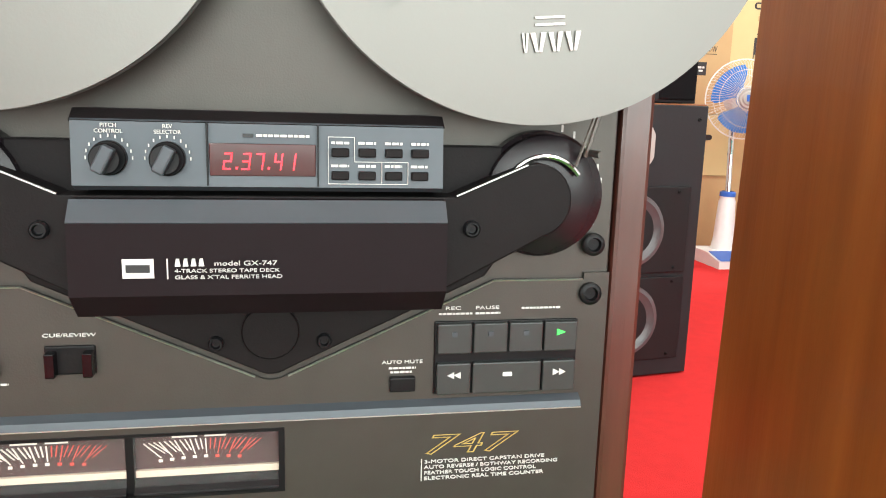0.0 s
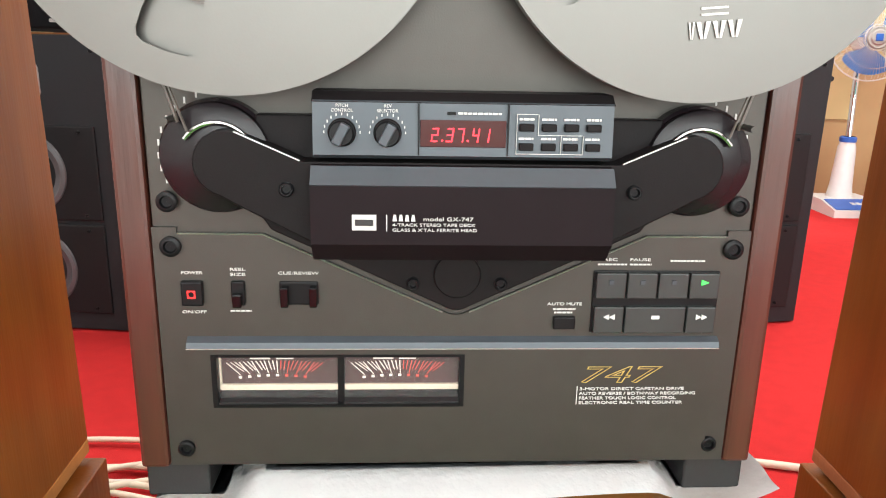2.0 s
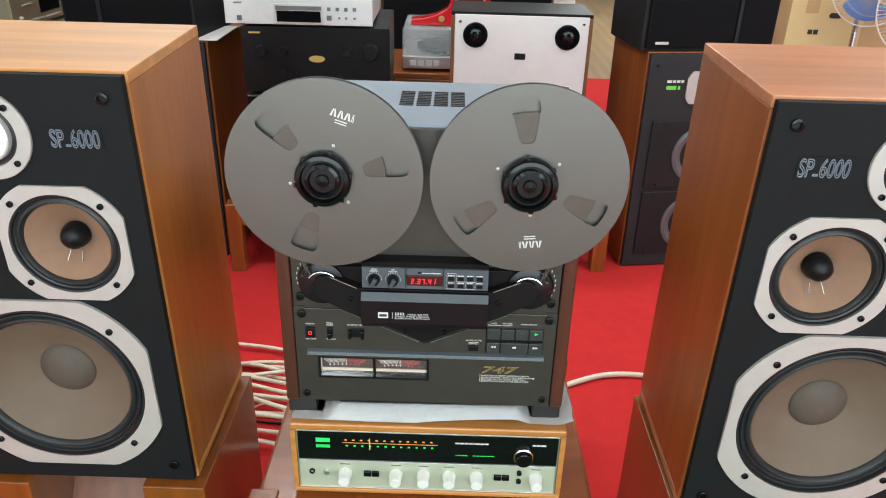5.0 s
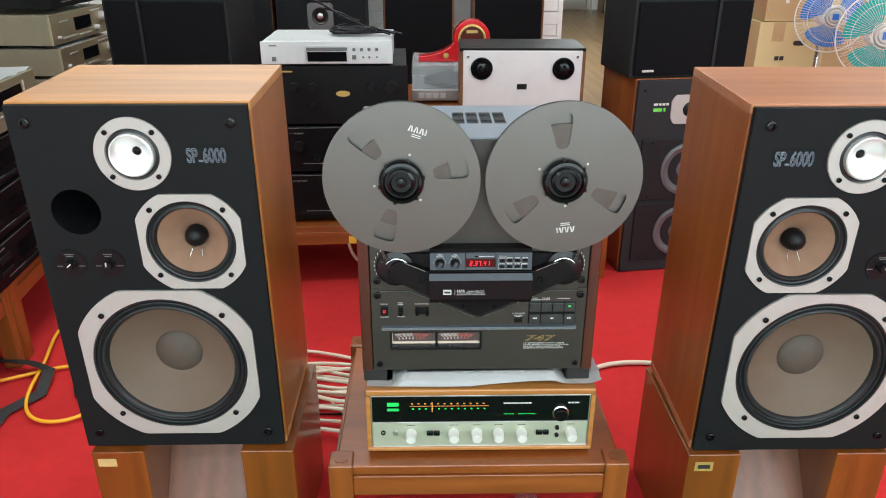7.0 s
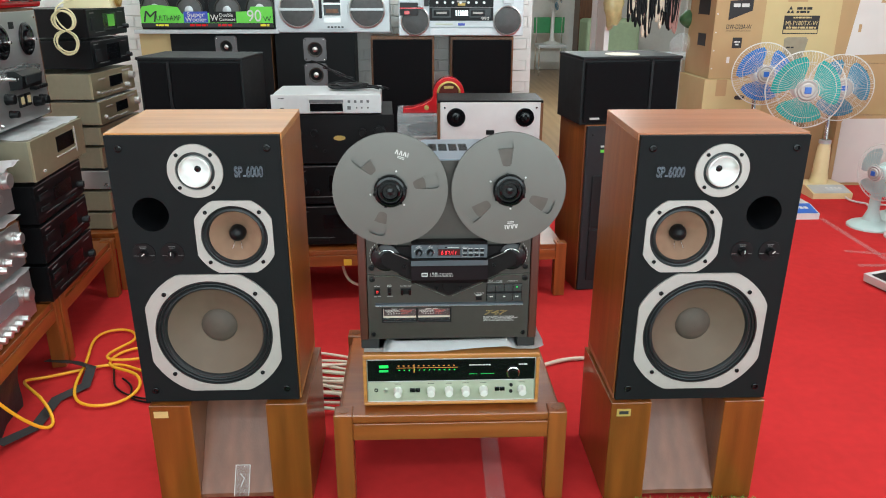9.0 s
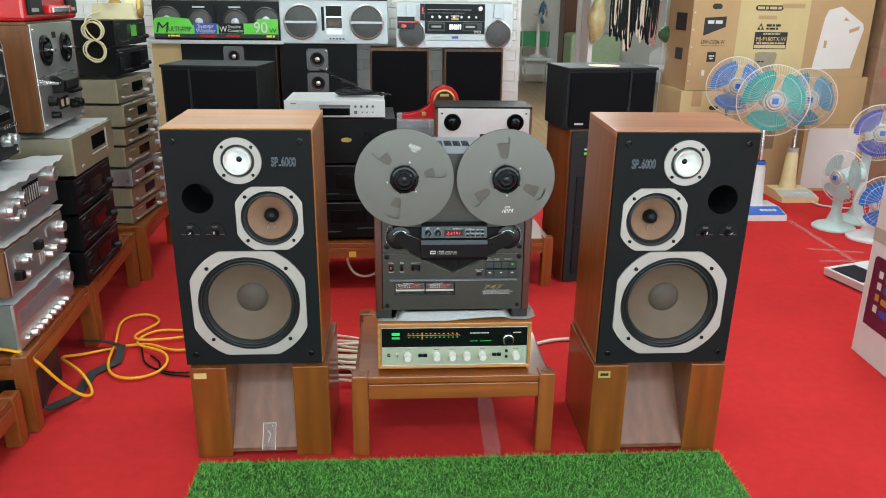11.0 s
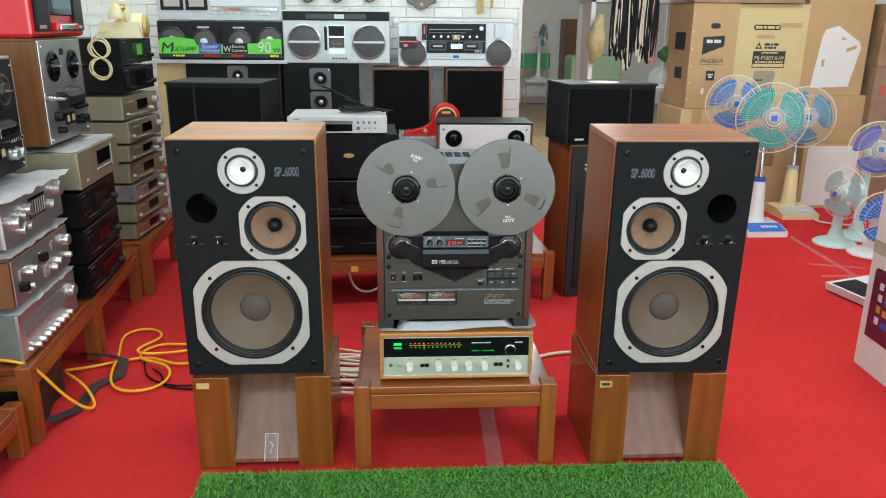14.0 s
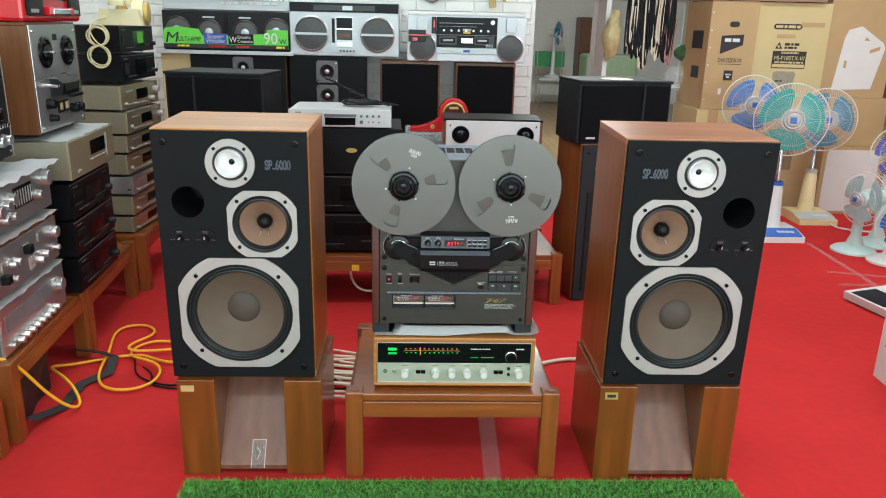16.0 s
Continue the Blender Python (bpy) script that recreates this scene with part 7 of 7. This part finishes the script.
rmp.color_ramp.elements[0].color, rmp.color_ramp.elements[1].color = (0.055, 0.24, 0.025, 1), (0.24, 0.56, 0.10, 1)
gn.links.new(geo.outputs["Random Per Island"], rmp.inputs[0])
gn.links.new(rmp.outputs[0], gn.nodes["Principled BSDF"].inputs["Base Color"])
gn.nodes["Principled BSDF"].inputs["Roughness"].default_value = 0.45
me.materials.append(G)
grass = new("grass_blades", me)
tagged(grass, "short green plastic grass blades on the mat", "grass", kind="stuff")

# ---- goods rack with hanging cables, and the back room ----
rk = thing("goods_rack", pose(1.27, 3.72, 0), "white metal goods rack hung with cables", "rack")
for x in (0.0, 0.72):
    for y in (0.0, 0.40):
        part("upright", box(x, x + 0.035, y, y + 0.035, 0, 2.2, 0.002), WHITE, rk)
for z in (0.35, 0.80, 1.45):
    part("rack_shelf", box(0, 0.755, 0, 0.435, z, z + 0.025, 0.002), SILV, rk, "grey metal shelf")
part("side_sheet", box(0.036, 0.042, 0.04, 0.40, 0.2, 2.2), WHITE, rk, "white side sheet")
part("hook_rail", rod((0.02, -0.015, 1.66), (0.74, -0.015, 1.66), 0.008, 10), CHROME, rk)
random.seed(21)
for k in range(22):
    x = 1.44 + 0.32 * k / 22 + random.uniform(-0.015, 0.015)
    top, bot = 1.66 + random.uniform(-0.02, 0.06), random.uniform(0.78, 0.95)
    pts = []
    for i in range(4):
        o = random.uniform(-0.03, 0.03)
        pts += [(x, 3.69, top), (x + o - 0.015, 3.67 + random.uniform(-0.02, 0.02), (top + bot) / 2), (x + o, 3.66, bot + random.uniform(0, 0.12)), (x + o + 0.025, 3.67, (top + bot) / 2 + 0.1)]
    pink = random.random()
    cable("hanging_cable", pts, 0.0065, BLACK if pink < 0.80 else (mat("pinkish_cable", (0.45, 0.25, 0.22), 0.5) if pink < 0.92 else CREAM), "bundle of hanging cables on the goods rack")
for x, z, w, h, mt, lab in ((1.31, 1.02, 0.125, 0.34, mat("yellowish_bag", (0.50, 0.42, 0.20), 0.3, 0, 0.3, 20, 0.8, 30), "crumpled yellowish plastic bag on the rack"), (1.88, 1.02, 0.14, 0.12, mat("green_bundle", (0.05, 0.12, 0.04), 0.6, 0, 0.4, 30, 0.5, 60), "green wrapped bundle on the rack"), (1.86, 0.83, 0.20, 0.16, CLEAR, "clear plastic bags on the rack")):
    bm = bmesh.new()
    bmesh.ops.create_icosphere(bm, subdivisions=3, radius=0.5)
    for v in bm.verts:
        c = Vector((v.co.x * w, v.co.y * 0.12, v.co.z * h))
        v.co = c * (1 + 0.35 * noise.noise(c * 18 + Vector((x, z, 0)))) + Vector((0, 0, h * 0.5))
    ob = part("plastic_bag", bm, mt, smooth=True)
    ob.matrix_basis = pose(x, 3.72 if w > 0.13 else 3.66, z)
    tagged(ob, lab, "bag")
carton(pose(1.62, 3.80, 1.476), 0.5, 0.16, 0.30, BLUEP, "blue box on the goods rack")
ch = thing("chair", pose(2.04, 10.15, 0), "green-backed metal chair in the back room", "chair")
part("seat", box(-0.22, 0.22, -0.2, 0.2, 0.42, 0.47, 0.01), SILV, ch)
part("backrest", box(-0.24, 0.24, 0.18, 0.21, 0.62, 0.86, 0.01), mat("green_chair_plastic", (0.05, 0.28, 0.10), 0.5), ch, "green backrest")
for x in (-0.2, 0.2):
    for y in (-0.18, 0.19):
        part("leg", rod((x, y, 0), (x, y, 0.86 if y > 0 else 0.43), 0.012, 10), CHROME, ch)
desk_fan(pose(2.06, 10.10, 0.47), 0.21, 0.68, BLADE_S, WIRE, "round", WHITE, "white fan standing on the green chair", turn=60, wires=36)
cb = thing("cabinet", pose(2.75, 10.55, 0), "dark brown wooden cabinet in the back room", "cabinet")
part("body", box(-0.2, 0.3, 0, 0.4, 0, 1.40, 0.004), WALNUT, cb)
part("door", box(-0.19, 0.29, -0.012, 0.0, 0.05, 1.36, 0.003), WALNUT, cb)
sf = thing("draped_seat", pose(2.85, 9.7, 0), "low seat under a pale green cloth", "seat")
bm = box(-0.35, 0.45, 0, 0.6, 0.0, 0.85, 0.05)
part("cloth", bm, mat("pale_green_cloth", (0.42, 0.55, 0.36), 0.9, 0, 0.1, 20, 0.4, 60), sf)

# ---- things on the brick wall ----
for x, z, s in ((-0.744, 1.405, 0.8), (-0.556, 1.408, 0.8), (-0.347, 1.410, 0.8), (-0.012, 1.368, 1.25)):
    pq = thing("wall_plaque", pose(x, 3.075, z), "carved brown wooden plaque on the brick wall", "plaque", "wooden plaques")
    part("board", prism([(0, 0), (0.03 * s, 0.012 * s), (0.05 * s, 0.03 * s), (0.075 * s, 0.036 * s), (0.08 * s, 0.06 * s), (0.07 * s, 0.30), (-0.07 * s, 0.30), (-0.08 * s, 0.06 * s), (-0.075 * s, 0.036 * s), (-0.05 * s, 0.03 * s), (-0.03 * s, 0.012 * s)], -0.012, 0.012, bevel=0.004), DARKWOOD, pq)
    part("stud", lathe([(0.010 * s, -0.012), (0.009 * s, -0.018), (0.0004, -0.020)], 0, 0, 0.028 * s, seg=16), GOLD, pq)
for x, z in ((0.362, 1.345), (0.384, 1.35), (0.448, 1.385)):
    tagged(part("brass_tube", rod((x, 3.06, z), (x, 3.06, z + 0.5), 0.009, 14), GOLD), "thin brass tube hanging on the brick wall", "brass tube", "brass tubes")
tagged(part("wall_socket_box", box(-1.66, -1.60, 3.05, 3.10, 1.08, 1.15, 0.006), CREAMP), "small cream box on the brick wall", "socket")

# ---- bricks of the north wall ----
random.seed(3)
bw, bh, gap = 0.185, 0.066, 0.0032
shapes = []
for k in range(4):
    bm = box(-bw / 2 + gap / 2, bw / 2 - gap / 2, 0.005, 0.012, gap / 2, bh - gap / 2, 0.003, seg=1)
    for v in bm.verts:
        v.co += Vector((noise.noise((k, v.co.x * 30, v.co.z * 30)), noise.noise((k + 5, v.co.x * 30, v.co.z * 30)) * 4.0, noise.noise((k + 9, v.co.x * 30, v.co.z * 30)))) * 0.0012
    me = bpy.data.meshes.new("brick")
    bmesh.ops.recalc_face_normals(bm, faces=bm.faces[:])
    bm.to_mesh(me)
    bm.free()
    me.materials.append(BRICKW)
    shapes.append(me)
rest = bmesh.new()
count = 0
for row in range(4, 42):
    z = row * bh
    if z > CEILING - bh:
        continue
    for col in range(20):
        x = XL + 0.06 + col * bw + (bw / 2 if row % 2 else 0)
        if x > 0.655 - bw / 2:
            if x - bw / 2 < 0.63:
                box(x - bw / 2 + gap / 2, 0.655, YW - 0.008, YW + 0.001, z + gap / 2, z + bh - gap / 2, 0, rest)
            continue
        if -1.9 < x and 0.62 < z < 1.95 and count < 290:
            ob = new("brick", shapes[(row * 7 + col * 3) % 4])
            ob.parent = wall_north
            ob.location = (x, YW - 0.011 - 0.004 * random.random(), z)
            count += 1
        else:
            box(x - bw / 2 + gap / 2, x + bw / 2 - gap / 2, YW - 0.010, YW + 0.001, z + gap / 2, z + bh - gap / 2, 0, rest)
ob = part("brick_rest", rest, BRICKW, wall_north)
ob["kind"] = "stuff"
